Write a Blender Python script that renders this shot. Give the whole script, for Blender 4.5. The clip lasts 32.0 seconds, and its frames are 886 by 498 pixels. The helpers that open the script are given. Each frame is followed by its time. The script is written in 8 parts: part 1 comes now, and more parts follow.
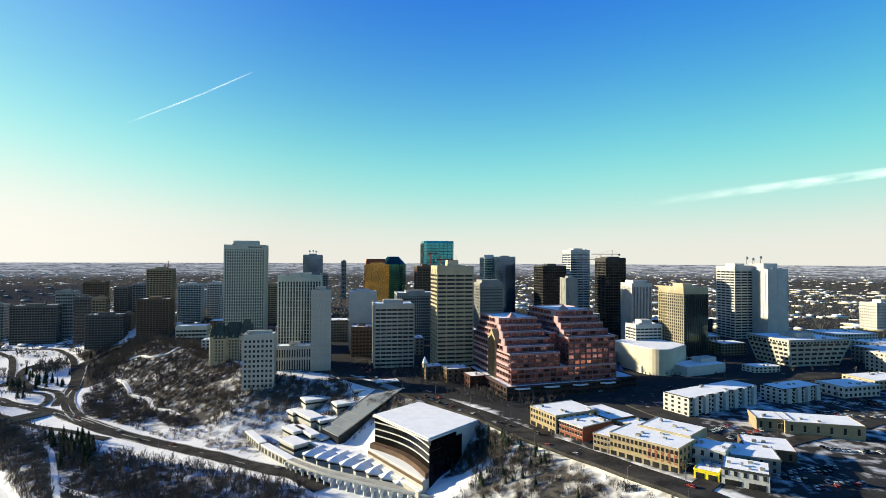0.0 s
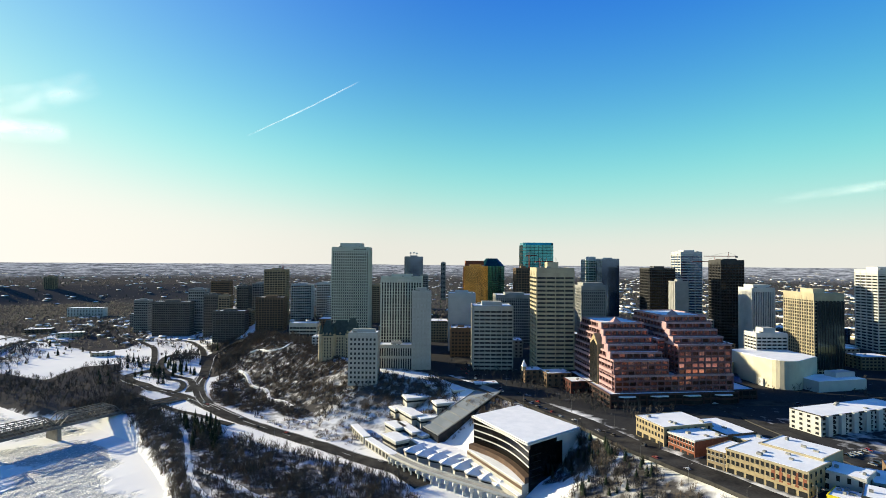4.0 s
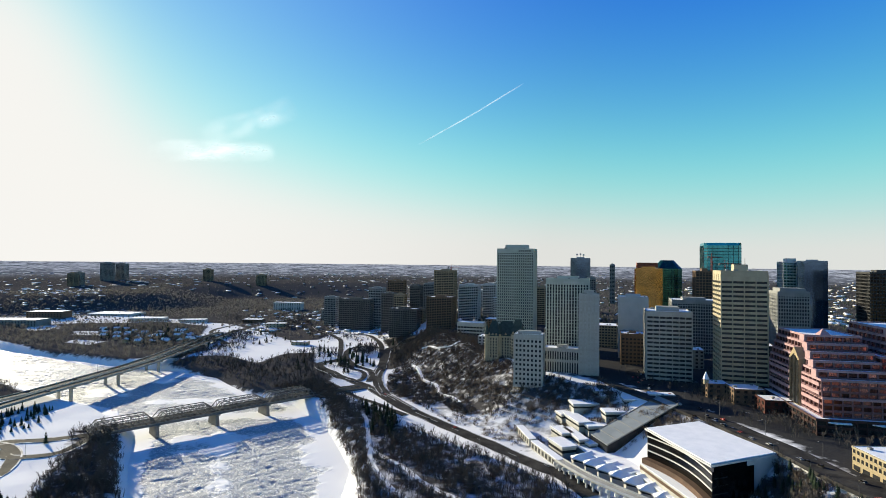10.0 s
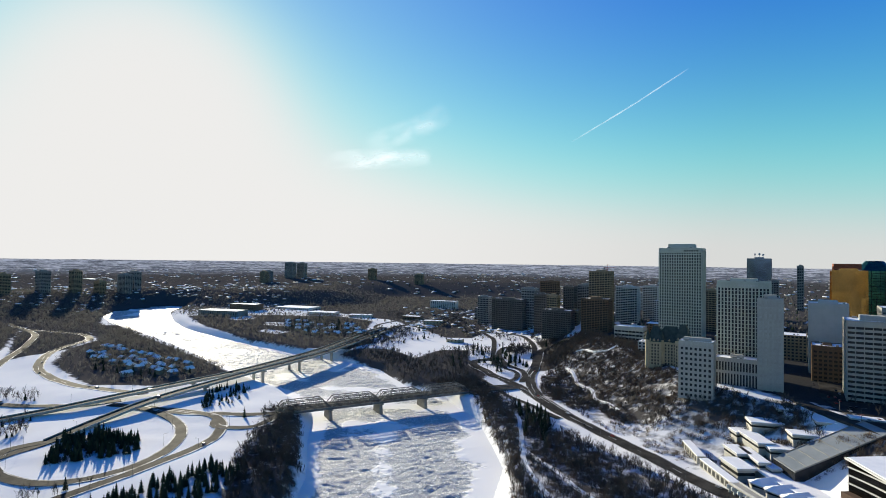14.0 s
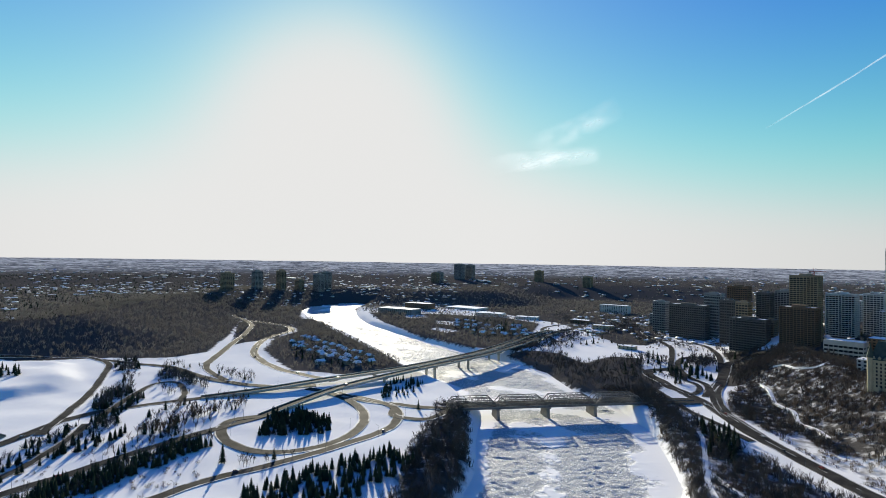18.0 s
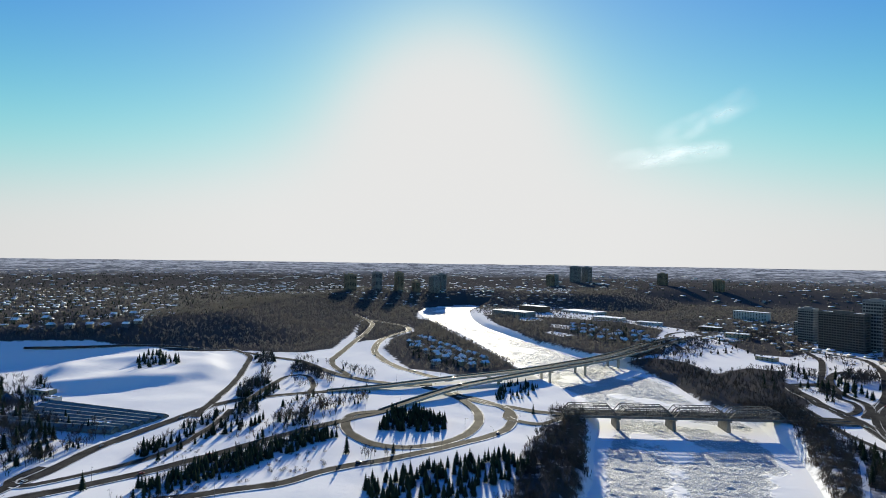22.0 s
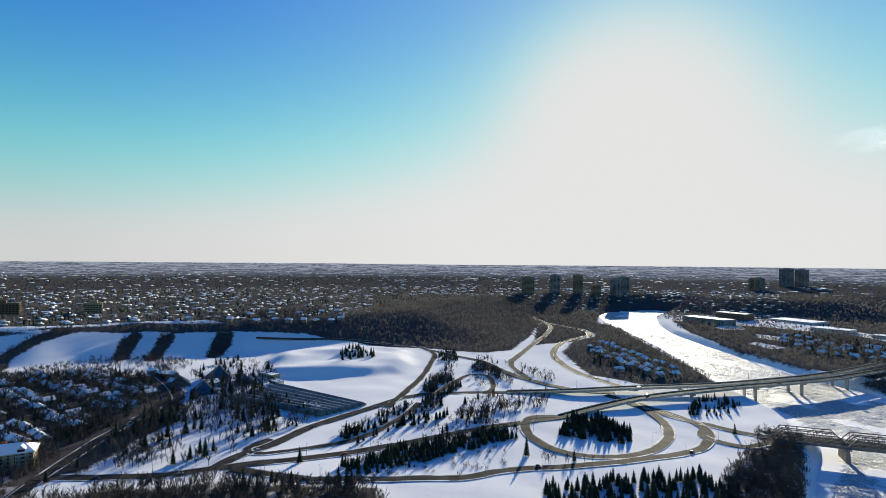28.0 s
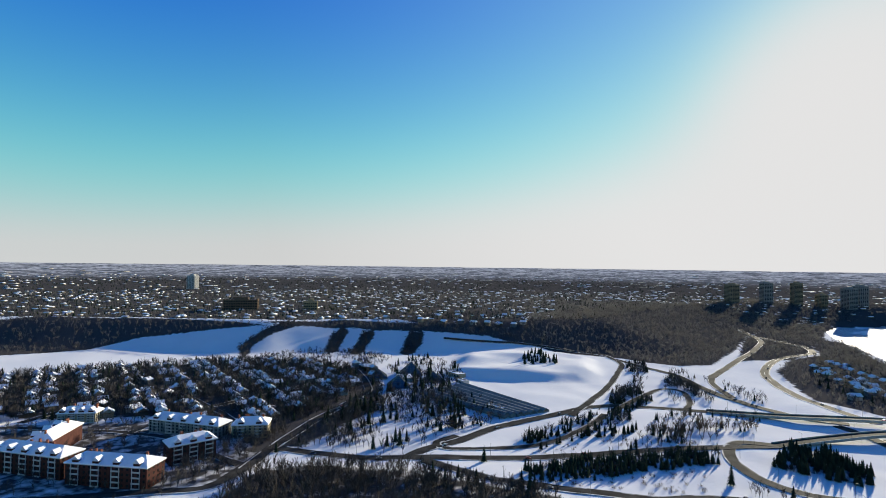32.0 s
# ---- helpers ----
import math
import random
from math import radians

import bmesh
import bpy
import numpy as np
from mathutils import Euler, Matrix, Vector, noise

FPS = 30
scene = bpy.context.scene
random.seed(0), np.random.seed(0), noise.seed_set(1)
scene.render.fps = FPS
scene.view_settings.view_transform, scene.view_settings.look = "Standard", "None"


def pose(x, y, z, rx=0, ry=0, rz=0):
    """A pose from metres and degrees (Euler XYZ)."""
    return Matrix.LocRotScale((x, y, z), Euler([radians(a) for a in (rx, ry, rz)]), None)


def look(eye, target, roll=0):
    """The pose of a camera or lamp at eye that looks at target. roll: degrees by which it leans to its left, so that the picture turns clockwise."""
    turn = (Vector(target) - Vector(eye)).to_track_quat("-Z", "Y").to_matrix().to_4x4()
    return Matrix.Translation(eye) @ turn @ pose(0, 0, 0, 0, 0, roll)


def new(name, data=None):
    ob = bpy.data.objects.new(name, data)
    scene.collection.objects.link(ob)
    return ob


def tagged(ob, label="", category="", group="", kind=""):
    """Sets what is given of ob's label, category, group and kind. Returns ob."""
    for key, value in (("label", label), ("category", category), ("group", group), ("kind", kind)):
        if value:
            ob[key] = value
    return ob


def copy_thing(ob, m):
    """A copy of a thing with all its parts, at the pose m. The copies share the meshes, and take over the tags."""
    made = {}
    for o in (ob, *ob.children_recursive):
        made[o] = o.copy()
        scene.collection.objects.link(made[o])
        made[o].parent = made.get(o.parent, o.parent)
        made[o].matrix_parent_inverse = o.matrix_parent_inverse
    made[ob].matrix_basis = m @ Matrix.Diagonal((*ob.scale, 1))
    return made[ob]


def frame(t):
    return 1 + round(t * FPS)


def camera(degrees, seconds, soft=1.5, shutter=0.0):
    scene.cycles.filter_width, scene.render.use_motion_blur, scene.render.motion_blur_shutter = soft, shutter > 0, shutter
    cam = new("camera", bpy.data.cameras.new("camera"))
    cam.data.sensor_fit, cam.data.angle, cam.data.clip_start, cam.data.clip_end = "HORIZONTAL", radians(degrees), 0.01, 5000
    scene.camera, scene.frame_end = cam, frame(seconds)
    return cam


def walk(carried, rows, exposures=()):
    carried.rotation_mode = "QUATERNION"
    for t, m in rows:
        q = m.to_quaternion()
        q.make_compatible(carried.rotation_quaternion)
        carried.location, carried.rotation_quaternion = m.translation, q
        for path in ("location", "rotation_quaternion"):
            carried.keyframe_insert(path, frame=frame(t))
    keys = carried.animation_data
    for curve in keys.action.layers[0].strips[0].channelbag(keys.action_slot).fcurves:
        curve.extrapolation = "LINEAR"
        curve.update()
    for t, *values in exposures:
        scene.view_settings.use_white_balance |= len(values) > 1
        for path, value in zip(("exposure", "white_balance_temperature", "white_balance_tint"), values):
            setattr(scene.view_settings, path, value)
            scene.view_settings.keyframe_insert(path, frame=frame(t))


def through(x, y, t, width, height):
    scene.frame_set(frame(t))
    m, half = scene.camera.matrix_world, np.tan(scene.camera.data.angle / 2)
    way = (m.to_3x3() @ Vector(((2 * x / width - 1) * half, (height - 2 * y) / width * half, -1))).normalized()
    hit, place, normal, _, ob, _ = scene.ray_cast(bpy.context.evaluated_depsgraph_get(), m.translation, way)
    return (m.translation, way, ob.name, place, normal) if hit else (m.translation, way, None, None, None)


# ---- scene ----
# ------------------------------------------------------------- the camera: one hovering turn
cam = camera(79.0, 32.0, soft=0.55)
PATH = [
    (0, -0.00, 1.30, -0.24), (0.5, 1.42, 1.27, -0.21), (1, 2.74, 1.31, -0.27), (1.5, 4.44, 1.32, -0.27),
    (2, 5.56, 1.33, -0.31), (2.5, 6.75, 1.35, -0.32), (4.5, 11.91, 1.45, -0.41), (5, 13.65, 1.45, -0.39),
    (5.5, 15.94, 1.47, -0.40), (6, 17.87, 1.46, -0.37), (6.5, 19.30, 1.46, -0.41), (7, 20.65, 1.48, -0.43),
    (7.5, 21.94, 1.49, -0.50), (8, 23.34, 1.49, -0.54), (8.5, 24.65, 1.46, -0.58), (9, 25.55, 1.44, -0.58),
    (9.5, 26.45, 1.45, -0.60), (10, 27.93, 1.45, -0.62), (10.5, 29.44, 1.45, -0.61), (11, 30.78, 1.43, -0.65),
    (11.5, 32.09, 1.41, -0.62), (12, 33.76, 1.41, -0.67), (12.5, 36.01, 1.39, -0.70), (13, 38.50, 1.35, -0.69),
    (13.5, 41.37, 1.32, -0.69), (14, 44.06, 1.29, -0.74), (14.5, 45.99, 1.28, -0.76), (16.5, 54.33, 1.28, -0.84),
    (17, 56.82, 1.25, -0.84), (17.5, 59.32, 1.25, -0.82), (18, 61.65, 1.25, -0.86), (18.5, 63.69, 1.26, -0.87),
    (19, 65.49, 1.26, -0.89), (19.5, 67.39, 1.24, -0.96), (20, 69.34, 1.23, -0.93), (20.5, 70.98, 1.25, -0.91),
    (21, 72.19, 1.26, -0.91), (21.5, 73.10, 1.28, -0.87), (22, 73.72, 1.31, -0.82), (22.5, 74.22, 1.34, -0.81),
    (23, 74.67, 1.36, -0.82), (23.5, 75.03, 1.40, -0.77), (24, 75.45, 1.40, -0.70), (24.5, 76.18, 1.42, -0.69),
    (26.5, 84.49, 1.39, -0.66), (27, 87.13, 1.32, -0.50), (27.5, 90.00, 1.37, -0.50), (28, 92.46, 1.38, -0.50),
    (28.5, 94.58, 1.39, -0.47), (29, 96.87, 1.43, -0.50), (29.5, 99.28, 1.52, -0.57), (30, 101.58, 1.55, -0.59),
    (30.5, 104.01, 1.60, -0.55), (31, 106.27, 1.65, -0.51), (31.5, 108.63, 1.66, -0.54), (32, 111.67, 1.67, -0.70),
]
walk(cam, [(t, pose(0, 0, 165, 90 + tilt, lean, turn)) for t, turn, tilt, lean in PATH], exposures=[(0, 1.15, 7350, 1), (6, 1.09, 7200, 1), (9, 1.02, 6950, 2), (13, 0.91, 6750, 3.5), (17, 0.82, 6700, 3), (20, 0.79, 6650, 3), (24, 0.79, 6650, 3), (28, 0.76, 6650, 3), (32, 0.75, 6650, 4)])
# ------------------------------------------------------------- sky and sun
SUN_AZ, SUN_EL = radians(-73.0), radians(13.5)      # low winter afternoon sun over the river
SUN_DIR = Vector((math.sin(SUN_AZ) * math.cos(SUN_EL), math.cos(SUN_AZ) * math.cos(SUN_EL), math.sin(SUN_EL)))
SKY_STRENGTH, SUN_STRENGTH = 0.079, 5.0

world = bpy.data.worlds.new("winter_sky")
scene.world = world
world.use_nodes = True
wt = world.node_tree
wt.nodes.clear()


def wnode(kind, **kw):
    n = wt.nodes.new(kind)
    for k, v in kw.items():
        n.inputs[k].default_value = v
    return n


def wmath(op, a, b=0.5):
    n = wt.nodes.new("ShaderNodeMath")
    n.operation = op
    n.inputs[2].default_value = 0.12
    for i, v in enumerate((a, b)):
        if isinstance(v, (int, float)):
            n.inputs[i].default_value = v
        else:
            wt.links.new(v, n.inputs[i])
    return n.outputs[0]


coord = wt.nodes.new("ShaderNodeTexCoord")
split = wt.nodes.new("ShaderNodeSeparateXYZ")
wt.links.new(coord.outputs["Generated"], split.inputs[0])
join = wt.nodes.new("ShaderNodeCombineXYZ")
wt.links.new(split.outputs[0], join.inputs[0])
wt.links.new(split.outputs[1], join.inputs[1])
wt.links.new(wmath("MAXIMUM", wmath("MULTIPLY_ADD", split.outputs[2], 0.8), 0.14), join.inputs[2])
sky = wt.nodes.new("ShaderNodeTexSky")
sky.sky_type, sky.sun_disc = "NISHITA", False
sky.sun_elevation, sky.sun_rotation = SUN_EL, SUN_AZ
sky.altitude, sky.air_density, sky.dust_density, sky.ozone_density = 700, 1.0, 0.22, 2.0
wt.links.new(join.outputs[0], sky.inputs["Vector"])
rich = wnode("ShaderNodeHueSaturation", Saturation=1.42, Value=1.0, Hue=0.5225)
wt.links.new(sky.outputs[0], rich.inputs["Color"])
# ice haze lights up round the sun and along the horizon
dot = wt.nodes.new("ShaderNodeVectorMath")
dot.operation = "DOT_PRODUCT"
wt.links.new(coord.outputs["Generated"], dot.inputs[0])
dot.inputs[1].default_value = SUN_DIR
towards = wmath("MAXIMUM", dot.outputs["Value"], 0.0)
wide = wmath("MULTIPLY", wmath("POWER", towards, 4.5), 1.9)
core = wmath("MULTIPLY", wmath("POWER", towards, 80.0), 8.0)
low = wmath("POWER", wmath("SUBTRACT", 1.0, wmath("ABSOLUTE", split.outputs[2])), 10.5)
band = wmath("MULTIPLY", low, wmath("MULTIPLY", wmath("POWER", towards, 4.0), 13.5))
rim = wmath("MULTIPLY", wmath("POWER", wmath("SUBTRACT", 1.0, wmath("ABSOLUTE", split.outputs[2])), 17.0), 1.9)
hazes = []
for amount, tint in ((wide, (0.52, 1.0, 1.03)), (core, (0.95, 1.0, 1.0)), (band, (0.7, 0.98, 1.0)), (rim, (0.62, 0.98, 1.06))):
    h = wt.nodes.new("ShaderNodeVectorMath")
    h.operation = "SCALE"
    h.inputs[0].default_value = tint
    wt.links.new(amount, h.inputs["Scale"])
    hazes.append(h.outputs[0])
haze = wt.nodes.new("ShaderNodeVectorMath")
wt.links.new(hazes[0], haze.inputs[0])
wt.links.new(hazes[1], haze.inputs[1])
low_haze = wt.nodes.new("ShaderNodeVectorMath")
wt.links.new(haze.outputs[0], low_haze.inputs[0])
wt.links.new(hazes[2], low_haze.inputs[1])
rim_haze = wt.nodes.new("ShaderNodeVectorMath")
wt.links.new(low_haze.outputs[0], rim_haze.inputs[0])
wt.links.new(hazes[3], rim_haze.inputs[1])
total = wt.nodes.new("ShaderNodeVectorMath")
# a clear winter sky is far darker overhead than near the horizon
deep = wt.nodes.new("ShaderNodeVectorMath")
deep.operation = "SCALE"
wt.links.new(rich.outputs[0], deep.inputs[0])
height = wmath("POWER", wmath("SUBTRACT", 1.0, wmath("MINIMUM", wmath("ABSOLUTE", split.outputs[2]), 0.74)), 1.15)
side = wmath("ADD", wmath("MULTIPLY", wmath("SUBTRACT", 1.0, towards), 2.4), 2.34)
wt.links.new(wmath("MULTIPLY", height, side), deep.inputs["Scale"])
# and bluer: only the thin air overhead
blue = wt.nodes.new("ShaderNodeMix")
blue.data_type = "RGBA"
blue.inputs[6].default_value, blue.inputs[7].default_value = (1, 1, 1, 1), (0.81, 0.89, 1.31, 1)
wt.links.new(wmath("MINIMUM", wmath("MAXIMUM", wmath("MULTIPLY", wmath("SUBTRACT", split.outputs[2], 0.05), 2.8), 0.0), 1.0), blue.inputs[0])
overhead = wt.nodes.new("ShaderNodeVectorMath")
overhead.operation = "MULTIPLY"
wt.links.new(deep.outputs[0], overhead.inputs[0])
wt.links.new(blue.outputs[2], overhead.inputs[1])
wt.links.new(overhead.outputs[0], total.inputs[0])
wt.links.new(rim_haze.outputs[0], total.inputs[1])
# the haze thickens towards an even white, brighter on the sun's side: each colour nears it
sunward = wmath("MINIMUM", wmath("MULTIPLY", wmath("MAXIMUM", wmath("SUBTRACT", towards, 0.55), 0.0), 2.6), 1.0)
sky_white = wmath("ADD", wmath("MULTIPLY", sunward, 1.05), 4.85)
parts_in, parts_out = wt.nodes.new("ShaderNodeSeparateXYZ"), wt.nodes.new("ShaderNodeCombineXYZ")
wt.links.new(total.outputs[0], parts_in.inputs[0])
for i in range(3):
    knee = wmath("ADD", wmath("POWER", wmath("DIVIDE", parts_in.outputs[i], wmath("MULTIPLY", sky_white, (1.005, 0.975, 1.02)[i])), 5.0), 1.0)
    wt.links.new(wmath("MULTIPLY", parts_in.outputs[i], wmath("POWER", knee, -0.2)), parts_out.inputs[i])
back = wnode("ShaderNodeBackground", Strength=SKY_STRENGTH)
wt.links.new(parts_out.outputs[0], back.inputs["Color"])
wout = wt.nodes.new("ShaderNodeOutputWorld")
wt.links.new(back.outputs[0], wout.inputs[0])

sun = new("sun", bpy.data.lights.new("sun", "SUN"))
sun.data.energy, sun.data.angle, sun.data.color = SUN_STRENGTH, radians(0.6), (1.0, 0.9, 0.74)
sun.matrix_world = look(SUN_DIR * 1000, (0, 0, 0))


# ------------------------------------------------------------- materials
def mat(name, a, b=None, scale=0.3, rough=0.85, metal=0.0, bump=0.0, fine=6.0, spread=0.0, spec=None, stretch=None, through=0.0):
    """A surface of two colours mixed by noise at two sizes (scale, fine: cycles a metre), with relief and a shift from object to object."""
    m = bpy.data.materials.new(name)
    m.use_nodes = True
    nt = m.node_tree
    p = nt.nodes["Principled BSDF"]
    p.inputs["Roughness"].default_value, p.inputs["Metallic"].default_value = rough, metal
    p.inputs["Specular IOR Level"].default_value = spec if spec is not None else 0.5 if rough < 0.55 else 0.08
    b = b or tuple(c * 0.8 for c in a)
    tc = nt.nodes.new("ShaderNodeTexCoord")
    src = tc.outputs["Object"]
    if stretch:
        mp = nt.nodes.new("ShaderNodeMapping")
        mp.inputs["Scale"].default_value = stretch
        nt.links.new(src, mp.inputs[0])
        src = mp.outputs[0]
    n1, n2 = nt.nodes.new("ShaderNodeTexNoise"), nt.nodes.new("ShaderNodeTexNoise")
    for n, s in ((n1, scale), (n2, fine)):
        n.inputs["Scale"].default_value, n.inputs["Detail"].default_value = s, 4.0
        nt.links.new(src, n.inputs["Vector"])
    add = nt.nodes.new("ShaderNodeMath")
    add.operation = "MULTIPLY_ADD"
    nt.links.new(n2.outputs[0], add.inputs[0])
    add.inputs[1].default_value = 0.35
    nt.links.new(n1.outputs[0], add.inputs[2])
    rng = nt.nodes.new("ShaderNodeMapRange")
    rng.inputs[1].default_value, rng.inputs[2].default_value = 0.5, 0.85
    nt.links.new(add.outputs[0], rng.inputs[0])
    mix = nt.nodes.new("ShaderNodeMix")
    mix.data_type = "RGBA"
    mix.inputs[6].default_value, mix.inputs[7].default_value = (*a, 1), (*b, 1)
    nt.links.new(rng.outputs[0], mix.inputs[0])
    out = mix.outputs[2]
    if spread:
        oi = nt.nodes.new("ShaderNodeObjectInfo")
        mr = nt.nodes.new("ShaderNodeMapRange")
        mr.inputs[3].default_value, mr.inputs[4].default_value = 1 - spread, 1 + spread
        nt.links.new(oi.outputs["Random"], mr.inputs[0])
        hv = nt.nodes.new("ShaderNodeHueSaturation")
        nt.links.new(mr.outputs[0], hv.inputs["Value"])
        nt.links.new(out, hv.inputs["Color"])
        out = hv.outputs[0]
    nt.links.new(out, p.inputs["Base Color"])
    if bump:
        bp = nt.nodes.new("ShaderNodeBump")
        bp.inputs["Strength"].default_value, bp.inputs["Distance"].default_value = 0.6, bump
        nt.links.new(add.outputs[0], bp.inputs["Height"])
        nt.links.new(bp.outputs[0], p.inputs["Normal"])
    if through:
        # light let through lifts far twigs against the sun, standing in for haze
        tl, both = nt.nodes.new("ShaderNodeBsdfTranslucent"), nt.nodes.new("ShaderNodeAddShader")
        tl.inputs["Color"].default_value = (through, through * 0.95, through * 0.88, 1)
        nt.links.new(p.outputs[0], both.inputs[0])
        nt.links.new(tl.outputs[0], both.inputs[1])
        nt.links.new(both.outputs[0], nt.nodes["Material Output"].inputs["Surface"])
    return m


SNOW = mat("snow", (0.86, 0.85, 0.84), (0.77, 0.765, 0.765), 0.08, 0.7, bump=0.25, fine=1.2)
ROOF_SNOW = mat("roof_snow", (0.9, 0.9, 0.92), (0.8, 0.81, 0.84), 0.12, 0.75, bump=0.1, fine=0.9)

ASPHALT = mat("winter_asphalt", (0.028, 0.027, 0.026), (0.07, 0.066, 0.06), 0.09, 0.7, bump=0.02, fine=0.7, spec=0.006)
SLUSH = mat("packed_snow_road", (0.66, 0.66, 0.67), (0.12, 0.115, 0.11), 0.08, 0.75, bump=0.05, fine=0.8)
CONCRETE = mat("concrete", (0.26, 0.24, 0.21), (0.18, 0.17, 0.15), 0.15, 0.85, bump=0.03, fine=1.5, spread=0.06)
PALE_CONCRETE = mat("pale_concrete", (0.42, 0.405, 0.36), (0.33, 0.32, 0.285), 0.12, 0.8, bump=0.03, fine=1.5, spread=0.04)
STEEL = mat("grey_steel", (0.16, 0.16, 0.16), (0.1, 0.1, 0.1), 0.3, 0.6, metal=0.2, fine=2.0, spread=0.08)
BARK = mat("bare_twigs", (0.055, 0.05, 0.047), (0.105, 0.096, 0.089), 0.02, 0.9, fine=0.4, spec=0.0)
# paler than bare twigs: haze over the far woods is put into the colour
HAZED_TWIGS = mat("hazed_twigs", (0.068, 0.063, 0.06), (0.125, 0.115, 0.108), 0.02, 0.9, fine=0.4, spec=0.0, through=0.05)
TWIG_MID = mat("grey_bare_twigs", (0.068, 0.06, 0.053), (0.13, 0.114, 0.098), 0.02, 0.9, fine=0.4, spec=0.0)
TWIG_PALE = mat("pale_bare_twigs", (0.17, 0.13, 0.096), (0.08, 0.062, 0.048), 0.02, 0.9, fine=0.4, spec=0.0)
NEEDLES = mat("spruce_needles", (0.018, 0.027, 0.017), (0.038, 0.05, 0.032), 0.3, 0.85, fine=3.0, spread=0.25, spec=0.0)
TRUNK = mat("tree_trunk", (0.07, 0.05, 0.04), (0.12, 0.09, 0.07), 0.5, 0.9, fine=4.0, spec=0.0)
# ------------------------------------------------------------- building tools
class Form:
    """Vertices and faces gathered piece by piece."""

    def __init__(self):
        self.v, self.f = [], []

    def add(self, verts, faces):
        n = len(self.v)
        self.v += [tuple(p) for p in verts]
        self.f += [tuple(i + n for i in f) for f in faces]
        return self

    def box(self, x, y, z, sx, sy, sz, turn=0.0):
        """A box that stands on z, centred on x, y."""
        c, s = math.cos(turn), math.sin(turn)
        vs = []
        for dz in (0, sz):
            for a, b in ((-1, -1), (1, -1), (1, 1), (-1, 1)):
                px, py = a * sx / 2, b * sy / 2
                vs.append((x + px * c - py * s, y + px * s + py * c, z + dz))
        return self.add(vs, [(3, 2, 1, 0), (4, 5, 6, 7), (0, 1, 5, 4), (1, 2, 6, 5), (2, 3, 7, 6), (3, 0, 4, 7)])

    def prism(self, poly, z0, z1, top=None):
        """An upright prism over a counter-clockwise outline; top: another outline for its upper face."""
        n = len(poly)
        vs = [(x, y, z0) for x, y in poly] + [(x, y, z1) for x, y in (top or poly)]
        return self.add(vs, [tuple(range(n - 1, -1, -1)), tuple(range(n, 2 * n))] + [(i, (i + 1) % n, n + (i + 1) % n, n + i) for i in range(n)])

    def beam(self, p, q, w, h):
        """A straight bar from p to q, w wide and h deep."""
        p, q = Vector(p), Vector(q)
        d = (q - p).normalized()
        side = d.cross(Vector((0, 0, 1)))
        side = side.normalized() if side.length > 1e-4 else Vector((1, 0, 0))
        up = side.cross(d)
        vs = [e + side * (a * w / 2) + up * (b * h / 2) for e in (p, q) for a, b in ((-1, -1), (1, -1), (1, 1), (-1, 1))]
        return self.add(vs, [(0, 1, 2, 3), (7, 6, 5, 4), (4, 5, 1, 0), (5, 6, 2, 1), (6, 7, 3, 2), (7, 4, 0, 3)])

    def cone(self, p, q, r0, r1, n=5, cap=True):
        p, q = Vector(p), Vector(q)
        d = (q - p).normalized()
        side = d.orthogonal().normalized()
        up = d.cross(side)
        vs = []
        for e, r in ((p, r0), (q, r1)):
            vs += [e + (side * math.cos(6.2832 * i / n) + up * math.sin(6.2832 * i / n)) * r for i in range(n)]
        fs = [(i, (i + 1) % n, n + (i + 1) % n, n + i) for i in range(n)]
        return self.add(vs, fs + ([tuple(range(n - 1, -1, -1)), tuple(range(n, 2 * n))] if cap else []))

    def gable(self, x, y, z, sx, sy, rise, over=0.5, turn=0.0, thick=0.25, hip=0.0):
        """A pitched roof whose ridge runs along its x; hip: how far its ends lean in."""
        c, s = math.cos(turn), math.sin(turn)
        a, b = sx / 2 + over, sy / 2 + over
        pts = [(-a, -b, 0), (a, -b, 0), (a, b, 0), (-a, b, 0), (-a + hip, 0, rise), (a - hip, 0, rise)]
        vs = [(x + px * c - py * s, y + px * s + py * c, z + pz + dz) for dz in (0, thick) for px, py, pz in pts]
        return self.add(vs, [(6, 7, 11, 10), (8, 9, 10, 11), (7, 8, 11), (9, 6, 10), (0, 1, 7, 6), (1, 2, 8, 7), (2, 3, 9, 8), (3, 0, 6, 9),
                             (0, 4, 5, 1), (2, 5, 4, 3), (1, 5, 2), (3, 4, 0)])

    def mesh(self, name, material):
        me = bpy.data.meshes.new(name)
        me.from_pydata(self.v, [], self.f)
        for m in material if isinstance(material, (list, tuple)) else (material,):
            me.materials.append(m)
        return me


def part(name, form, material, parent, label="", at=None):
    """Links a form (or a ready mesh) as ONE mesh object under a thing or a part."""
    ob = new(name, form if isinstance(form, bpy.types.Mesh) else form.mesh(name, material))
    ob.parent = parent
    if at is not None:
        ob.matrix_basis = at
    return tagged(ob, label)


def thing(name, m, label, category, group="", kind=""):
    ob = new(name)
    ob.empty_display_size = 1
    ob.matrix_basis = m
    return tagged(ob, label, category, group, kind)


def single(name, form, material, label, category="", group="", kind="", m=None):
    ob = new(name, form if isinstance(form, bpy.types.Mesh) else form.mesh(name, material))
    if m is not None:
        ob.matrix_basis = m
    return tagged(ob, label, category, group, kind)


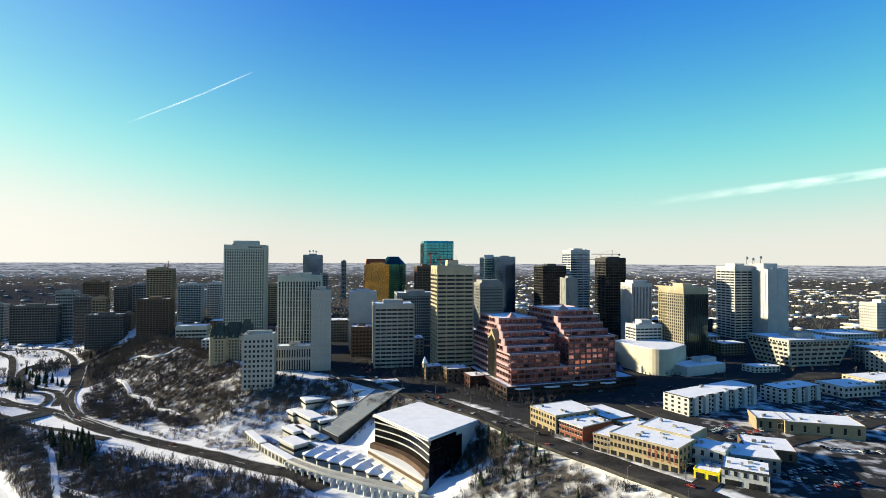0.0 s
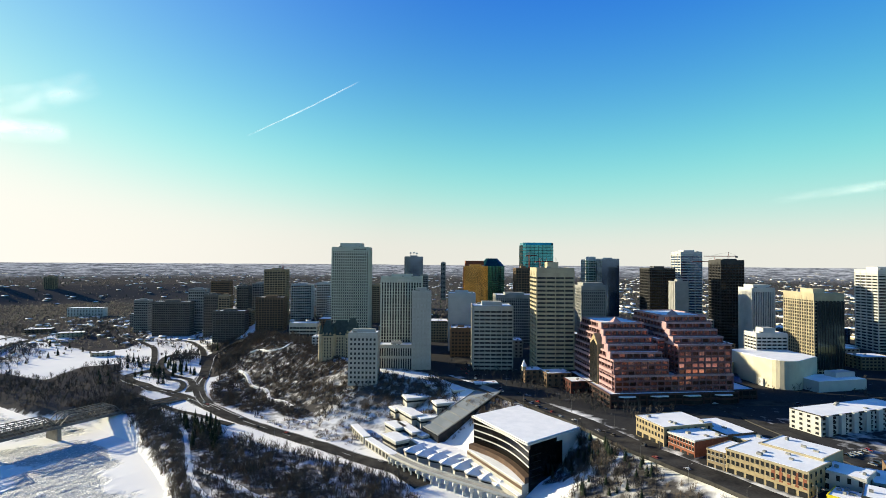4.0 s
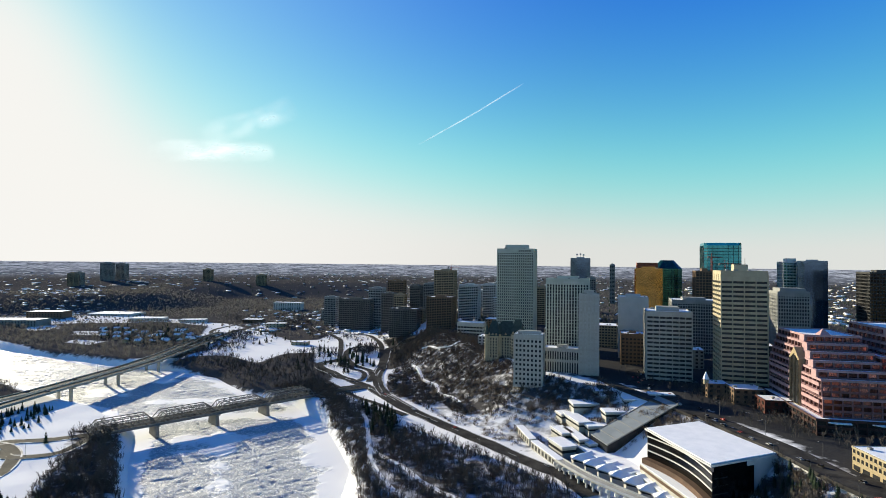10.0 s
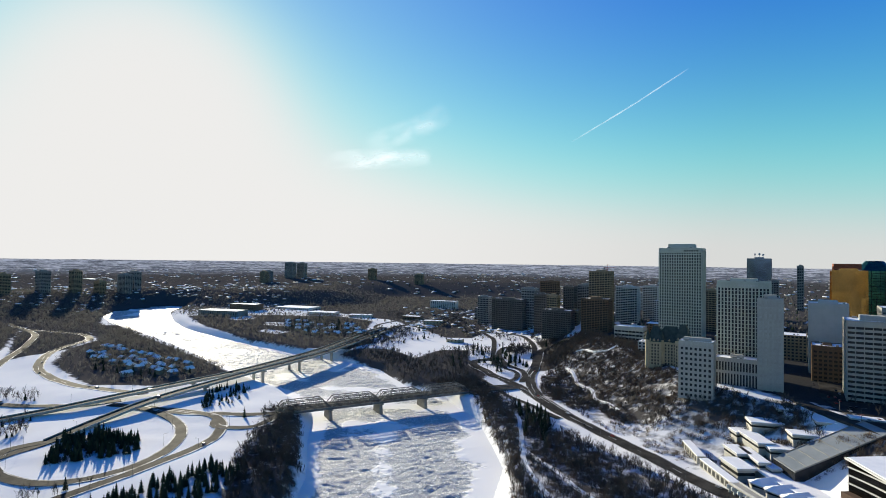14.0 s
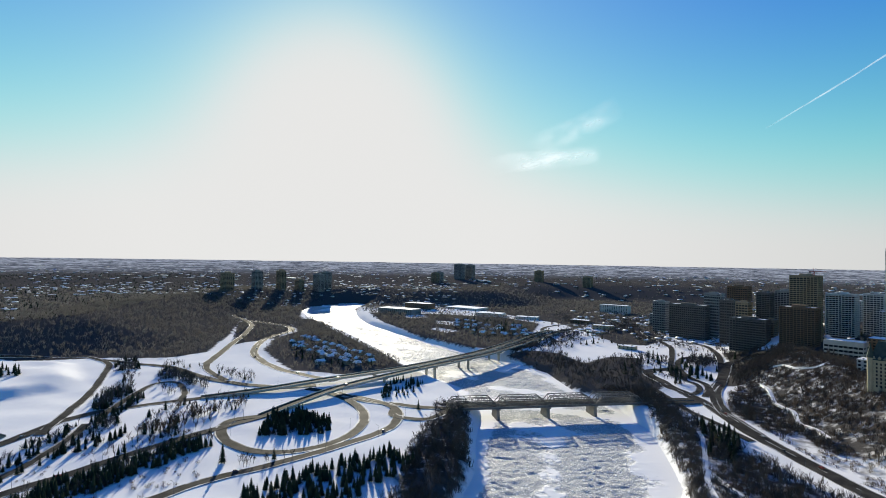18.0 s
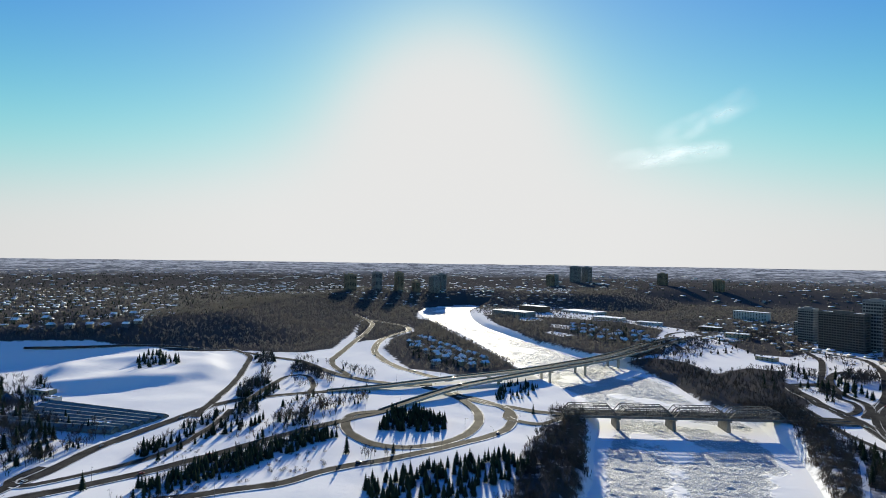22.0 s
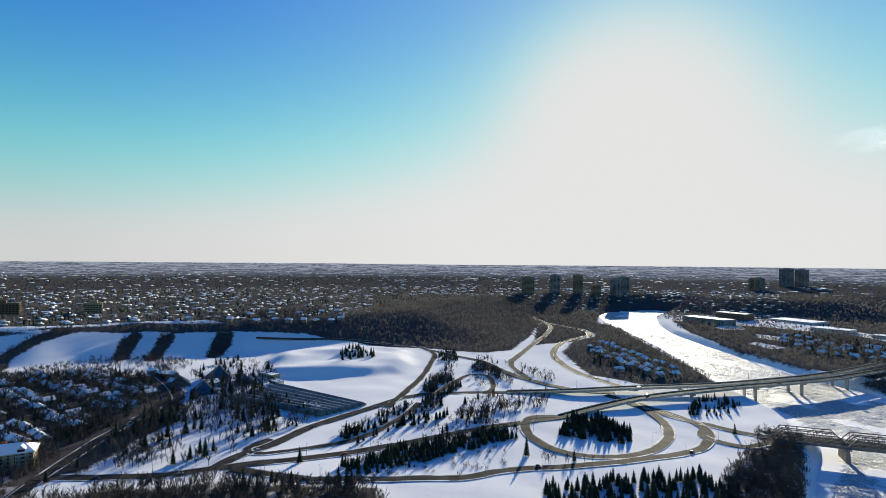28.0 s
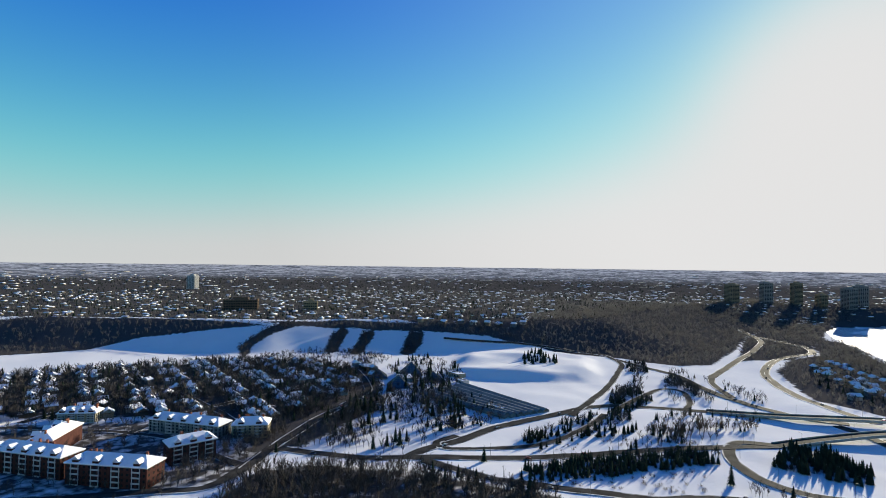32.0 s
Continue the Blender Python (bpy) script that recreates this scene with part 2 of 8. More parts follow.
def bulk(name, blocks, material, label, category, flat=True):
    """One mesh of many scattered copies: blocks of (vertices, triangles), each an array."""
    vs = np.concatenate([b[0] for b in blocks]).astype(np.float32)
    off = np.cumsum([0] + [len(b[0]) for b in blocks[:-1]])
    fs = np.concatenate([b[1] + o for b, o in zip(blocks, off)]).astype(np.int32)
    me = bpy.data.meshes.new(name)
    me.vertices.add(len(vs))
    me.vertices.foreach_set("co", vs.ravel())
    me.loops.add(fs.size)
    me.loops.foreach_set("vertex_index", fs.ravel())
    me.polygons.add(len(fs))
    me.polygons.foreach_set("loop_start", np.arange(0, fs.size, 3, dtype=np.int32))
    me.update(calc_edges=True)
    me.materials.append(material)
    return single(name, me, None, label, category, kind="stuff")


def spots(template, places):
    """Scatters a template (vertices, triangles) over places (n, 6): x, y, z, size, stretch upwards, turn."""
    tv, tf = template
    c, s = np.cos(places[:, 5]), np.sin(places[:, 5])
    k = places[:, 3]
    x = tv[None, :, 0] * c[:, None] - tv[None, :, 1] * s[:, None]
    y = tv[None, :, 0] * s[:, None] + tv[None, :, 1] * c[:, None]
    out = np.stack([x * k[:, None] + places[:, 0:1], y * k[:, None] + places[:, 1:2], tv[None, :, 2] * (k * places[:, 4])[:, None] + places[:, 2:3]], axis=2)
    fs = tf[None] + (np.arange(len(places)) * len(tv))[:, None, None]
    return out.reshape(-1, 3), fs.reshape(-1, 3)


def triangles(form):
    fs = [(f[0], f[i], f[i + 1]) for f in form.f for i in range(1, len(f) - 1)]
    return np.array(form.v, dtype=float), np.array(fs, dtype=int)


def curve_through(pts, step=8.0):
    """A smooth line through points of two or three numbers."""
    pts = [Vector((*p, 0)) if len(p) == 2 else Vector(p) for p in pts]
    out = []
    for i in range(len(pts) - 1):
        p0, p1, p2, p3 = pts[max(i - 1, 0)], pts[i], pts[i + 1], pts[min(i + 2, len(pts) - 1)]
        n = max(1, int((p2 - p1).length / step))
        for j in range(n):
            t = j / n
            out.append(0.5 * (2 * p1 + (p2 - p0) * t + (2 * p0 - 5 * p1 + 4 * p2 - p3) * t * t + (3 * p1 - p0 - 3 * p2 + p3) * t ** 3))
    return out + [pts[-1]]
# ------------------------------------------------------------- the lie of the land
EYE = 165.0        # camera above the river ice
FLOOR, TOP = 10.0, 52.0
RIVER = [(-150, 150), (-265, 346), (-328, 400), (-370, 433), (-454, 473), (-529, 478), (-632, 520), (-736, 519), (-827, 500), (-1009, 487),
         (-1150, 484), (-1296, 486), (-1434, 512), (-1560, 546), (-1700, 592), (-1880, 710), (-1980, 660), (-1850, 480), (-1702, 415), (-1469, 384), (-1265, 381), (-1110, 379), (-930, 366), (-785, 348),
         (-690, 344), (-606, 345), (-500, 320), (-426, 268), (-358, 225), (-322, 190), (-250, 60), (-60, -140), (500, -420),
         (520, -300), (60, -60)]
NORTH = [(-395, 738), (-348, 698), (-295, 655), (-235, 605), (-165, 545), (-102, 530), (-41, 478), (20, 420), (55, 358),
         (91, 313), (125, 270), (230, 120), (560, -60), (5200, -1500), (5200, 6000), (-1500, 6000), (-1500, 2600), (-1080, 1600),
         (-760, 1200), (-560, 960), (-430, 800)]
SOUTH = [(700, -2200), (-300, -1500), (-670, -1180), (-782, -940), (-850, -690), (-930, -600), (-1000, -430), (-1060, -280), (-1190, -110),
         (-1480, -20), (-1720, 90), (-1960, 290), (-2090, 480), (-2050, 760), (-1800, 900), (-1700, 1150), (-1980, 1500), (-2500, 2200), (-2600, 6000),
         (-6000, 6000), (-6000, -6000), (700, -6000)]


SLED_HILL = [(-735, -262), (-722, -226), (-732, -184), (-748, -132), (-765, -105), (-800, -95), (-905, -115), (-960, -200), (-880, -290)]


def signed(poly, x, y):
    """Metres from points (arrays) to the outline of poly, positive inside."""
    best, inside = np.full(np.shape(x), 1e18), np.zeros(np.shape(x), bool)
    x1, y1 = poly[-1]
    for x2, y2 in poly:
        dx, dy = x2 - x1, y2 - y1
        k = np.clip(((x - x1) * dx + (y - y1) * dy) / (dx * dx + dy * dy), 0, 1)
        best = np.minimum(best, (x - x1 - k * dx) ** 2 + (y - y1 - k * dy) ** 2)
        if y1 != y2:
            inside ^= ((y1 > y) != (y2 > y)) & (x < dx * (y - y1) / dy + x1)
        x1, y1 = x2, y2
    return np.where(inside, 1, -1) * np.sqrt(best)


def smooth(a, b, v):
    k = np.clip((v - a) / (b - a), 0, 1)
    return k * k * (3 - 2 * k)


def ramp(k):
    """An even slope with softly rounded ends."""
    k = np.clip(k, 0, 1)
    return 0.8 * k + 0.2 * k * k * (3 - 2 * k)


def heights(x, y):
    """The land: a river bed, a valley floor, a steep bank to the north, a longer one to the south, and plains that close the view."""
    r = np.hypot(x, y)
    h = FLOOR + (TOP - FLOOR) * smooth(-88, 4, signed(NORTH, x, y))
    h = np.maximum(h, FLOOR + (TOP - FLOOR) * ramp(1 + (signed(SOUTH, x, y) - 5) / (142 + 53 * smooth(-120, -10, y))))
    h = h + 1.2 * np.sin(x * 0.021 + 1.3 * np.sin(y * 0.017)) * np.sin(y * 0.024 + 0.7)
    flat = smooth(-1500, -700, x) * smooth(1200, 800, r)
    h = h + 0.4 * flat * np.sin(x * 0.083 + 1.7 * np.sin(y * 0.05)) * np.sin(y * 0.071 + 1.1 * np.sin(x * 0.043))
    park = np.exp(-(((x + 800) / 110) ** 4) - (((y + 210) / 130) ** 4))
    h = h + 1.3 * park * np.sin(x * 0.06 + 1.2 * np.sin(y * 0.035)) * np.sin(y * 0.045 + 0.8)
    # the sledding hill at the foot of the ski slope, steep towards the greenhouses
    h = h + 9.5 * smooth(-30, 6, signed(SLED_HILL, x, y)) * (1 - 0.15 * smooth(-800, -900, x)) * (1 - 0.12 * np.sin(x * 0.045 + y * 0.03))
    h = h + 2.5 * np.exp(-((x + 705) / 40) ** 2 - ((y + 230) / 40) ** 2) + 3 * np.exp(-((x + 860) / 18) ** 2 - ((y + 190) / 60) ** 2)
    # the bank drops away below the end of the exhibition hall
    h = h - 13.0 * np.exp(-((x - 17) / 15) ** 2 - ((y - 367) / 17) ** 2)
    h = h - (h + 4.0) * smooth(-14, 6, signed(RIVER, x, y))
    k = smooth(2300, 2700, r)
    dip = np.maximum(2.4 - 2.12 * (np.maximum(0.0, r - 2600) / 2350) ** 0.75, 0.25)
    return h * (1 - k) + np.maximum(EYE - r * np.tan(np.radians(dip)), TOP - 6) * k
# ------------------------------------------------------------- woods, as outlines on the plan
HILL = [(-495, 765), (-428, 660), (-408, 615), (-357, 535), (-295, 506), (-209, 492), (-140, 490), (-70, 470), (-100, 525), (-165, 540), (-235, 600), (-290, 700), (-350, 748), (-412, 800), (-465, 850)]
ROADSIDE = [(-500, 492), (-420, 478), (-372, 442), (-312, 388), (-262, 345), (-205, 280), (-120, 260), (-60, 300), (-92, 368), (-157, 395), (-240, 425), (-330, 468), (-400, 512), (-450, 545)]
POINT = [(-327, 142), (-410, 193), (-476, 248), (-520, 275), (-505, 305), (-428, 262), (-362, 222), (-318, 182), (-260, 70), (-300, 60)]
NORTH_SHORE = [(-745, 528), (-640, 520), (-540, 484), (-451, 476), (-425, 502), (-480, 590), (-560, 640), (-615, 700), (-690, 640), (-760, 580)]
FLATS = [(-1500, 560), (-1230, 505), (-1010, 492), (-828, 509), (-760, 560), (-800, 640), (-950, 740), (-1079, 860), (-1250, 860), (-1400, 720)]
SOUTH_POINT = [(-1380, 365), (-1120, 350), (-920, 340), (-800, 335), (-720, 325), (-700, 260), (-780, 240), (-900, 215), (-1050, 240), (-1200, 290)]
FOREST = [(-980, -193), (-958, -55), (-929, 32), (-960, 81), (-1128, 130), (-1300, 170), (-1400, 190), (-1560, 250), (-1780, 420), (-1980, 560), (-2200, 300), (-1750, 60),
          (-1450, -150), (-1250, -250), (-1046, -260), (-990, -283)]
SLOPE_TOP = [(-830, -720), (-880, -655), (-935, -590), (-985, -430), (-1040, -285), (-985, -285), (-952, -420), (-905, -560)]
SLOPE_EAST = [(-543, -978), (-640, -915), (-715, -876), (-832, -690), (-800, -900), (-700, -1140), (-480, -1330), (-300, -1360), (-330, -1130)]
FRONT = [(-283, -268), (-328, -278), (-358, -235), (-376, -170), (-372, -137), (-368, -60), (-250, -20), (-180, -160), (-210, -250)]
FAR_BANK = [(-1690, 800), (-1800, 700), (-1950, 760), (-1850, 900), (-1740, 1150), (-1980, 1500), (-2150, 1500), (-1900, 1000), (-1640, 1000)]
CREST = [(-440, 640), (-470, 700), (-505, 745), (-530, 800), (-600, 880), (-560, 872), (-500, 830), (-440, 790), (-400, 730)]
BANK = [(-150, 488), (-70, 465), (-40, 470), (20, 412), (50, 352), (36, 330), (-20, 420), (-60, 440), (-120, 455)]
EAST_BANK = [(50, 345), (85, 305), (118, 262), (215, 110), (120, 60), (0, 200), (-40, 320), (10, 330)]
MEADOW = [(-700, 232), (-760, 172), (-940, 168), (-1080, 212), (-1160, 278), (-1290, 290), (-1400, 330), (-1380, 365), (-1120, 352), (-800, 338), (-715, 325)]
OUTER_FLATS = [(-700, 770), (-900, 850), (-1080, 920), (-1300, 910), (-1560, 960), (-1700, 1250), (-1500, 1650), (-1150, 1500), (-800, 1080)]
SHORE = [(-1010, 122), (-1150, 150), (-1300, 172), (-1400, 195), (-1560, 250), (-1780, 420), (-1850, 470), (-1700, 425), (-1540, 372), (-1400, 340), (-1290, 292), (-1180, 270), (-1080, 212)]
STRIPS = [[(-690, -618), (-754, -656), (-809, -655), (-884, -636), (-870, -668), (-811, -680), (-740, -676)], [(-802, -540), (-875, -572), (-899, -564), (-895, -548), (-800, -518)],
          [(-801, -492), (-900, -521), (-921, -508), (-900, -496), (-795, -470)], [(-845, -415), (-939, -441), (-949, -415), (-900, -398), (-835, -395)]]
WOODS = [CREST, OUTER_FLATS, SHORE, BANK, EAST_BANK, MEADOW, *STRIPS, HILL, ROADSIDE, POINT, NORTH_SHORE, FLATS, SOUTH_POINT, FOREST, SLOPE_TOP, SLOPE_EAST, FRONT, FAR_BANK]

PLAYING_FIELD = [(-723, 614), (-757, 686), (-773, 780), (-705, 845), (-613, 763), (-655, 682), (-631, 590)]
UPPER_FIELD = [(-841, 1028), (-690, 1003), (-640, 890), (-716, 903)]
CLEARINGS = [PLAYING_FIELD, UPPER_FIELD, [(-300, 512), (-285, 506), (-262, 508), (-270, 516)], [(-1120, 640), (-1180, 620), (-1230, 650), (-1150, 690)], [(-1320, 600), (-1400, 640), (-1380, 690), (-1300, 650)], [(-1020, 560), (-1080, 552), (-1100, 580), (-1030, 600)], [(-900, 900), (-960, 960), (-1010, 940), (-940, 880)]]
RIM = [(-1000, -545), (-975, -440), (-985, -340), (-968, -250), (-1000, -180), (-1070, -225), (-1190, -265), (-1140, -440)]
WEST_PARK = [(-341, -302), (-417, -371), (-552, -399), (-722, -434), (-762, -427), (-632, -333), (-521, -273), (-441, -274), (-380, -274)]
SUBURB = [(-440, -800), (-550, -725), (-650, -640), (-712, -490), (-690, -400), (-575, -352), (-455, -335), (-415, -360), (-395, -460), (-335, -570), (-330, -680)]
NEAR_HOMES = [(-210, -440), (-235, -330), (-300, -275), (-400, -310), (-395, -450), (-330, -560), (-240, -600), (-150, -500)]
FOOT = [(-395, 600), (-268, 485), (-130, 415), (-95, 408), (-60, 440), (-140, 490), (-210, 492), (-300, 506)]

# ------------------------------------------------------------- roads: centre lines on the plan, width
ROADS = [
    ([(-370, -303), (-377, -238), (-400, -179), (-417, -133), (-442, -85), (-486, -11), (-520, 45), (-549, 98)], 9),
    ([(-398, -186), (-414, -182), (-449, -163), (-507, -140), (-561, -102), (-624, -54), (-646, 10), (-648, 50)], 9),
    ([(-462, -168), (-440, -178), (-428, -170), (-432, -150), (-477, -91), (-540, -62), (-590, -50)], 6),
    ([(-549, 98), (-545, 70), (-520, 57), (-486, 59), (-451, 78), (-437, 115), (-453, 152), (-497, 184), (-548, 195), (-606, 185), (-640, 165)], 8),
    ([(-396, -172), (-380, -105), (-390, -9), (-409, 33), (-422, 103), (-444, 167), (-476, 208), (-520, 226), (-565, 214), (-606, 185)], 8),
    ([(-606, 190), (-565, 207), (-530, 235), (-502, 262), (-488, 283)], 9),
    ([(-520, 226), (-495, 215), (-470, 240), (-488, 275)], 7),
    ([(-570, -82), (-640, -70), (-720, -59), (-840, -52), (-900, -52), (-944, -68), (-985, -95), (-995, -172), (-961, -286), (-938, -369)], 7),
    ([(-944, -68), (-895, -20), (-842, 23), (-760, 62), (-699, 99), (-660, 143), (-650, 178)], 9),
    ([(-850, 72), (-940, 100), (-1065, 140), (-1200, 180), (-1302, 204), (-1420, 205), (-1520, 190)], 9),
    ([(-665, 205), (-715, 180), (-774, 158), (-860, 148), (-938, 152), (-1080, 197), (-1165, 261), (-1250, 275), (-1307, 250), (-1400, 212)], 10),
    ([(-617, -40), (-690, -17), (-742, 5), (-742, 30), (-690, 36), (-650, 30)], 6),
    ([(-850, 72), (-800, 70), (-730, 85)], 7),
    ([(-80, 368), (-105, 390), (-138, 405), (-222, 450), (-286, 482), (-315, 497), (-356, 525), (-397, 552), (-431, 566), (-459, 575), (-490, 593), (-521, 609), (-545, 637), (-541, 670), (-541, 692)], 12),
    ([(-290, 485), (-342, 519), (-367, 541), (-393, 570), (-419, 605), (-453, 665), (-493, 734), (-520, 780), (-518, 800), (-495, 803), (-462, 790)], 11),
    ([(-412, 577), (-430, 612), (-470, 690), (-512, 752), (-571, 834), (-633, 901), (-671, 925), (-712, 920), (-770, 900)], 8),
    ([(-410, 575), (-432, 610), (-452, 632), (-476, 644), (-507, 663), (-541, 694), (-572, 732), (-592, 775), (-580, 800), (-548, 800)], 8),
    ([(-507, 663), (-480, 628), (-460, 621), (-437, 600), (-426, 572), (-436, 562)], 6),
    ([(-470, 552), (-430, 533), (-385, 505), (-356, 494), (-322, 482), (-290, 470)], 6),
    ([(-955, 847), (-1023, 1012), (-1100, 1180), (-1165, 1372)], 14),
    ([(-820, 700), (-940, 760), (-1031, 860), (-1031, 1052), (-977, 1090), (-848, 971), (-772, 919), (-719, 881), (-678, 849), (-623, 783), (-560, 702), (-529, 674)], 8),
    ([(-120, -520), (-200, -420), (-268, -318), (-295, -284), (-364, -297), (-449, -312), (-564, -325), (-610, -345), (-700, -420)], 8),
    ([(-300, -284), (-345, -294), (-372, -300)], 8),
    ([(-330, -298), (-352, -400), (-338, -500), (-290, -600)], 6),
    ([(-392, -340), (-440, -430), (-480, -560), (-465, -720)], 6),
    ([(-340, -440), (-420, -445), (-530, -420), (-640, -400)], 6),
    ([(-330, -560), (-430, -570), (-560, -545), (-650, -520)], 6),
    ([(150, 215), (125, 262), (96, 300), (62, 345), (33, 395), (-10, 452), (-45, 500), (-78, 560), (-95, 640), (-150, 900), (-235, 1350)], 14),
    ([(62, 345), (95, 420), (150, 470), (250, 492), (420, 545), (700, 640)], 11),
    ([(-20, 455), (-80, 512), (-130, 570), (-180, 580), (-260, 640), (-330, 740)], 10),
    ([(62, 560), (20, 720), (-60, 1050)], 10),
    ([(120, 262), (200, 330), (300, 380), (480, 470)], 9),
    ([(205, 250), (178, 345), (140, 455), (90, 640)], 9),
    ([(330, 330), (300, 470), (250, 700), (190, 950)], 10),
]
TRAILS = [[(-394, 657), (-376, 640), (-361, 622), (-350, 608), (-331, 594), (-316, 583), (-297, 556), (-276, 544), (-256, 526)], [(-404, 700), (-391, 697), (-367, 681), (-343, 675), (-338, 691)], [(-330, 452), (-312, 433), (-290, 405), (-252, 355), (-224, 327), (-198, 308), (-160, 290)], [(-262, 370), (-228, 353), (-206, 342), (-186, 329), (-150, 318), (-110, 325)]]
LINES = [(curve_through(p, 6.0), w * 1.22) for p, w in ROADS]
PATHS = [(curve_through(p, 6.0), 4.0) for p in TRAILS]
ROAD_XY = np.array([(p.x, p.y, w) for line, w in LINES + PATHS for p in line])


def off_road(x, y, gap=2.0):
    """True where points (arrays) lie clear of all roads."""
    ok = np.ones(len(x), bool)
    for i in range(0, len(x), 2000):
        d = np.hypot(x[i:i + 2000, None] - ROAD_XY[None, :, 0], y[i:i + 2000, None] - ROAD_XY[None, :, 1])
        ok[i:i + 2000] = (d > ROAD_XY[None, :, 2] / 2 + gap).all(axis=1)
    return ok


# ------------------------------------------------------------- the ground, one sheet to the horizon
def ruler(a, b, step, end):
    """Even steps from a to b, then wider and wider ones out to end on both sides."""
    mid = list(np.arange(a, b + 0.1, step))
    lo, hi, s = [a], [b], step
    while hi[-1] < end or lo[-1] > -end:
        s *= 1.055
        lo.append(lo[-1] - s)
        hi.append(hi[-1] + s)
    return np.array([v for v in lo[:0:-1] if v > -end - 300] + mid + [v for v in hi[1:] if v < end + 300])


GX, GY = ruler(-1100, 500, 7.0, 4950), ruler(-900, 1000, 7.0, 4950)
XX, YY = np.meshgrid(GX, GY)
ZZ = heights(XX, YY)


def ground(x, y):
    """The height of the ground sheet under points (numbers or arrays)."""
    x, y = np.asarray(x, float), np.asarray(y, float)
    i = np.clip(np.searchsorted(GX, x) - 1, 0, len(GX) - 2)
    j = np.clip(np.searchsorted(GY, y) - 1, 0, len(GY) - 2)
    u, v = (x - GX[i]) / (GX[i + 1] - GX[i]), (y - GY[j]) / (GY[j + 1] - GY[j])
    z = ZZ[j, i] * (1 - u) * (1 - v) + ZZ[j, i + 1] * u * (1 - v) + ZZ[j + 1, i] * (1 - u) * v + ZZ[j + 1, i + 1] * u * v
    return float(z) if z.ndim == 0 else z


def ground_material():
    """Snow, with dead grass and brush litter where the woods stand and trodden, swept streets in the city."""
    m = bpy.data.materials.new("snowy_ground")
    m.use_nodes = True
    nt = m.node_tree
    p = nt.nodes["Principled BSDF"]
    p.inputs["Roughness"].default_value = 0.65
    p.inputs["Specular IOR Level"].default_value = 0.0
    tc = nt.nodes.new("ShaderNodeTexCoord")
    att = nt.nodes.new("ShaderNodeAttribute")
    att.attribute_name = "cover"
    sep = nt.nodes.new("ShaderNodeSeparateColor")
    nt.links.new(att.outputs["Color"], sep.inputs[0])

    def noise_at(s, detail=5.0):
        n = nt.nodes.new("ShaderNodeTexNoise")
        n.inputs["Scale"].default_value, n.inputs["Detail"].default_value = s, detail
        nt.links.new(tc.outputs["Object"], n.inputs["Vector"])
        return n.outputs[0]

    def blend(f, a, b):
        n = nt.nodes.new("ShaderNodeMix")
        n.data_type = "RGBA"
        for s, v in ((0, f), (6, a), (7, b)):
            if isinstance(v, tuple):
                n.inputs[s].default_value = (*v, 1)
            else:
                nt.links.new(v, n.inputs[s])
        return n.outputs[2]

    def step(value, a, b):
        n = nt.nodes.new("ShaderNodeMapRange")
        n.inputs[1].default_value, n.inputs[2].default_value = a, b
        nt.links.new(value, n.inputs[0])
        return n.outputs[0]

    def add(a, b, k=1.0):
        n = nt.nodes.new("ShaderNodeMath")
        n.operation = "MULTIPLY_ADD"
        nt.links.new(b, n.inputs[0])
        n.inputs[1].default_value = k
        nt.links.new(a, n.inputs[2])
        return n.outputs[0]

    small, big, fine = noise_at(0.12), noise_at(0.025), noise_at(0.7)
    snow = blend(big, (0.86, 0.85, 0.845), (0.78, 0.775, 0.775))
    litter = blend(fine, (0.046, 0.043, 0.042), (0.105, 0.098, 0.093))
    street = blend(fine, (0.026, 0.026, 0.026), (0.07, 0.069, 0.068))
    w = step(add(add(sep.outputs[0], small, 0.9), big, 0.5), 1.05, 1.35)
    c = step(add(add(sep.outputs[1], small, 0.8), big, 0.5), 1.1, 1.35)
    # the far plain: belts of bare trees and white fields, drawn out along the horizon, with painted haze
    xyz = nt.nodes.new("ShaderNodeSeparateXYZ")
    nt.links.new(tc.outputs["Object"], xyz.inputs[0])

    def sums(op, a, b):
        n = nt.nodes.new("ShaderNodeMath")
        n.operation = op
        for i, v in enumerate((a, b)):
            if isinstance(v, (int, float)):
                n.inputs[i].default_value = v
            else:
                nt.links.new(v, n.inputs[i])
        return n.outputs[0]

    way = nt.nodes.new("ShaderNodeVectorMath")
    way.operation = "LENGTH"
    nt.links.new(tc.outputs["Object"], way.inputs[0])

    def belts(across, deep):
        n = nt.nodes.new("ShaderNodeTexNoise")
        n.inputs["Scale"].default_value, n.inputs["Detail"].default_value = 1.0, 4.0
        v = nt.nodes.new("ShaderNodeCombineXYZ")
        nt.links.new(sums("MULTIPLY", sums("ARCTAN2", sums("MULTIPLY", xyz.outputs[0], -1.0), xyz.outputs[1]), across), v.inputs[0])
        nt.links.new(sums("MULTIPLY", way.outputs["Value"], deep), v.inputs[1])
        nt.links.new(v.outputs[0], n.inputs["Vector"])
        return n.outputs[0]

    # whiter with distance; tree greys paled and blued to stand in for haze
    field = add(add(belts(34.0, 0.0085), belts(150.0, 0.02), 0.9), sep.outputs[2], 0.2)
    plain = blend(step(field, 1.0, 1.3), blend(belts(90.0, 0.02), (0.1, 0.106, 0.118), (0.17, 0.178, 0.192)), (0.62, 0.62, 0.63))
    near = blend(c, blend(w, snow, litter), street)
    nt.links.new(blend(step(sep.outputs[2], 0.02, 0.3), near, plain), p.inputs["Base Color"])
    bp = nt.nodes.new("ShaderNodeBump")
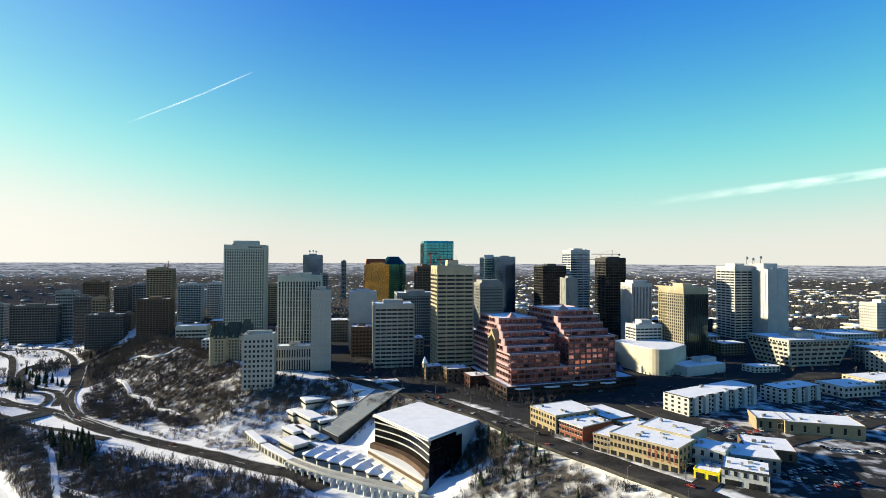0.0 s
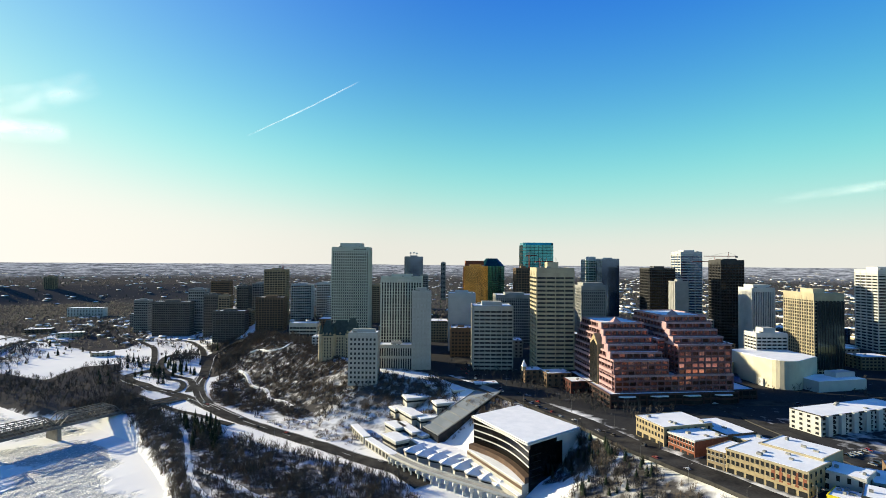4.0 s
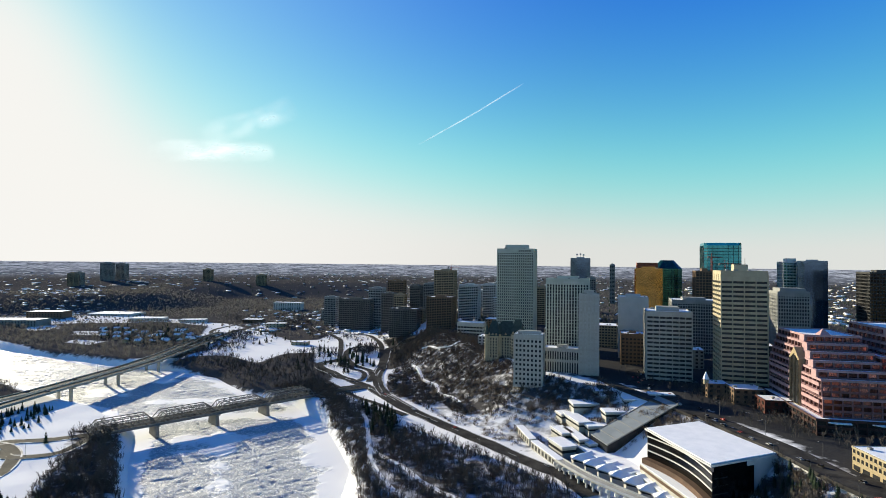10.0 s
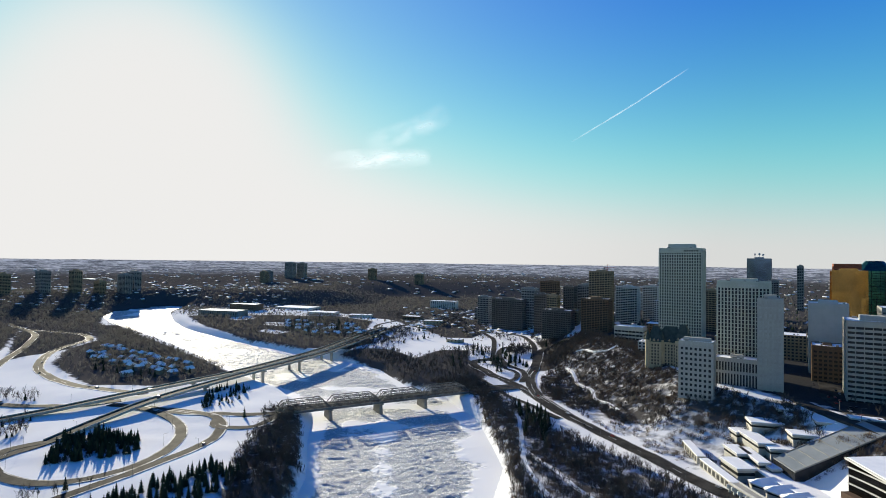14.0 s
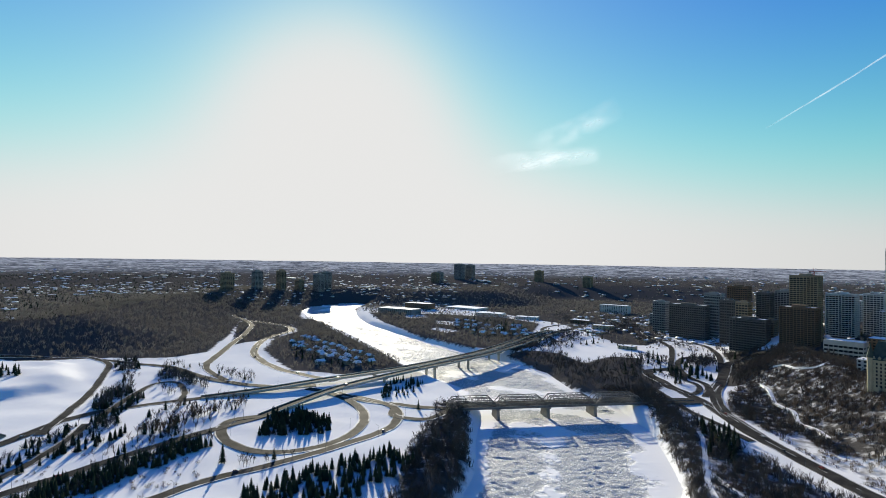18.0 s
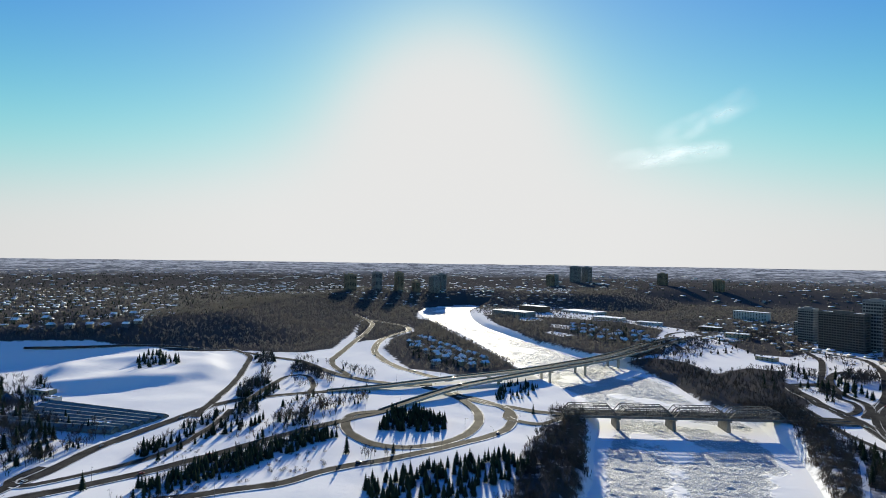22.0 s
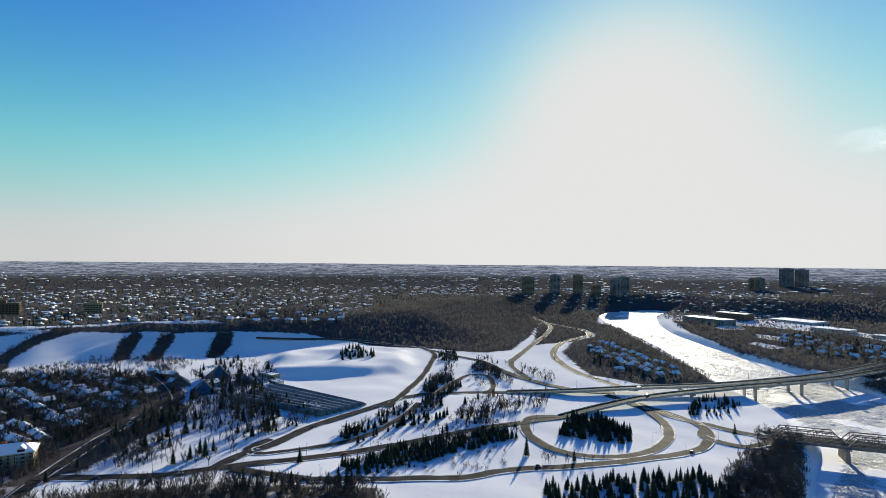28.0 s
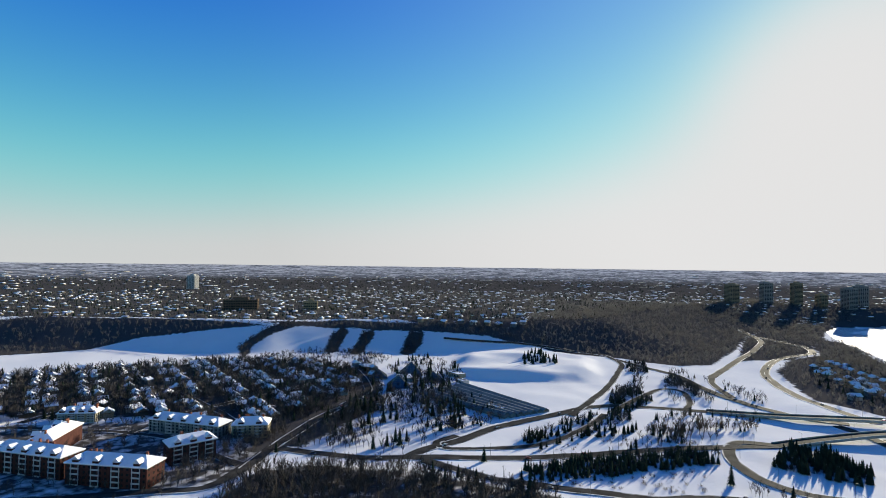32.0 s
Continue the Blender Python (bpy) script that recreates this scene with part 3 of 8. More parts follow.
    bp.inputs["Strength"].default_value, bp.inputs["Distance"].default_value = 0.5, 0.5
    nt.links.new(add(small, fine, 0.3), bp.inputs["Height"])
    nt.links.new(bp.outputs[0], p.inputs["Normal"])
    return m


def lay_ground():
    ny, nx = XX.shape
    me = bpy.data.meshes.new("ground")
    vs = np.stack([XX, YY, ZZ], axis=2).reshape(-1, 3).astype(np.float32)
    k = (np.arange(ny - 1)[:, None] * nx + np.arange(nx - 1)[None]).ravel()
    quads = np.stack([k, k + 1, k + nx + 1, k + nx], axis=1)
    r = np.hypot(vs[:, 0], vs[:, 1])
    quads = quads[r[quads].min(axis=1) < 4955].astype(np.int32)
    me.vertices.add(len(vs))
    me.vertices.foreach_set("co", vs.ravel())
    me.loops.add(quads.size)
    me.loops.foreach_set("vertex_index", quads.ravel())
    me.polygons.add(len(quads))
    me.polygons.foreach_set("loop_start", np.arange(0, quads.size, 4, dtype=np.int32))
    me.polygons.foreach_set("use_smooth", np.ones(len(quads), bool))
    me.update(calc_edges=True)
    x, y = XX.ravel(), YY.ravel()
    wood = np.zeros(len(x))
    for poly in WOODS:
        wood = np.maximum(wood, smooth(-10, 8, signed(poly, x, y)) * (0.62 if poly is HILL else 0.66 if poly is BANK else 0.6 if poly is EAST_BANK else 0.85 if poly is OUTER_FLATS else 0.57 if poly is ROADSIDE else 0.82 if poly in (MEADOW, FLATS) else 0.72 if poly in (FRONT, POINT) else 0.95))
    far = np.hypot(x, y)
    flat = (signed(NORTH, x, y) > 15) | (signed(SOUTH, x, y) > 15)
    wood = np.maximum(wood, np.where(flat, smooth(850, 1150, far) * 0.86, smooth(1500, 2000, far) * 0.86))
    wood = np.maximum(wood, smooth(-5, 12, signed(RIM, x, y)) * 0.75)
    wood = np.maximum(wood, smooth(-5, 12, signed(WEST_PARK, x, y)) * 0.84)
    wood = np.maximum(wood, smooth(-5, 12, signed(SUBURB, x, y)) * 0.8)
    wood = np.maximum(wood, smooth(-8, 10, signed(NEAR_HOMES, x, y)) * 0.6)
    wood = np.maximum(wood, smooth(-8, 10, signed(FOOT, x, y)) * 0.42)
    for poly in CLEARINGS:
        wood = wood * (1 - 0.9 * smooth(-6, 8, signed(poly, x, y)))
    city = smooth(-20, 25, signed(NORTH, x, y)) * smooth(1500, 1100, far) * (0.85 - 0.2 * smooth(150, 210, x) * smooth(500, 460, y) * smooth(240, 300, y))
    me.attributes.new("cover", "FLOAT_COLOR", "POINT")
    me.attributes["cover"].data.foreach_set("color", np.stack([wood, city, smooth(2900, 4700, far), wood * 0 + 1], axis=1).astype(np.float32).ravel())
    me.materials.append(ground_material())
    single("ground", me, None, "snow-covered river valley and city ground", "ground", kind="structure")


lay_ground()

def ice_material():
    """White drifts, and where the "floe" attribute is high a field of refrozen floes with grey cracks."""
    m = bpy.data.materials.new("river_ice")
    m.use_nodes = True
    nt = m.node_tree
    p = nt.nodes["Principled BSDF"]
    p.inputs["Roughness"].default_value = 0.65
    p.inputs["Specular IOR Level"].default_value = 0.08
    tc = nt.nodes.new("ShaderNodeTexCoord")
    att = nt.nodes.new("ShaderNodeAttribute")
    att.attribute_name = "floe"
    warp = nt.nodes.new("ShaderNodeTexNoise")
    warp.inputs["Scale"].default_value, warp.inputs["Detail"].default_value = 0.15, 4.0
    nt.links.new(tc.outputs["Object"], warp.inputs["Vector"])
    bend = nt.nodes.new("ShaderNodeVectorMath")
    bend.operation = "MULTIPLY_ADD"
    bend.inputs[1].default_value = (3, 3, 0)
    nt.links.new(warp.outputs["Color"], bend.inputs[0])
    nt.links.new(tc.outputs["Object"], bend.inputs[2])

    def cells(scale, feature):
        v = nt.nodes.new("ShaderNodeTexVoronoi")
        v.feature = feature
        v.inputs["Scale"].default_value = scale
        nt.links.new(bend.outputs[0], v.inputs["Vector"])
        return v

    def ramp(value, a, b, c, d):
        n = nt.nodes.new("ShaderNodeMapRange")
        for i, k in enumerate((a, b, c, d)):
            n.inputs[i + 1].default_value = k
        nt.links.new(value, n.inputs[0])
        return n.outputs[0]

    def op(kind, a, b):
        n = nt.nodes.new("ShaderNodeMath")
        n.operation = kind
        for i, k in enumerate((a, b)):
            if isinstance(k, (int, float)):
                n.inputs[i].default_value = k
            else:
                nt.links.new(k, n.inputs[i])
        return n.outputs[0]

    crack = op("MAXIMUM", ramp(cells(0.2, "DISTANCE_TO_EDGE").outputs["Distance"], 0.04, 0.12, 1, 0), ramp(cells(0.5, "DISTANCE_TO_EDGE").outputs["Distance"], 0.05, 0.17, 1, 0))
    shade = cells(0.5, "F1")
    tone = nt.nodes.new("ShaderNodeSeparateColor")
    nt.links.new(shade.outputs["Color"], tone.inputs[0])
    dark = op("MAXIMUM", crack, ramp(tone.outputs[0], 0.6, 0.95, 0, 0.6))
    dark = op("MULTIPLY", dark, ramp(op("ADD", att.outputs["Fac"], op("MULTIPLY", op("SUBTRACT", warp.outputs[0], 0.5), 0.9)), 0.3, 0.55, 0, 1))
    mix = nt.nodes.new("ShaderNodeMix")
    mix.data_type = "RGBA"
    mix.inputs[6].default_value, mix.inputs[7].default_value = (0.86, 0.85, 0.84, 1), (0.42, 0.435, 0.45, 1)
    nt.links.new(dark, mix.inputs[0])
    nt.links.new(mix.outputs[2], p.inputs["Base Color"])
    bp = nt.nodes.new("ShaderNodeBump")
    bp.inputs["Strength"].default_value, bp.inputs["Distance"].default_value = 0.9, 1.1
    nt.links.new(op("SUBTRACT", 1.0, dark), bp.inputs["Height"])
    nt.links.new(bp.outputs[0], p.inputs["Normal"])
    return m


# the frozen river: smooth drifts between fields of broken, refrozen floes
def lay_ice():
    rng = np.random.default_rng(5)
    step = 3.0
    x, y = np.meshgrid(np.arange(-2000, 560, step), np.arange(-460, 800, step))
    rough = rng.uniform(-1, 1, x.shape)
    rough = rough * 0.7 + np.roll(rough, 1, 0) * 0.3
    patch = np.clip(0.72 + 0.6 * np.sin(x * 0.031 + 2.0 * np.sin(y * 0.023)) * np.sin(y * 0.037 + 1.6 * np.sin(x * 0.019)) + 0.25 * np.sin(x * 0.11) * np.sin(y * 0.13), 0.06, 1.0)
    edge = smooth(2, 20, signed(RIVER, x, y) + 9 * np.sin(x * 0.03) * np.sin(y * 0.027))
    z = 0.9 * rough * patch * edge + 0.25 * np.sin(x * 0.05) * np.sin(y * 0.06)
    ny, nx = x.shape
    k = (np.arange(ny - 1)[:, None] * nx + np.arange(nx - 1)[None]).ravel()
    near = (signed(RIVER, x, y) > -14).ravel()
    k = k[near[k]]
    use, back = np.unique(np.concatenate([k, k + 1, k + nx, k + nx + 1]), return_inverse=True)
    n = len(k)
    a, b, c, d = back[:n], back[n:2 * n], back[2 * n:3 * n], back[3 * n:]
    jit = rng.uniform(-0.9, 0.9, (len(use), 2))
    vs = np.stack([x.ravel()[use] + jit[:, 0], y.ravel()[use] + jit[:, 1], z.ravel()[use]], axis=1)
    ob = bulk("water", [(vs, np.concatenate([np.stack([a, b, d], 1), np.stack([a, d, c], 1)]))], ice_material(), "frozen river under wind-packed snow and broken ice", "river")
    ob.data.attributes.new("floe", "FLOAT", "POINT")
    ob.data.attributes["floe"].data.foreach_set("value", (patch * edge).ravel()[use].astype(np.float32))
    tagged(ob, kind="structure")


lay_ice()


def lay_road(line, width, material, name="road", lift=0.35, aside=0.0):
    """A strip that follows the ground, with a thickness, a little above it."""
    f = Form()
    n = len(line)
    vs = []
    for i, p in enumerate(line):
        d = line[min(i + 1, n - 1)] - line[max(i - 1, 0)]
        s = Vector((-d.y, d.x, 0)).normalized() * (width / 2)
        p = p + Vector((s.x, s.y, 0)) * (2 * aside / width) if aside else p
        z = max(ground(p.x + k * s.x, p.y + k * s.y) for k in (-1, 0, 1)) + lift
        vs += [(p.x + s.x, p.y + s.y, z), (p.x - s.x, p.y - s.y, z), (p.x + s.x * 1.05, p.y + s.y * 1.05, z - 2), (p.x - s.x * 1.05, p.y - s.y * 1.05, z - 2)]
    fs = []
    for i in range(n - 1):
        a, b = 4 * i, 4 * i + 4
        fs += [(a, a + 1, b + 1, b), (a, b, b + 2, a + 2), (a + 1, a + 3, b + 3, b + 1)]
    return single(name, f.add(vs, fs), material, "ploughed asphalt road with packed snow", "road", kind="structure")


for i, (line, w) in enumerate(LINES):
    lay_road(line, w, ASPHALT, lift=0.35 + 0.02 * (i % 9))

# packed snow left along the middle and the edges of the ploughed roads
for i, (line, w) in enumerate(LINES[:-7]):
    for aside in ([0.0] if w > 11.5 else []) + [w * 0.47, -w * 0.47]:
        if len(line) > 12:
            ob = lay_road(line[3:-3], 0.7 if aside == 0 else 1.3, SLUSH, "snow_strip", 0.42 + 0.02 * (i % 9), aside)
            tagged(ob, "narrow strip of packed snow along a road", "snow strip", kind="structure")
for line, w in PATHS:
    tagged(lay_road(line, w, SNOW, "trail", 0.3), "trodden snowy trail through the leafless woods", "trail", kind="structure")
# ------------------------------------------------------------- twin truss bridges over the ice
def truss_bridge(m, label):
    """Four through-truss spans; x runs along the deck, its own origin at the south abutment, z from the ice."""
    b = thing("truss_bridge", m, label, "bridge", "twin truss bridges")
    spans, width, deck, tall = [(0, 52), (52, 107), (107, 160), (160, 216)], 8.0, 13.6, 7.2
    part("deck", Form().box(108, 0, 12.6, 218, width, 1.0), ASPHALT, b, "snow-dusted deck")
    for s in (-1, 1):
        part("girder", Form().box(108, s * (width / 2 + 0.2), 11.4, 218, 0.5, 2.2), STEEL, b)
        part("railing", Form().box(108, s * (width / 2 - 0.5), 14.5, 216, 0.12, 0.25), STEEL, b)
    part("approach_deck", Form().beam((216, 0, 13.1), (286, 0, 10.2), width, 1.0), ASPHALT, b, "plain deck running onto the bank")
    for s in (-1, 1):
        part("approach_girder", Form().beam((216, s * 4.2, 12.6), (286, s * 4.2, 9.7), 0.5, 2.2), STEEL, b)
    for x0, x1 in spans:
        n = 8
        step = (x1 - x0) / n
        for s in (-1, 1):
            y = s * (width / 2 + 0.1)
            top, low = deck + tall, deck
            part("top_chord", Form().beam((x0 + step, y, top), (x1 - step, y, top), 0.7, 0.7), STEEL, b)
            part("bottom_chord", Form().beam((x0 + 0.3, y, low), (x1 - 0.3, y, low), 0.6, 0.6), STEEL, b)
            part("end_post", Form().beam((x0 + 0.3, y, low), (x0 + step, y, top), 0.7, 0.7), STEEL, b)
            part("end_post", Form().beam((x1 - 0.3, y, low), (x1 - step, y, top), 0.7, 0.7), STEEL, b)
            for i in range(1, n):
                part("vertical", Form().beam((x0 + i * step, y, low), (x0 + i * step, y, top), 0.35, 0.35), STEEL, b)
                if 1 <= i < n - 1:
                    a, c = (i, i + 1) if i >= n / 2 else (i + 1, i)
                    part("diagonal", Form().beam((x0 + a * step, y, low), (x0 + c * step, y, top), 0.3, 0.3), STEEL, b)
        for i in range(1, n):
            part("cross_strut", Form().beam((x0 + i * step, -width / 2, deck + tall), (x0 + i * step, width / 2, deck + tall), 0.3, 0.4), STEEL, b)
    return b


BRIDGE_TURN = math.degrees(math.atan2(102, 34))
truss_bridge(pose(-487, 272, 0, 0, 0, BRIDGE_TURN), "dark grey steel truss bridge across the frozen river")
truss_bridge(pose(-499, 276, 0, 0, 0, BRIDGE_TURN), "older grey steel truss bridge beside its twin")
for k in (52, 107, 160):
    d = Vector((0.317, 0.948, 0))
    n = Vector((-0.948, 0.317, 0))
    c = Vector((-487, 272, 0)) + d * k + n * 6
    f = Form()
    f.prism([(-10, -1.9), (10, -1.9), (12, 0), (10, 1.9), (-10, 1.9), (-12, 0)], -1, 10.4, [(-9.6, -1.4), (9.6, -1.4), (11.2, 0), (9.6, 1.4), (-9.6, 1.4), (-11.2, 0)])
    pier = thing("bridge_pier", Matrix.Translation(c) @ pose(0, 0, 0, 0, 0, BRIDGE_TURN + 90), "weathered concrete pier under the truss bridges", "bridge pier", "truss bridge piers")
    part("shaft", f, CONCRETE, pier)
    part("cap", Form().box(0, 0, 10.4, 23.5, 4.4, 1.0), CONCRETE, pier)


# ------------------------------------------------------------- the concrete girder bridge
def girder_deck(pts, width, label, thick=1.9):
    line = curve_through(pts, 8.0)
    b = thing("girder_bridge", pose(0, 0, 0), label, "bridge", "concrete road bridges")

    def strip(off, w, z0, z1):
        f = Form()
        vs, n = [], len(line)
        for i, p in enumerate(line):
            d = line[min(i + 1, n - 1)] - line[max(i - 1, 0)]
            s = Vector((-d.y, d.x, 0)).normalized()
            for a in (off - w / 2, off + w / 2):
                for z in (z0, z1):
                    vs.append((p.x + s.x * a, p.y + s.y * a, p.z + z))
        fs = [(0, 1, 3, 2), (4 * n - 4, 4 * n - 2, 4 * n - 1, 4 * n - 3)]
        for i in range(n - 1):
            a, c = 4 * i, 4 * i + 4
            fs += [(a + 1, c + 1, c + 3, a + 3), (a, a + 2, c + 2, c), (a, c, c + 1, a + 1), (a + 2, a + 3, c + 3, c + 2)]
        return f.add(vs, fs)

    part("deck", strip(0, width, -0.5, 0), ASPHALT, b, "salt-stained roadway")
    part("girder", strip(-width * 0.3, 1.6, -thick - 0.3, -0.5), PALE_CONCRETE, b)
    part("girder", strip(width * 0.3, 1.6, -thick - 0.3, -0.5), PALE_CONCRETE, b)
    for s in (-1, 1):
        part("barrier", strip(s * (width / 2 + 0.1), 0.5, -0.9, 1.0), PALE_CONCRETE, b)
    return b


EAST_DECK = [(-549, 98, 10.7), (-581, 145, 13.4), (-612, 205, 17), (-657, 315, 18.5), (-690, 400, 18.5), (-724, 480, 18.5), (-776, 570, 18), (-850, 680, 15.5), (-955, 840, 11.5)]
WEST_DECK = [(-648, 50, 10.7), (-646, 118, 14), (-652, 186, 17), (-676, 312, 18.5), (-708, 395, 18.5), (-743, 473, 18.5), (-800, 566, 18), (-880, 675, 15.5), (-960, 800, 11.5)]
girder_deck(EAST_DECK, 12, "long pale concrete girder bridge with salt-stained roadway")
girder_deck(WEST_DECK, 12, "second concrete girder roadway beside the river bridge")


def bridge_pier(x, y, top, turn):
    p = thing("bridge_pier", pose(x, y, ground(x, y) - 1, 0, 0, turn), "pale concrete flared pier standing in the ice", "bridge pier", "girder bridge piers")
    h = top - (ground(x, y) - 1) - 1.6
    part("column", Form().prism([(1.9 * math.cos(k * 0.7854), 1.5 * math.sin(k * 0.7854)) for k in range(8)], 0, h, [(2.6 * math.cos(k * 0.7854), 1.5 * math.sin(k * 0.7854)) for k in range(8)]), PALE_CONCRETE, p)
    part("crosshead", Form().box(0, 0, h, 11, 2.6, 1.5), PALE_CONCRETE, p)


for x, y, top, turn in [(-638, 262, 15.4, 22), (-662, 258, 15.4, 8), (-672, 352, 16, 20), (-690, 348, 16, 20), (-704, 426, 16, 23), (-722, 420, 16, 23), (-742, 508, 16, 30), (-762, 502, 16, 30),
                        (-802, 606, 15, 34), (-826, 600, 15, 34)]:
    bridge_pier(x, y, top, turn)
# ------------------------------------------------------------- building surfaces
def glass(name, c, rough=0.12, metal=0.75):
    return mat(name, c, tuple(v * 0.6 for v in c), 0.05, rough, metal, fine=0.25, spread=0.1)


DARK_GLASS = mat("dark_window_glass", (0.012, 0.013, 0.014), (0.03, 0.03, 0.03), 0.2, 0.25, 0.0, fine=0.6, spec=0.22)
BLACK_GLASS = glass("black_curtain_glass", (0.025, 0.024, 0.022), 0.1)
TEAL_GLASS = glass("teal_curtain_glass", (0.05, 0.3, 0.36), 0.1)
GREEN_GLASS = glass("green_curtain_glass", (0.03, 0.15, 0.12), 0.1)
GOLD_GLASS = glass("gold_curtain_glass", (0.5, 0.3, 0.09), 0.12)
BLUE_GLASS = glass("blue_curtain_glass", (0.1, 0.17, 0.27), 0.1)
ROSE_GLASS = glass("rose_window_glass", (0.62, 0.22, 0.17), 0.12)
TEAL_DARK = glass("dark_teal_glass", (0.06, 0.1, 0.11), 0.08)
# reflection of the sunlit sky put into the glass tint
SALMON_GLINT = glass("salmon_glint_glass", (0.95, 0.4, 0.3), 0.1)
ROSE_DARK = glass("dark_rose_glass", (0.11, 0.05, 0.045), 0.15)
CREAM = mat("cream_precast", (0.4, 0.345, 0.235), (0.31, 0.268, 0.182), 0.1, 0.85, bump=0.03, fine=1.0, spread=0.04)
STONE = mat("grey_green_precast", (0.47, 0.48, 0.4), (0.38, 0.39, 0.325), 0.1, 0.85, bump=0.03, fine=1.0, spread=0.04)
TAN = mat("tan_precast", (0.3, 0.235, 0.15), (0.23, 0.18, 0.115), 0.1, 0.85, bump=0.03, fine=1.0, spread=0.05)
WHITE_PANEL = mat("white_panel", (0.5, 0.49, 0.46), (0.42, 0.41, 0.385), 0.1, 0.7, fine=1.0, spread=0.03)
GREY_PANEL = mat("grey_panel", (0.27, 0.268, 0.25), (0.2, 0.2, 0.188), 0.1, 0.8, fine=1.0, spread=0.05)
# concrete with the shade of the slabs' fronts put into its colour
SHADED_CONCRETE = mat("shaded_concrete_panel", (0.14, 0.132, 0.115), (0.1, 0.095, 0.085), 0.1, 0.85, fine=1.0, spread=0.08)
DARK_PANEL = mat("dark_panel", (0.06, 0.058, 0.055), (0.04, 0.04, 0.04), 0.1, 0.6, fine=1.0)
BROWN = mat("brown_brick", (0.17, 0.115, 0.075), (0.125, 0.085, 0.058), 0.4, 0.9, bump=0.02, fine=3.0, spread=0.08)
RED_BRICK = mat("red_brick", (0.26, 0.1, 0.06), (0.18, 0.07, 0.045), 0.5, 0.9, bump=0.02, fine=3.0, spread=0.1)
DARK_BRICK = mat("dark_red_brick", (0.085, 0.034, 0.026), (0.055, 0.023, 0.019), 0.5, 0.9, bump=0.02, fine=3.0, spread=0.1)
YELLOW_BRICK = mat("yellow_brick", (0.35, 0.28, 0.17), (0.28, 0.22, 0.13), 0.5, 0.9, bump=0.02, fine=3.0, spread=0.06)
# red stone of the lowest storeys, darkened in colour for the shadow there
ROSE_BASE = mat("shaded_red_base_stone", (0.075, 0.042, 0.036), (0.05, 0.03, 0.027), 0.3, 0.6, fine=2.0, spread=0.05)
ROSE_GRANITE = mat("rose_granite", (0.17, 0.078, 0.085), (0.12, 0.055, 0.06), 0.3, 0.5, fine=2.0, spread=0.05)
PALE_ROSE = mat("pale_rose_panel", (0.4, 0.26, 0.26), (0.32, 0.2, 0.2), 0.3, 0.6, fine=2.0, spread=0.04)


def roof_kit(b, w, d, h, wall, seed, cap=(0.45, 0.5, 5.0), top=True):
    """A parapet, snow between it, a penthouse and plant on a flat roof."""
    rnd = random.Random(seed)
    rim = Form()
    for s in (-1, 1):
        rim.box(0, s * (d / 2 - 0.2), h, w, 0.5, 1.1).box(s * (w / 2 - 0.2), 0, h, 0.5, d - 0.9, 1.1)
    part("parapet", rim, wall, b)
    part("roof_snow", Form().box(0, 0, h, w - 1.0, d - 1.0, 0.4), ROOF_SNOW, b, "wind-blown roof snow")
    if cap:
        pw, pd, ph = w * cap[0], d * cap[1], cap[2]
        part("penthouse", Form().box(0, 0, h + 0.4, pw, pd, ph).box(0, 0, h + 0.4 + ph, pw - 0.6, pd - 0.6, 0.3), wall, b)
        for _ in range(rnd.randint(2, 4) if top else 0):
            x, y = rnd.uniform(-0.4, 0.4) * w, rnd.choice((-1, 1)) * d * 0.36
            part("air_unit", Form().box(x, y, h + 0.4, rnd.uniform(1.5, 4), rnd.uniform(1.5, 3), rnd.uniform(1, 2.2)), GREY_PANEL, b)


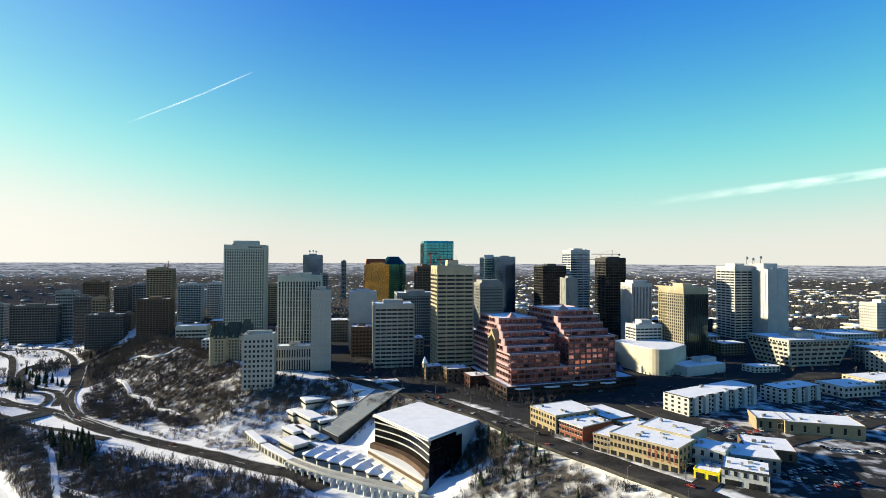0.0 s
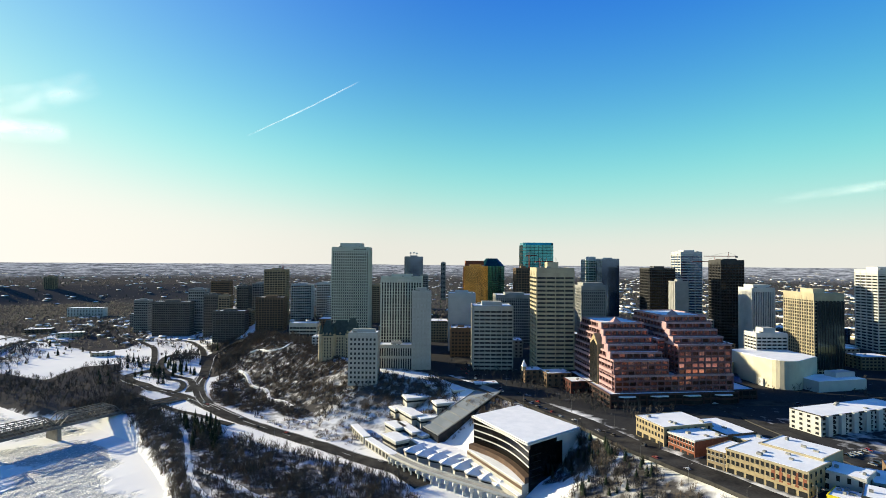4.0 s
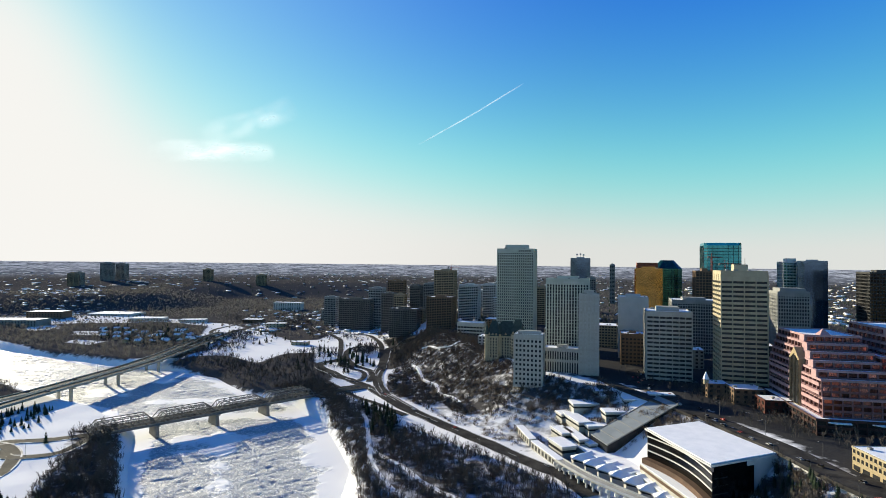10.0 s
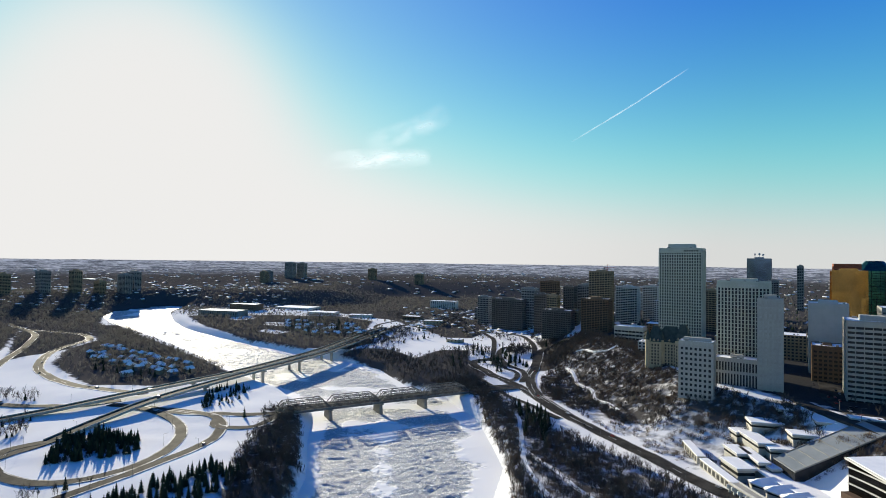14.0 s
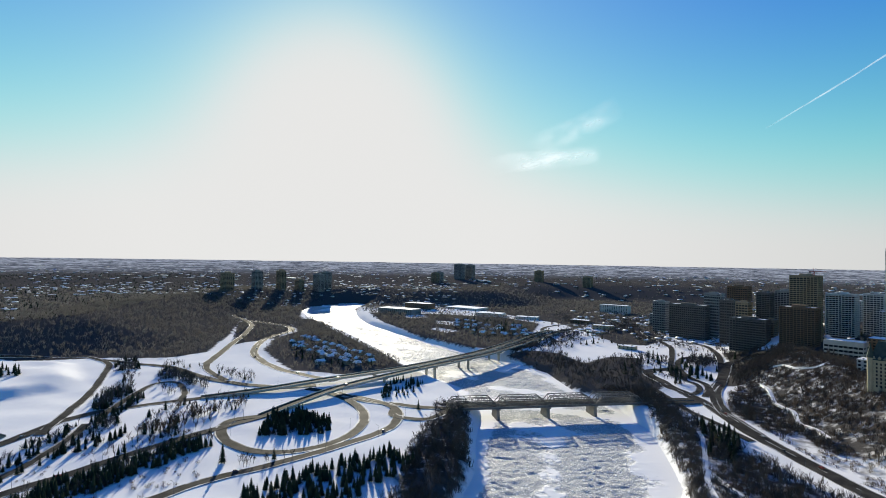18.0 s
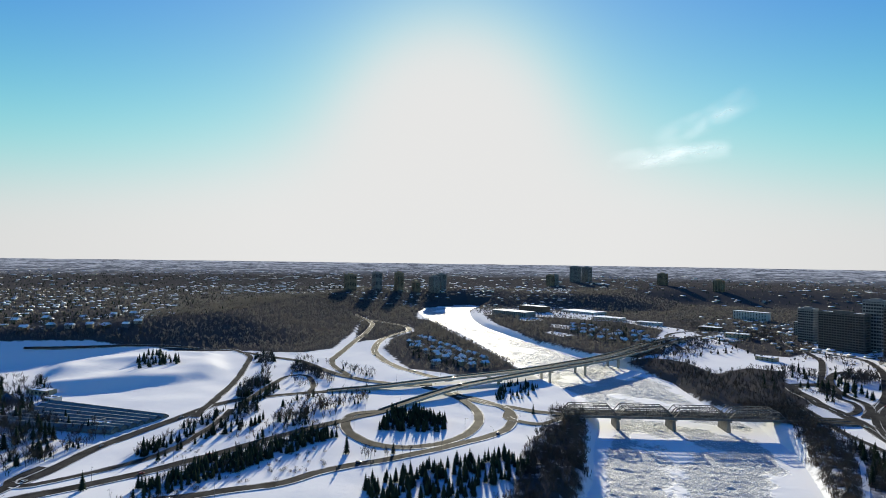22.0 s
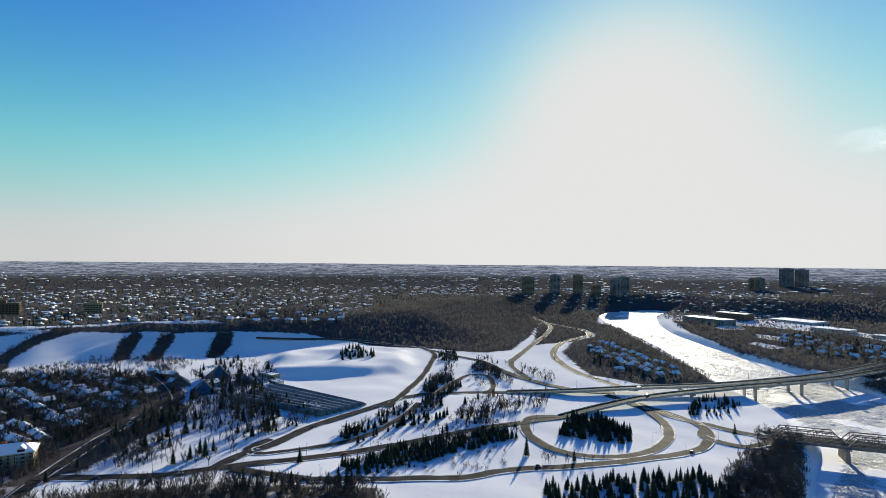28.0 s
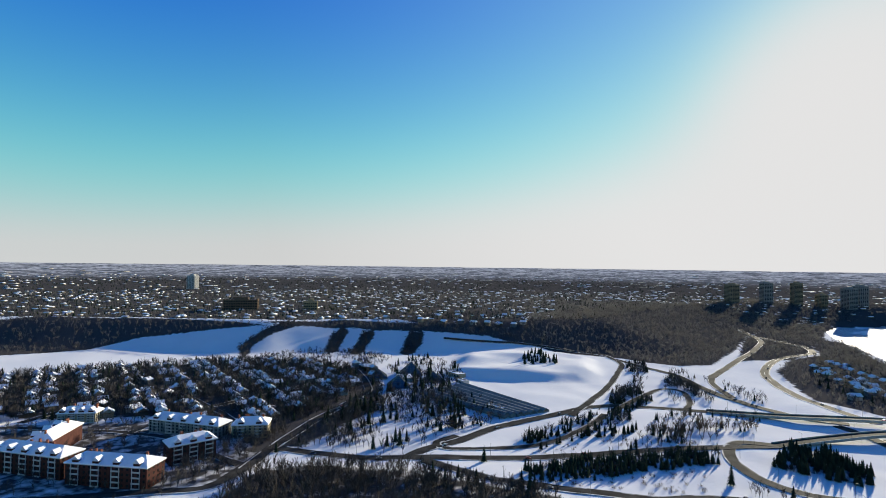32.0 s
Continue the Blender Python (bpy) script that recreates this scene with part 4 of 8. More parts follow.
def tower(x, y, w, d, h, label, wall, pane, floors, bays, deep=None, sill=0.45, pier=0.8, proud=0.35, turn=11.0, cap=(0.45, 0.5, 5.0),
          name="office_tower", category="office tower", crown=0.0, sink=3.0, foot=0.0, z=None):
    """A tower with a glazed core, floor-high bands and piers that stand proud of it. bays: piers on the long face, deep: on the short one."""
    z0 = (ground(x, y) if z is None else z) - sink
    h += sink
    b = thing(name, pose(x, y, z0, 0, 0, turn), label, category)
    part("glazing", Form().box(0, 0, 0, w - 2 * proud, d - 2 * proud, h - 0.3), pane, b, "reflecting windows")
    body = h - crown - foot
    step = body / floors
    if sill > 0:
        me = Form().box(0, 0, 0, w - 0.06, d - 0.06, step * sill).mesh("spandrel", wall)
        bands = Form()
        for i in range(floors + 1):
            zb = foot + i * step - (step * sill if i == floors else 0)
            if math.hypot(x, y) > 700:
                bands.box(0, 0, zb, w - 0.06, d - 0.06, step * sill)
            else:
                part("spandrel", me, None, b, at=pose(0, 0, zb))
        if bands.v:
            tagged(part("floor_frame", bands, wall, b), kind="stuff")
    if pier > 0:
        deep = deep or max(2, round(bays * d / w))
        for n, wide, off, a in ((bays, w, d, 0), (deep, d, w, 90)):
            me = Form().box(0, 0, 0, pier, proud + 0.25, h - crown * 0.5).mesh("pier", wall)
            rows = {-1: Form(), 1: Form()}
            for i in range(n + 1):
                u = -wide / 2 + pier / 2 + i * (wide - pier) / n
                for s in (-1, 1):
                    v = s * (off / 2 - proud / 2 + 0.12)
                    if math.hypot(x, y) > 590:
                        rows[s].box(*((u, v, 0, pier, proud + 0.25) if a == 0 else (v, u, 0, proud + 0.25, pier)), h - crown * 0.5)
                    else:
                        part("pier", me, None, b, at=pose(u, v, 0) if a == 0 else pose(v, u, 0, 0, 0, 90))
            for s in (-1, 1):
                if rows[s].v:
                    tagged(part("facade_frame", rows[s], wall, b), kind="stuff")
    if crown:
        part("crown", Form().box(0, 0, h - crown, w + 0.1, d + 0.1, crown), wall, b)
    roof_kit(b, w, d, h, wall, int(abs(x) * 7 + abs(y)), cap)
    return b


def mast(b, x, y, z, tall, r=0.25):
    part("antenna", Form().cone((x, y, z), (x, y, z + tall), r, r * 0.3, 6), STEEL, b, "thin rooftop mast")


t = tower(-268, 734, 52, 36, 133, "tall grey-green precast office tower with punched windows", STONE, DARK_GLASS, 34, 17, 11, 0.34, 1.35, crown=4, cap=(0.6, 0.6, 6))
for i, w in enumerate((1.8, 2.2, 1.4, 2.0, 1.6, 2.0)):
    part("sign_bar", Form().box(6 + i * 2.9, -18.3, 132.6, w, 0.3, 2.2), DARK_PANEL, t, "dark bar of a rooftop sign")
t = tower(-157, 594, 46, 26, 95, "cream office tower with a deep window grid", STONE, DARK_GLASS, 26, 15, 9, 0.16, 1.25, proud=0.6, crown=5, cap=(0.5, 0.6, 3))
for i, w in enumerate((1.6, 1.2, 1.8, 1.0, 1.5, 1.7, 1.2)):
    part("sign_bar", Form().box(-3 + i * 2.5, -13.4, 94.2, w, 0.3, 1.8), WHITE_PANEL, t, "white bar of a rooftop sign")
tower(-127, 563, 20, 14, 82, "slim pale concrete slab tower with blank walls", PALE_CONCRETE, PALE_CONCRETE, 20, 5, 3, 0.5, 1.5, proud=0.15, cap=(0.5, 0.5, 4))
tower(-155, 564, 36, 20, 24, "low podium with a ribbed pale front", PALE_CONCRETE, DARK_GLASS, 2, 14, 8, 0.2, 1.2, cap=(0.3, 0.3, 3), name="podium_building", category="office building")
tower(-55, 592, 42, 42, 67, "grey concrete office tower with recessed window bands", PALE_CONCRETE, DARK_GLASS, 17, 7, 7, 0.5, 0.5, proud=0.8, cap=(0.5, 0.4, 4))
tower(9, 555, 37, 37, 107, "cream office tower with long window bands", CREAM, DARK_GLASS, 26, 4, 4, 0.52, 0.6, proud=0.7, crown=4, cap=(0.3, 0.35, 6))
tower(-104, 698, 34, 30, 73, "blank white-walled hotel tower", WHITE_PANEL, WHITE_PANEL, 20, 3, 3, 0.4, 2.0, proud=0.12, cap=(0.5, 0.4, 3))
tower(-98, 654, 26, 30, 34, "brown brick block below the white tower", BROWN, DARK_GLASS, 9, 6, 6, 0.5, 1.4, cap=(0.3, 0.3, 2), name="office_building", category="office building")
tower(-108, 874, 37, 40, 107, "gold mirror-glass office tower", GOLD_GLASS, GOLD_GLASS, 27, 10, 10, 0.18, 0.15, proud=0.1, cap=(0.5, 0.5, 3))
tower(-118, 938, 31, 30, 115, "dark red-topped office tower behind the gold one", RED_BRICK, DARK_GLASS, 28, 7, 7, 0.4, 1.0, crown=5, cap=None)
tower(-31, 866, 26, 30, 104, "unfinished concrete frame tower with open floors", BROWN, DARK_GLASS, 27, 6, 6, 0.3, 0.8, cap=(0.3, 0.4, 4))
tower(-41, 782, 55, 40, 67, "broad dark office block with narrow piers", GREY_PANEL, DARK_GLASS, 17, 18, 12, 0.35, 0.9, crown=3, cap=(0.5, 0.5, 3))
tower(62, 738, 32, 35, 84, "grey office tower with a dark band under its roof", GREY_PANEL, DARK_GLASS, 21, 12, 12, 0.4, 0.9, crown=3, cap=(0.8, 0.8, 4))
tower(78, 914, 24, 30, 119, "pale green-glass tower with a stepped top", WHITE_PANEL, GREEN_GLASS, 29, 6, 7, 0.3, 0.5, cap=(0.5, 0.5, 5))
tower(101, 883, 27, 30, 120, "dark blue mirror-glass office tower", BLUE_GLASS, BLUE_GLASS, 30, 8, 8, 0.22, 0.2, proud=0.12, cap=(0.4, 0.4, 2))
tower(160, 806, 36, 36, 107, "plain black mirror-glass office tower", DARK_PANEL, BLACK_GLASS, 27, 12, 12, 0.3, 0.4, cap=(0.4, 0.4, 3))
tower(221, 895, 33, 34, 131, "white and blue banded glass tower", WHITE_PANEL, BLUE_GLASS, 33, 3, 3, 0.42, 0.6, crown=2, cap=(0.5, 0.5, 3))
tower(176, 752, 18, 20, 90, "narrow grey blank-sided tower", GREY_PANEL, GREY_PANEL, 22, 4, 4, 0.4, 0.6, proud=0.1, cap=(0.4, 0.4, 3))
tower(250, 804, 32, 33, 118, "black glass tower with gold-tinted windows", DARK_PANEL, BLACK_GLASS, 29, 8, 8, 0.3, 0.4, crown=4, cap=(0.6, 0.6, 2))
tower(263, 733, 29, 29, 83, "pale office tower of tall white fins", WHITE_PANEL, BLUE_GLASS, 20, 13, 13, 0.0, 1.1, proud=0.6, crown=4, cap=(0.7, 0.7, 4))
tower(229, 615, 32, 22, 42, "white stepped apartment block with balconies", WHITE_PANEL, DARK_GLASS, 13, 6, 4, 0.5, 0.6, cap=(0.4, 0.6, 5), name="apartment_block", category="apartment block")
glossy = tower(291, 654, 32, 50, 82, "cream office tower with glossy dark glass front", CREAM, DARK_GLASS, 22, 8, 13, 0.32, 0.7, crown=6, cap=(0.4, 0.4, 4))
part("curtain_wall", Form().box(1.2, -25.2, 6, 29, 0.7, 71), TEAL_DARK, glossy, "glossy dark glass front")
for i in range(11):
    part("mullion", Form().box(-13 + i * 2.85, -25.6, 6, 0.3, 0.4, 71), DARK_PANEL, glossy)
tower(480, 806, 34, 55, 104, "tall white slab tower with a blank end wall", WHITE_PANEL, WHITE_PANEL, 27, 2, 12, 0.4, 1.2, proud=0.2, cap=(0.7, 0.5, 8))
tower(446, 822, 33, 40, 108, "banded wing of white balconies and dark windows", WHITE_PANEL, DARK_GLASS, 27, 3, 4, 0.45, 0.5, proud=1.0, crown=3, cap=(0.5, 0.5, 4))
tower(747, 913, 63, 30, 46, "white windowless hospital-like block", WHITE_PANEL, DARK_GLASS, 10, 16, 8, 0.6, 1.5, name="office_building", category="office building")
tower(-179, 528, 29, 20, 49, "pale grey ten-storey apartment house with bay windows", PALE_CONCRETE, DARK_GLASS, 11, 7, 5, 0.5, 1.8, cap=(0.8, 0.3, 3), name="apartment_block", category="apartment block")

for x, y, w, d, h, wall, pane, fl, label in [
        (-459, 877, 37, 24, 150, TAN, DARK_GLASS, 33, "tall tan apartment tower with balcony grid"),
        (-442, 829, 45, 26, 105, BROWN, DARK_GLASS, 20, "brown brick apartment tower with cream bands"),
        (-529, 849, 54, 22, 79, SHADED_CONCRETE, DARK_GLASS, 14, "wide grey apartment slab with many balconies"),
        (-519, 890, 15, 18, 76, TAN, DARK_GLASS, 10, "narrow tan stair block behind the grey slab"),
        (-466, 997, 40, 24, 120, WHITE_PANEL, BLACK_GLASS, 22, "white framed condominium tower with dark glass"),
        (-541, 911, 21, 20, 119, SHADED_CONCRETE, DARK_GLASS, 24, "grey apartment tower on the bank"),
        (-532, 955, 27, 22, 122, GREY_PANEL, DARK_GLASS, 24, "pale grey apartment tower with balconies"),
        (-637, 958, 26, 20, 99, SHADED_CONCRETE, DARK_GLASS, 16, "dark grey apartment tower with balconies"),
        (-563, 887, 20, 18, 102, TAN, DARK_GLASS, 18, "tan apartment tower with balconies"),
        (-753, 998, 76, 22, 80, SHADED_CONCRETE, DARK_GLASS, 16, "long grey apartment slab with balconies"),
        (-852, 1032, 30, 20, 79, GREY_PANEL, DARK_GLASS, 14, "pale concrete apartment block at the bank's end"),
        (-704, 1093, 40, 22, 120, BROWN, DARK_GLASS, 19, "dark brown brick apartment tower"),
        (-717, 1030, 34, 22, 105, GREY_PANEL, DARK_GLASS, 16, "white apartment block behind the grey slab"),
        (-447, 1060, 28, 22, 120, WHITE_PANEL, DARK_GLASS, 20, "white office block behind the condominium"),
        (-308, 1275, 44, 28, 178, BLUE_GLASS, BLUE_GLASS, 30, "blue banded glass tower with rooftop dishes"),
        (-292, 1583, 14, 14, 164, GREY_PANEL, DARK_GLASS, 30, "slim grey tower far behind"),
        (-303, 966, 20, 22, 122, TAN, DARK_GLASS, 20, "tan tower behind the tall office tower"),
        (-240, 1085, 16, 22, 138, GREY_PANEL, DARK_GLASS, 24, "narrow grey precast office tower")]:
    # h here is the height of the roof above the ice
    tower(x, y, w, d, h - ground(x, y), label, wall, pane, fl, max(3, round(w / 4.5)), None, 0.42, 0.8, cap=(0.4, 0.5, 3.0), name="apartment_tower", category="apartment tower")
tower(-363, 786, 42, 26, 18, "low white multi-storey parking building", WHITE_PANEL, DARK_GLASS, 4, 8, 4, 0.5, 0.6, cap=None, name="parking_building", category="parking building")


# ------------------------------------------------------------- two glass landmarks
def faceted(x, y, w, d, h, label, pane, fins, cut, crown_h):
    """A tower with cut corners, upright fins and a set-back crown."""
    z0 = ground(x, y) - 3
    b = thing("office_tower", pose(x, y, z0, 0, 0, 11), label, "office tower")
    a, c = w / 2, d / 2
    ring = lambda k, e: [(-a * k + e, -c * k), (a * k - e, -c * k), (a * k, -c * k + e), (a * k, c * k - e), (a * k - e, c * k), (-a * k + e, c * k), (-a * k, c * k - e), (-a * k, -c * k + e)]
    part("glazing", Form().prism(ring(1, cut), 0, h), pane, b)
    part("crown", Form().prism(ring(1, cut), h, h + crown_h, ring(0.45 if crown_h > 6 else 0.97, cut * 0.5)), pane, b)
    n = 30
    for i in range(n):
        part("floor_line", Form().prism(ring(1.003, cut), i * h / n, i * h / n + 0.6), DARK_PANEL, b)
    for i in range(fins + 1):
        u = -a + cut + i * (w - 2 * cut) / fins
        part("fin", Form().box(u, -c - 0.15, 0, 0.5, 0.5, h), DARK_PANEL, b)
        v = -c + cut + i * (d - 2 * cut) / fins
        part("fin", Form().box(-a - 0.15, v, 0, 0.5, 0.5, h), DARK_PANEL, b)
    return b


faceted(-11, 956, 53, 45, 146, "teal mirror-glass tower with notched top", TEAL_GLASS, 6, 5, 4)
faceted(-92, 985, 44, 44, 110, "green glass tower with a sloping crown", GREEN_GLASS, 6, 7, 14)


# ------------------------------------------------------------- the stepped rose-granite government building
def terrace_block(b, x0, x1, y0, y1, z0, z1, floors, wall=ROSE_GRANITE, pane=ROSE_GLASS, bay=6.0, rail=PALE_ROSE, saw=0, panes=0):
    """One block of a stepped building: glazing, floor bands, piers and a snowy terrace with a pale parapet."""
    w, d, cx, cy = x1 - x0, y1 - y0, (x0 + x1) / 2, (y0 + y1) / 2
    part("glazing", Form().box(cx, cy, z0, w - 1.0, d - 1.0, z1 - z0 - 0.1), pane, b, "rose-tinted windows")
    step = (z1 - z0) / floors
    for i in range(floors):
        part("spandrel", Form().box(cx, cy, z0 + i * step, w, d, step * 0.34), wall, b)
    part("parapet", Form().box(cx, y0 + 0.3, z1 - 0.3, w + 0.3, 0.6, 1.6).box(x0 + 0.3, cy, z1 - 0.3, 0.6, d - 1.3, 1.6).box(x1 - 0.3, cy, z1 - 0.3, 0.6, d - 1.3, 1.6).box(cx, y1 - 0.3, z1 - 0.3, w + 0.3, 0.6, 1.6), rail, b)
    part("terrace_snow", Form().box(cx, cy, z1 - 0.1, w - 1.3, d - 1.3, 0.5), ROOF_SNOW, b)
    # single panes; the salmon ones carry the bright sky's reflection in their tint
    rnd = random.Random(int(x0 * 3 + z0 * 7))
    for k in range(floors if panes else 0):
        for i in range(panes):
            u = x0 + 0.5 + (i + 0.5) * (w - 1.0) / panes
            part("pane", Form().box(u, y0 + 0.44, z0 + k * step + step * 0.38, (w - 1.0) / panes - 1.2, 0.14, step * 0.56), rnd.choice((ROSE_DARK, ROSE_GLASS, ROSE_GLASS, SALMON_GLINT)), b)
    # angular bays stand out along the front, each with its own snowy ledge
    for i in range(saw):
        u, t = x0 + (i + 0.5) * w / saw, w / saw * 0.27
        part("bay_window", Form().prism([(u - t, y0 + 0.2), (u - t * 0.4, y0 - 2.6), (u + t * 0.9, y0 - 2.6), (u + t, y0 + 0.2)], z0, z1 - 1.2), pane, b)
        for k in range(floors):
            part("bay_band", Form().prism([(u - t - 0.2, y0 + 0.1), (u - t * 0.4 - 0.2, y0 - 2.9), (u + t * 0.9 + 0.2, y0 - 2.9), (u + t + 0.2, y0 + 0.1)], z0 + k * step, z0 + k * step + step * 0.4), wall, b)
        part("bay_snow", Form().prism([(u - t, y0 + 0.2), (u - t * 0.4, y0 - 2.7), (u + t * 0.9, y0 - 2.7), (u + t, y0 + 0.2)], z1 - 1.2, z1 - 0.5), ROOF_SNOW, b)
    nx, ny = max(1, round(w / bay)), max(1, round(d / bay))
    for i in range(nx + 1):
        part("pier", Form().box(x0 + 0.5 + i * (w - 1.0) / nx, y0 + 0.25, z0, 0.9, 0.9, z1 - z0 - 0.4), wall, b)
    for i in range(1, ny + 1):
        part("pier", Form().box(x0 + 0.25, y0 + i * (d - 0.5) / ny, z0, 0.9, 0.9, z1 - z0 - 0.4), wall, b)


def rose_building():
    b = thing("government_building", pose(33, 431, 50, 0, 0, 17), "stepped rose-granite government building with snowy terraces", "government building")
    terrace_block(b, 22, 131, 5, 100, -3, 11, 3, ROSE_BASE, DARK_GLASS, rail=ROSE_BASE, saw=4)
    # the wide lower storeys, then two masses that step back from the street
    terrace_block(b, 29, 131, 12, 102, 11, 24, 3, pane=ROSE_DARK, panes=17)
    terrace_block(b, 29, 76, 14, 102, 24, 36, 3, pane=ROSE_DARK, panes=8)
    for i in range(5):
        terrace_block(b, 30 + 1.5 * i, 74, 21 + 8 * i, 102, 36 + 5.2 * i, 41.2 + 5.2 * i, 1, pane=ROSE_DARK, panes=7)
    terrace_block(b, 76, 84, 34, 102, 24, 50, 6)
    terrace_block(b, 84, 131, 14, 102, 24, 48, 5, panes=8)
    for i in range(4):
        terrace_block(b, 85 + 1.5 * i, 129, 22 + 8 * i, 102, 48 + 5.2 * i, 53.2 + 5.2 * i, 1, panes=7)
    terrace_block(b, 131, 158, 20, 80, -3, 9, 2, ROSE_BASE, DARK_GLASS, rail=ROSE_BASE)
    for x, y, z in ((52, 62, 62.4), (104, 58, 69)):
        part("skylight", Form().prism([(x - 4, y - 4), (x + 4, y - 4), (x + 4, y + 4), (x - 4, y + 4)], z, z + 5, [(x - 0.1, y - 0.1), (x + 0.1, y - 0.1), (x + 0.1, y + 0.1), (x - 0.1, y + 0.1)]), PALE_ROSE, b, "pointed skylight")
    # white stair-stepped ends, pale bands and a glazed gable on the sunny side
    for z in (14, 20, 26, 32):
        for y0, y1 in ((16, 42), (62, 101)):
            part("pale_band", Form().box(28.7, (y0 + y1) / 2, z, 0.6, y1 - y0, 2.4), PALE_ROSE, b)
    for i in range(5):
        part("stepped_end", Form().box(29.6 + 1.5 * i, 25 + 8 * i, 36 + 5.2 * i, 1.0, 8, 6.4), PALE_ROSE, b)
    for i in range(4):
        part("stepped_end", Form().box(84.6 + 1.5 * i, 26 + 8 * i, 48 + 5.2 * i, 1.0, 8, 6.4), PALE_ROSE, b)
    part("gable", Form().add([(27.6, 44, 11), (27.6, 60, 11), (27.6, 60, 46), (27.6, 52, 54), (27.6, 44, 46), (36, 44, 11), (36, 60, 11), (36, 60, 46), (36, 52, 54), (36, 44, 46)],
                             [(0, 4, 3, 2, 1), (0, 5, 9, 4), (4, 9, 8, 3), (3, 8, 7, 2), (2, 7, 6, 1)]), YELLOW_BRICK, b, "tall yellow gabled window bay")
    for k in range(7):
        part("gable_mullion", Form().box(27.4, 45 + k * 2.3, 12, 0.4, 1.1, 33 + 4 * (1 - abs(k - 3) / 3)), DARK_GLASS, b)


rose_building()
# ------------------------------------------------------------- convention centre on the bank
WHITE_WALL = mat("white_render", (0.5, 0.5, 0.48), (0.42, 0.42, 0.41), 0.1, 0.75, bump=0.02, fine=1.5, spread=0.03)
SLOPE_GLASS = mat("frosted_roof_glass", (0.21, 0.23, 0.245), (0.16, 0.18, 0.195), 0.08, 0.4, 0.0, fine=0.6)
RUST = mat("rust_cladding", (0.13, 0.085, 0.06), (0.09, 0.06, 0.045), 0.2, 0.8, fine=1.0)


def convention_hall():
    b = thing("convention_hall", pose(0, 0, 0), "white-roofed exhibition hall with a curved dark glass front", "convention hall")
    left, front, right, back = Vector((-52, 403)), Vector((-9, 347)), Vector((27, 390)), Vector((-19, 441))
    part("roof", Form().prism([left, front, right, back], 49.2, 50.4), WHITE_WALL, b)
    e = 0.035
    mid = (left + front + right + back) / 4
    part("roof_snow", Form().prism([p.lerp(mid, e) for p in (left, front, right, back)], 50.4, 50.9), ROOF_SNOW, b, "smooth snow sheet")
    into = (back - left).normalized()

    def bowed(k, depth):
        """The curved front between the left and front corners."""
        return left.lerp(front, k) + into * (depth * math.sin(math.pi * k) + 2.5)

    n = 14
    for z0, z1, m, name, out in [(26, 30, RUST, "base_wall", -5), (30, 34.6, BLACK_GLASS, "window_band", 0), (34.6, 35.4, WHITE_WALL, "floor_edge", -0.7), (35.4, 39.4, BLACK_GLASS, "window_band", 0),
                                 (39.4, 40.2, WHITE_WALL, "floor_edge", -0.7), (40.2, 44.2, BLACK_GLASS, "window_band", 0), (44.2, 45, WHITE_WALL, "floor_edge", -0.7), (45, 49.2, BLACK_GLASS, "window_band", 0)]:
        ring = [bowed(i / n, 6) + into * out for i in range(n + 1)] + [front + into * 12 + (right - front) * 0.3, back.lerp(left, 0.3)]
        part(name, Form().prism(ring, z0, z1), m, b)
    c = front.lerp(right, 0.37)
    part("end_glazing", Form().prism([front + into * 1, c - into * 1.5, c + into * 14, front + into * 14], 18, 46.5), BLACK_GLASS, b, "black glass end bay")
    for z in (24, 28.5, 33, 37.5, 42):
        part("floor_edge", Form().prism([front + into * 0.7, c - into * 1.8, c + into * 13, front + into * 13], z, z + 0.7), DARK_PANEL, b)
    part("side_wall", Form().prism([c, right, right + into * 30, c + into * 30], 22, 49.2), WHITE_WALL, b, "blank white wall")
    part("back_wall", Form().prism([back.lerp(left, 0.5), left + into * 8, mid, right + into * 20, back], 26, 49.2), WHITE_WALL, b)
    part("terrace", Form().prism([left - into * 4, front - into * 5, front + (right - front) * 0.2 - into * 4, front + into * 6, left + into * 8], 12, 26), PALE_CONCRETE, b)
    part("rust_band", Form().prism([left - into * 4.2, front - into * 5.2, front + (right - front) * 0.2 - into * 4.2, front + into * 5, left + into * 7], 23, 25), RUST, b, "rust-brown cladding band")
    part("terrace_snow", Form().prism([left - into * 3.6, front - into * 4.6, front + (right - front) * 0.19 - into * 4, front + into * 5, left + into * 6], 26, 26.4), ROOF_SNOW, b)
    part("lower_terrace", Form().prism([left - into * 8, front - into * 9, front + (right - front) * 0.25 - into * 6, front, left], 10, 20), PALE_CONCRETE, b)
    part("lower_terrace_snow", Form().prism([left - into * 7.6, front - into * 8.6, front + (right - front) * 0.24 - into * 6, front, left], 20, 20.4), ROOF_SNOW, b)


convention_hall()


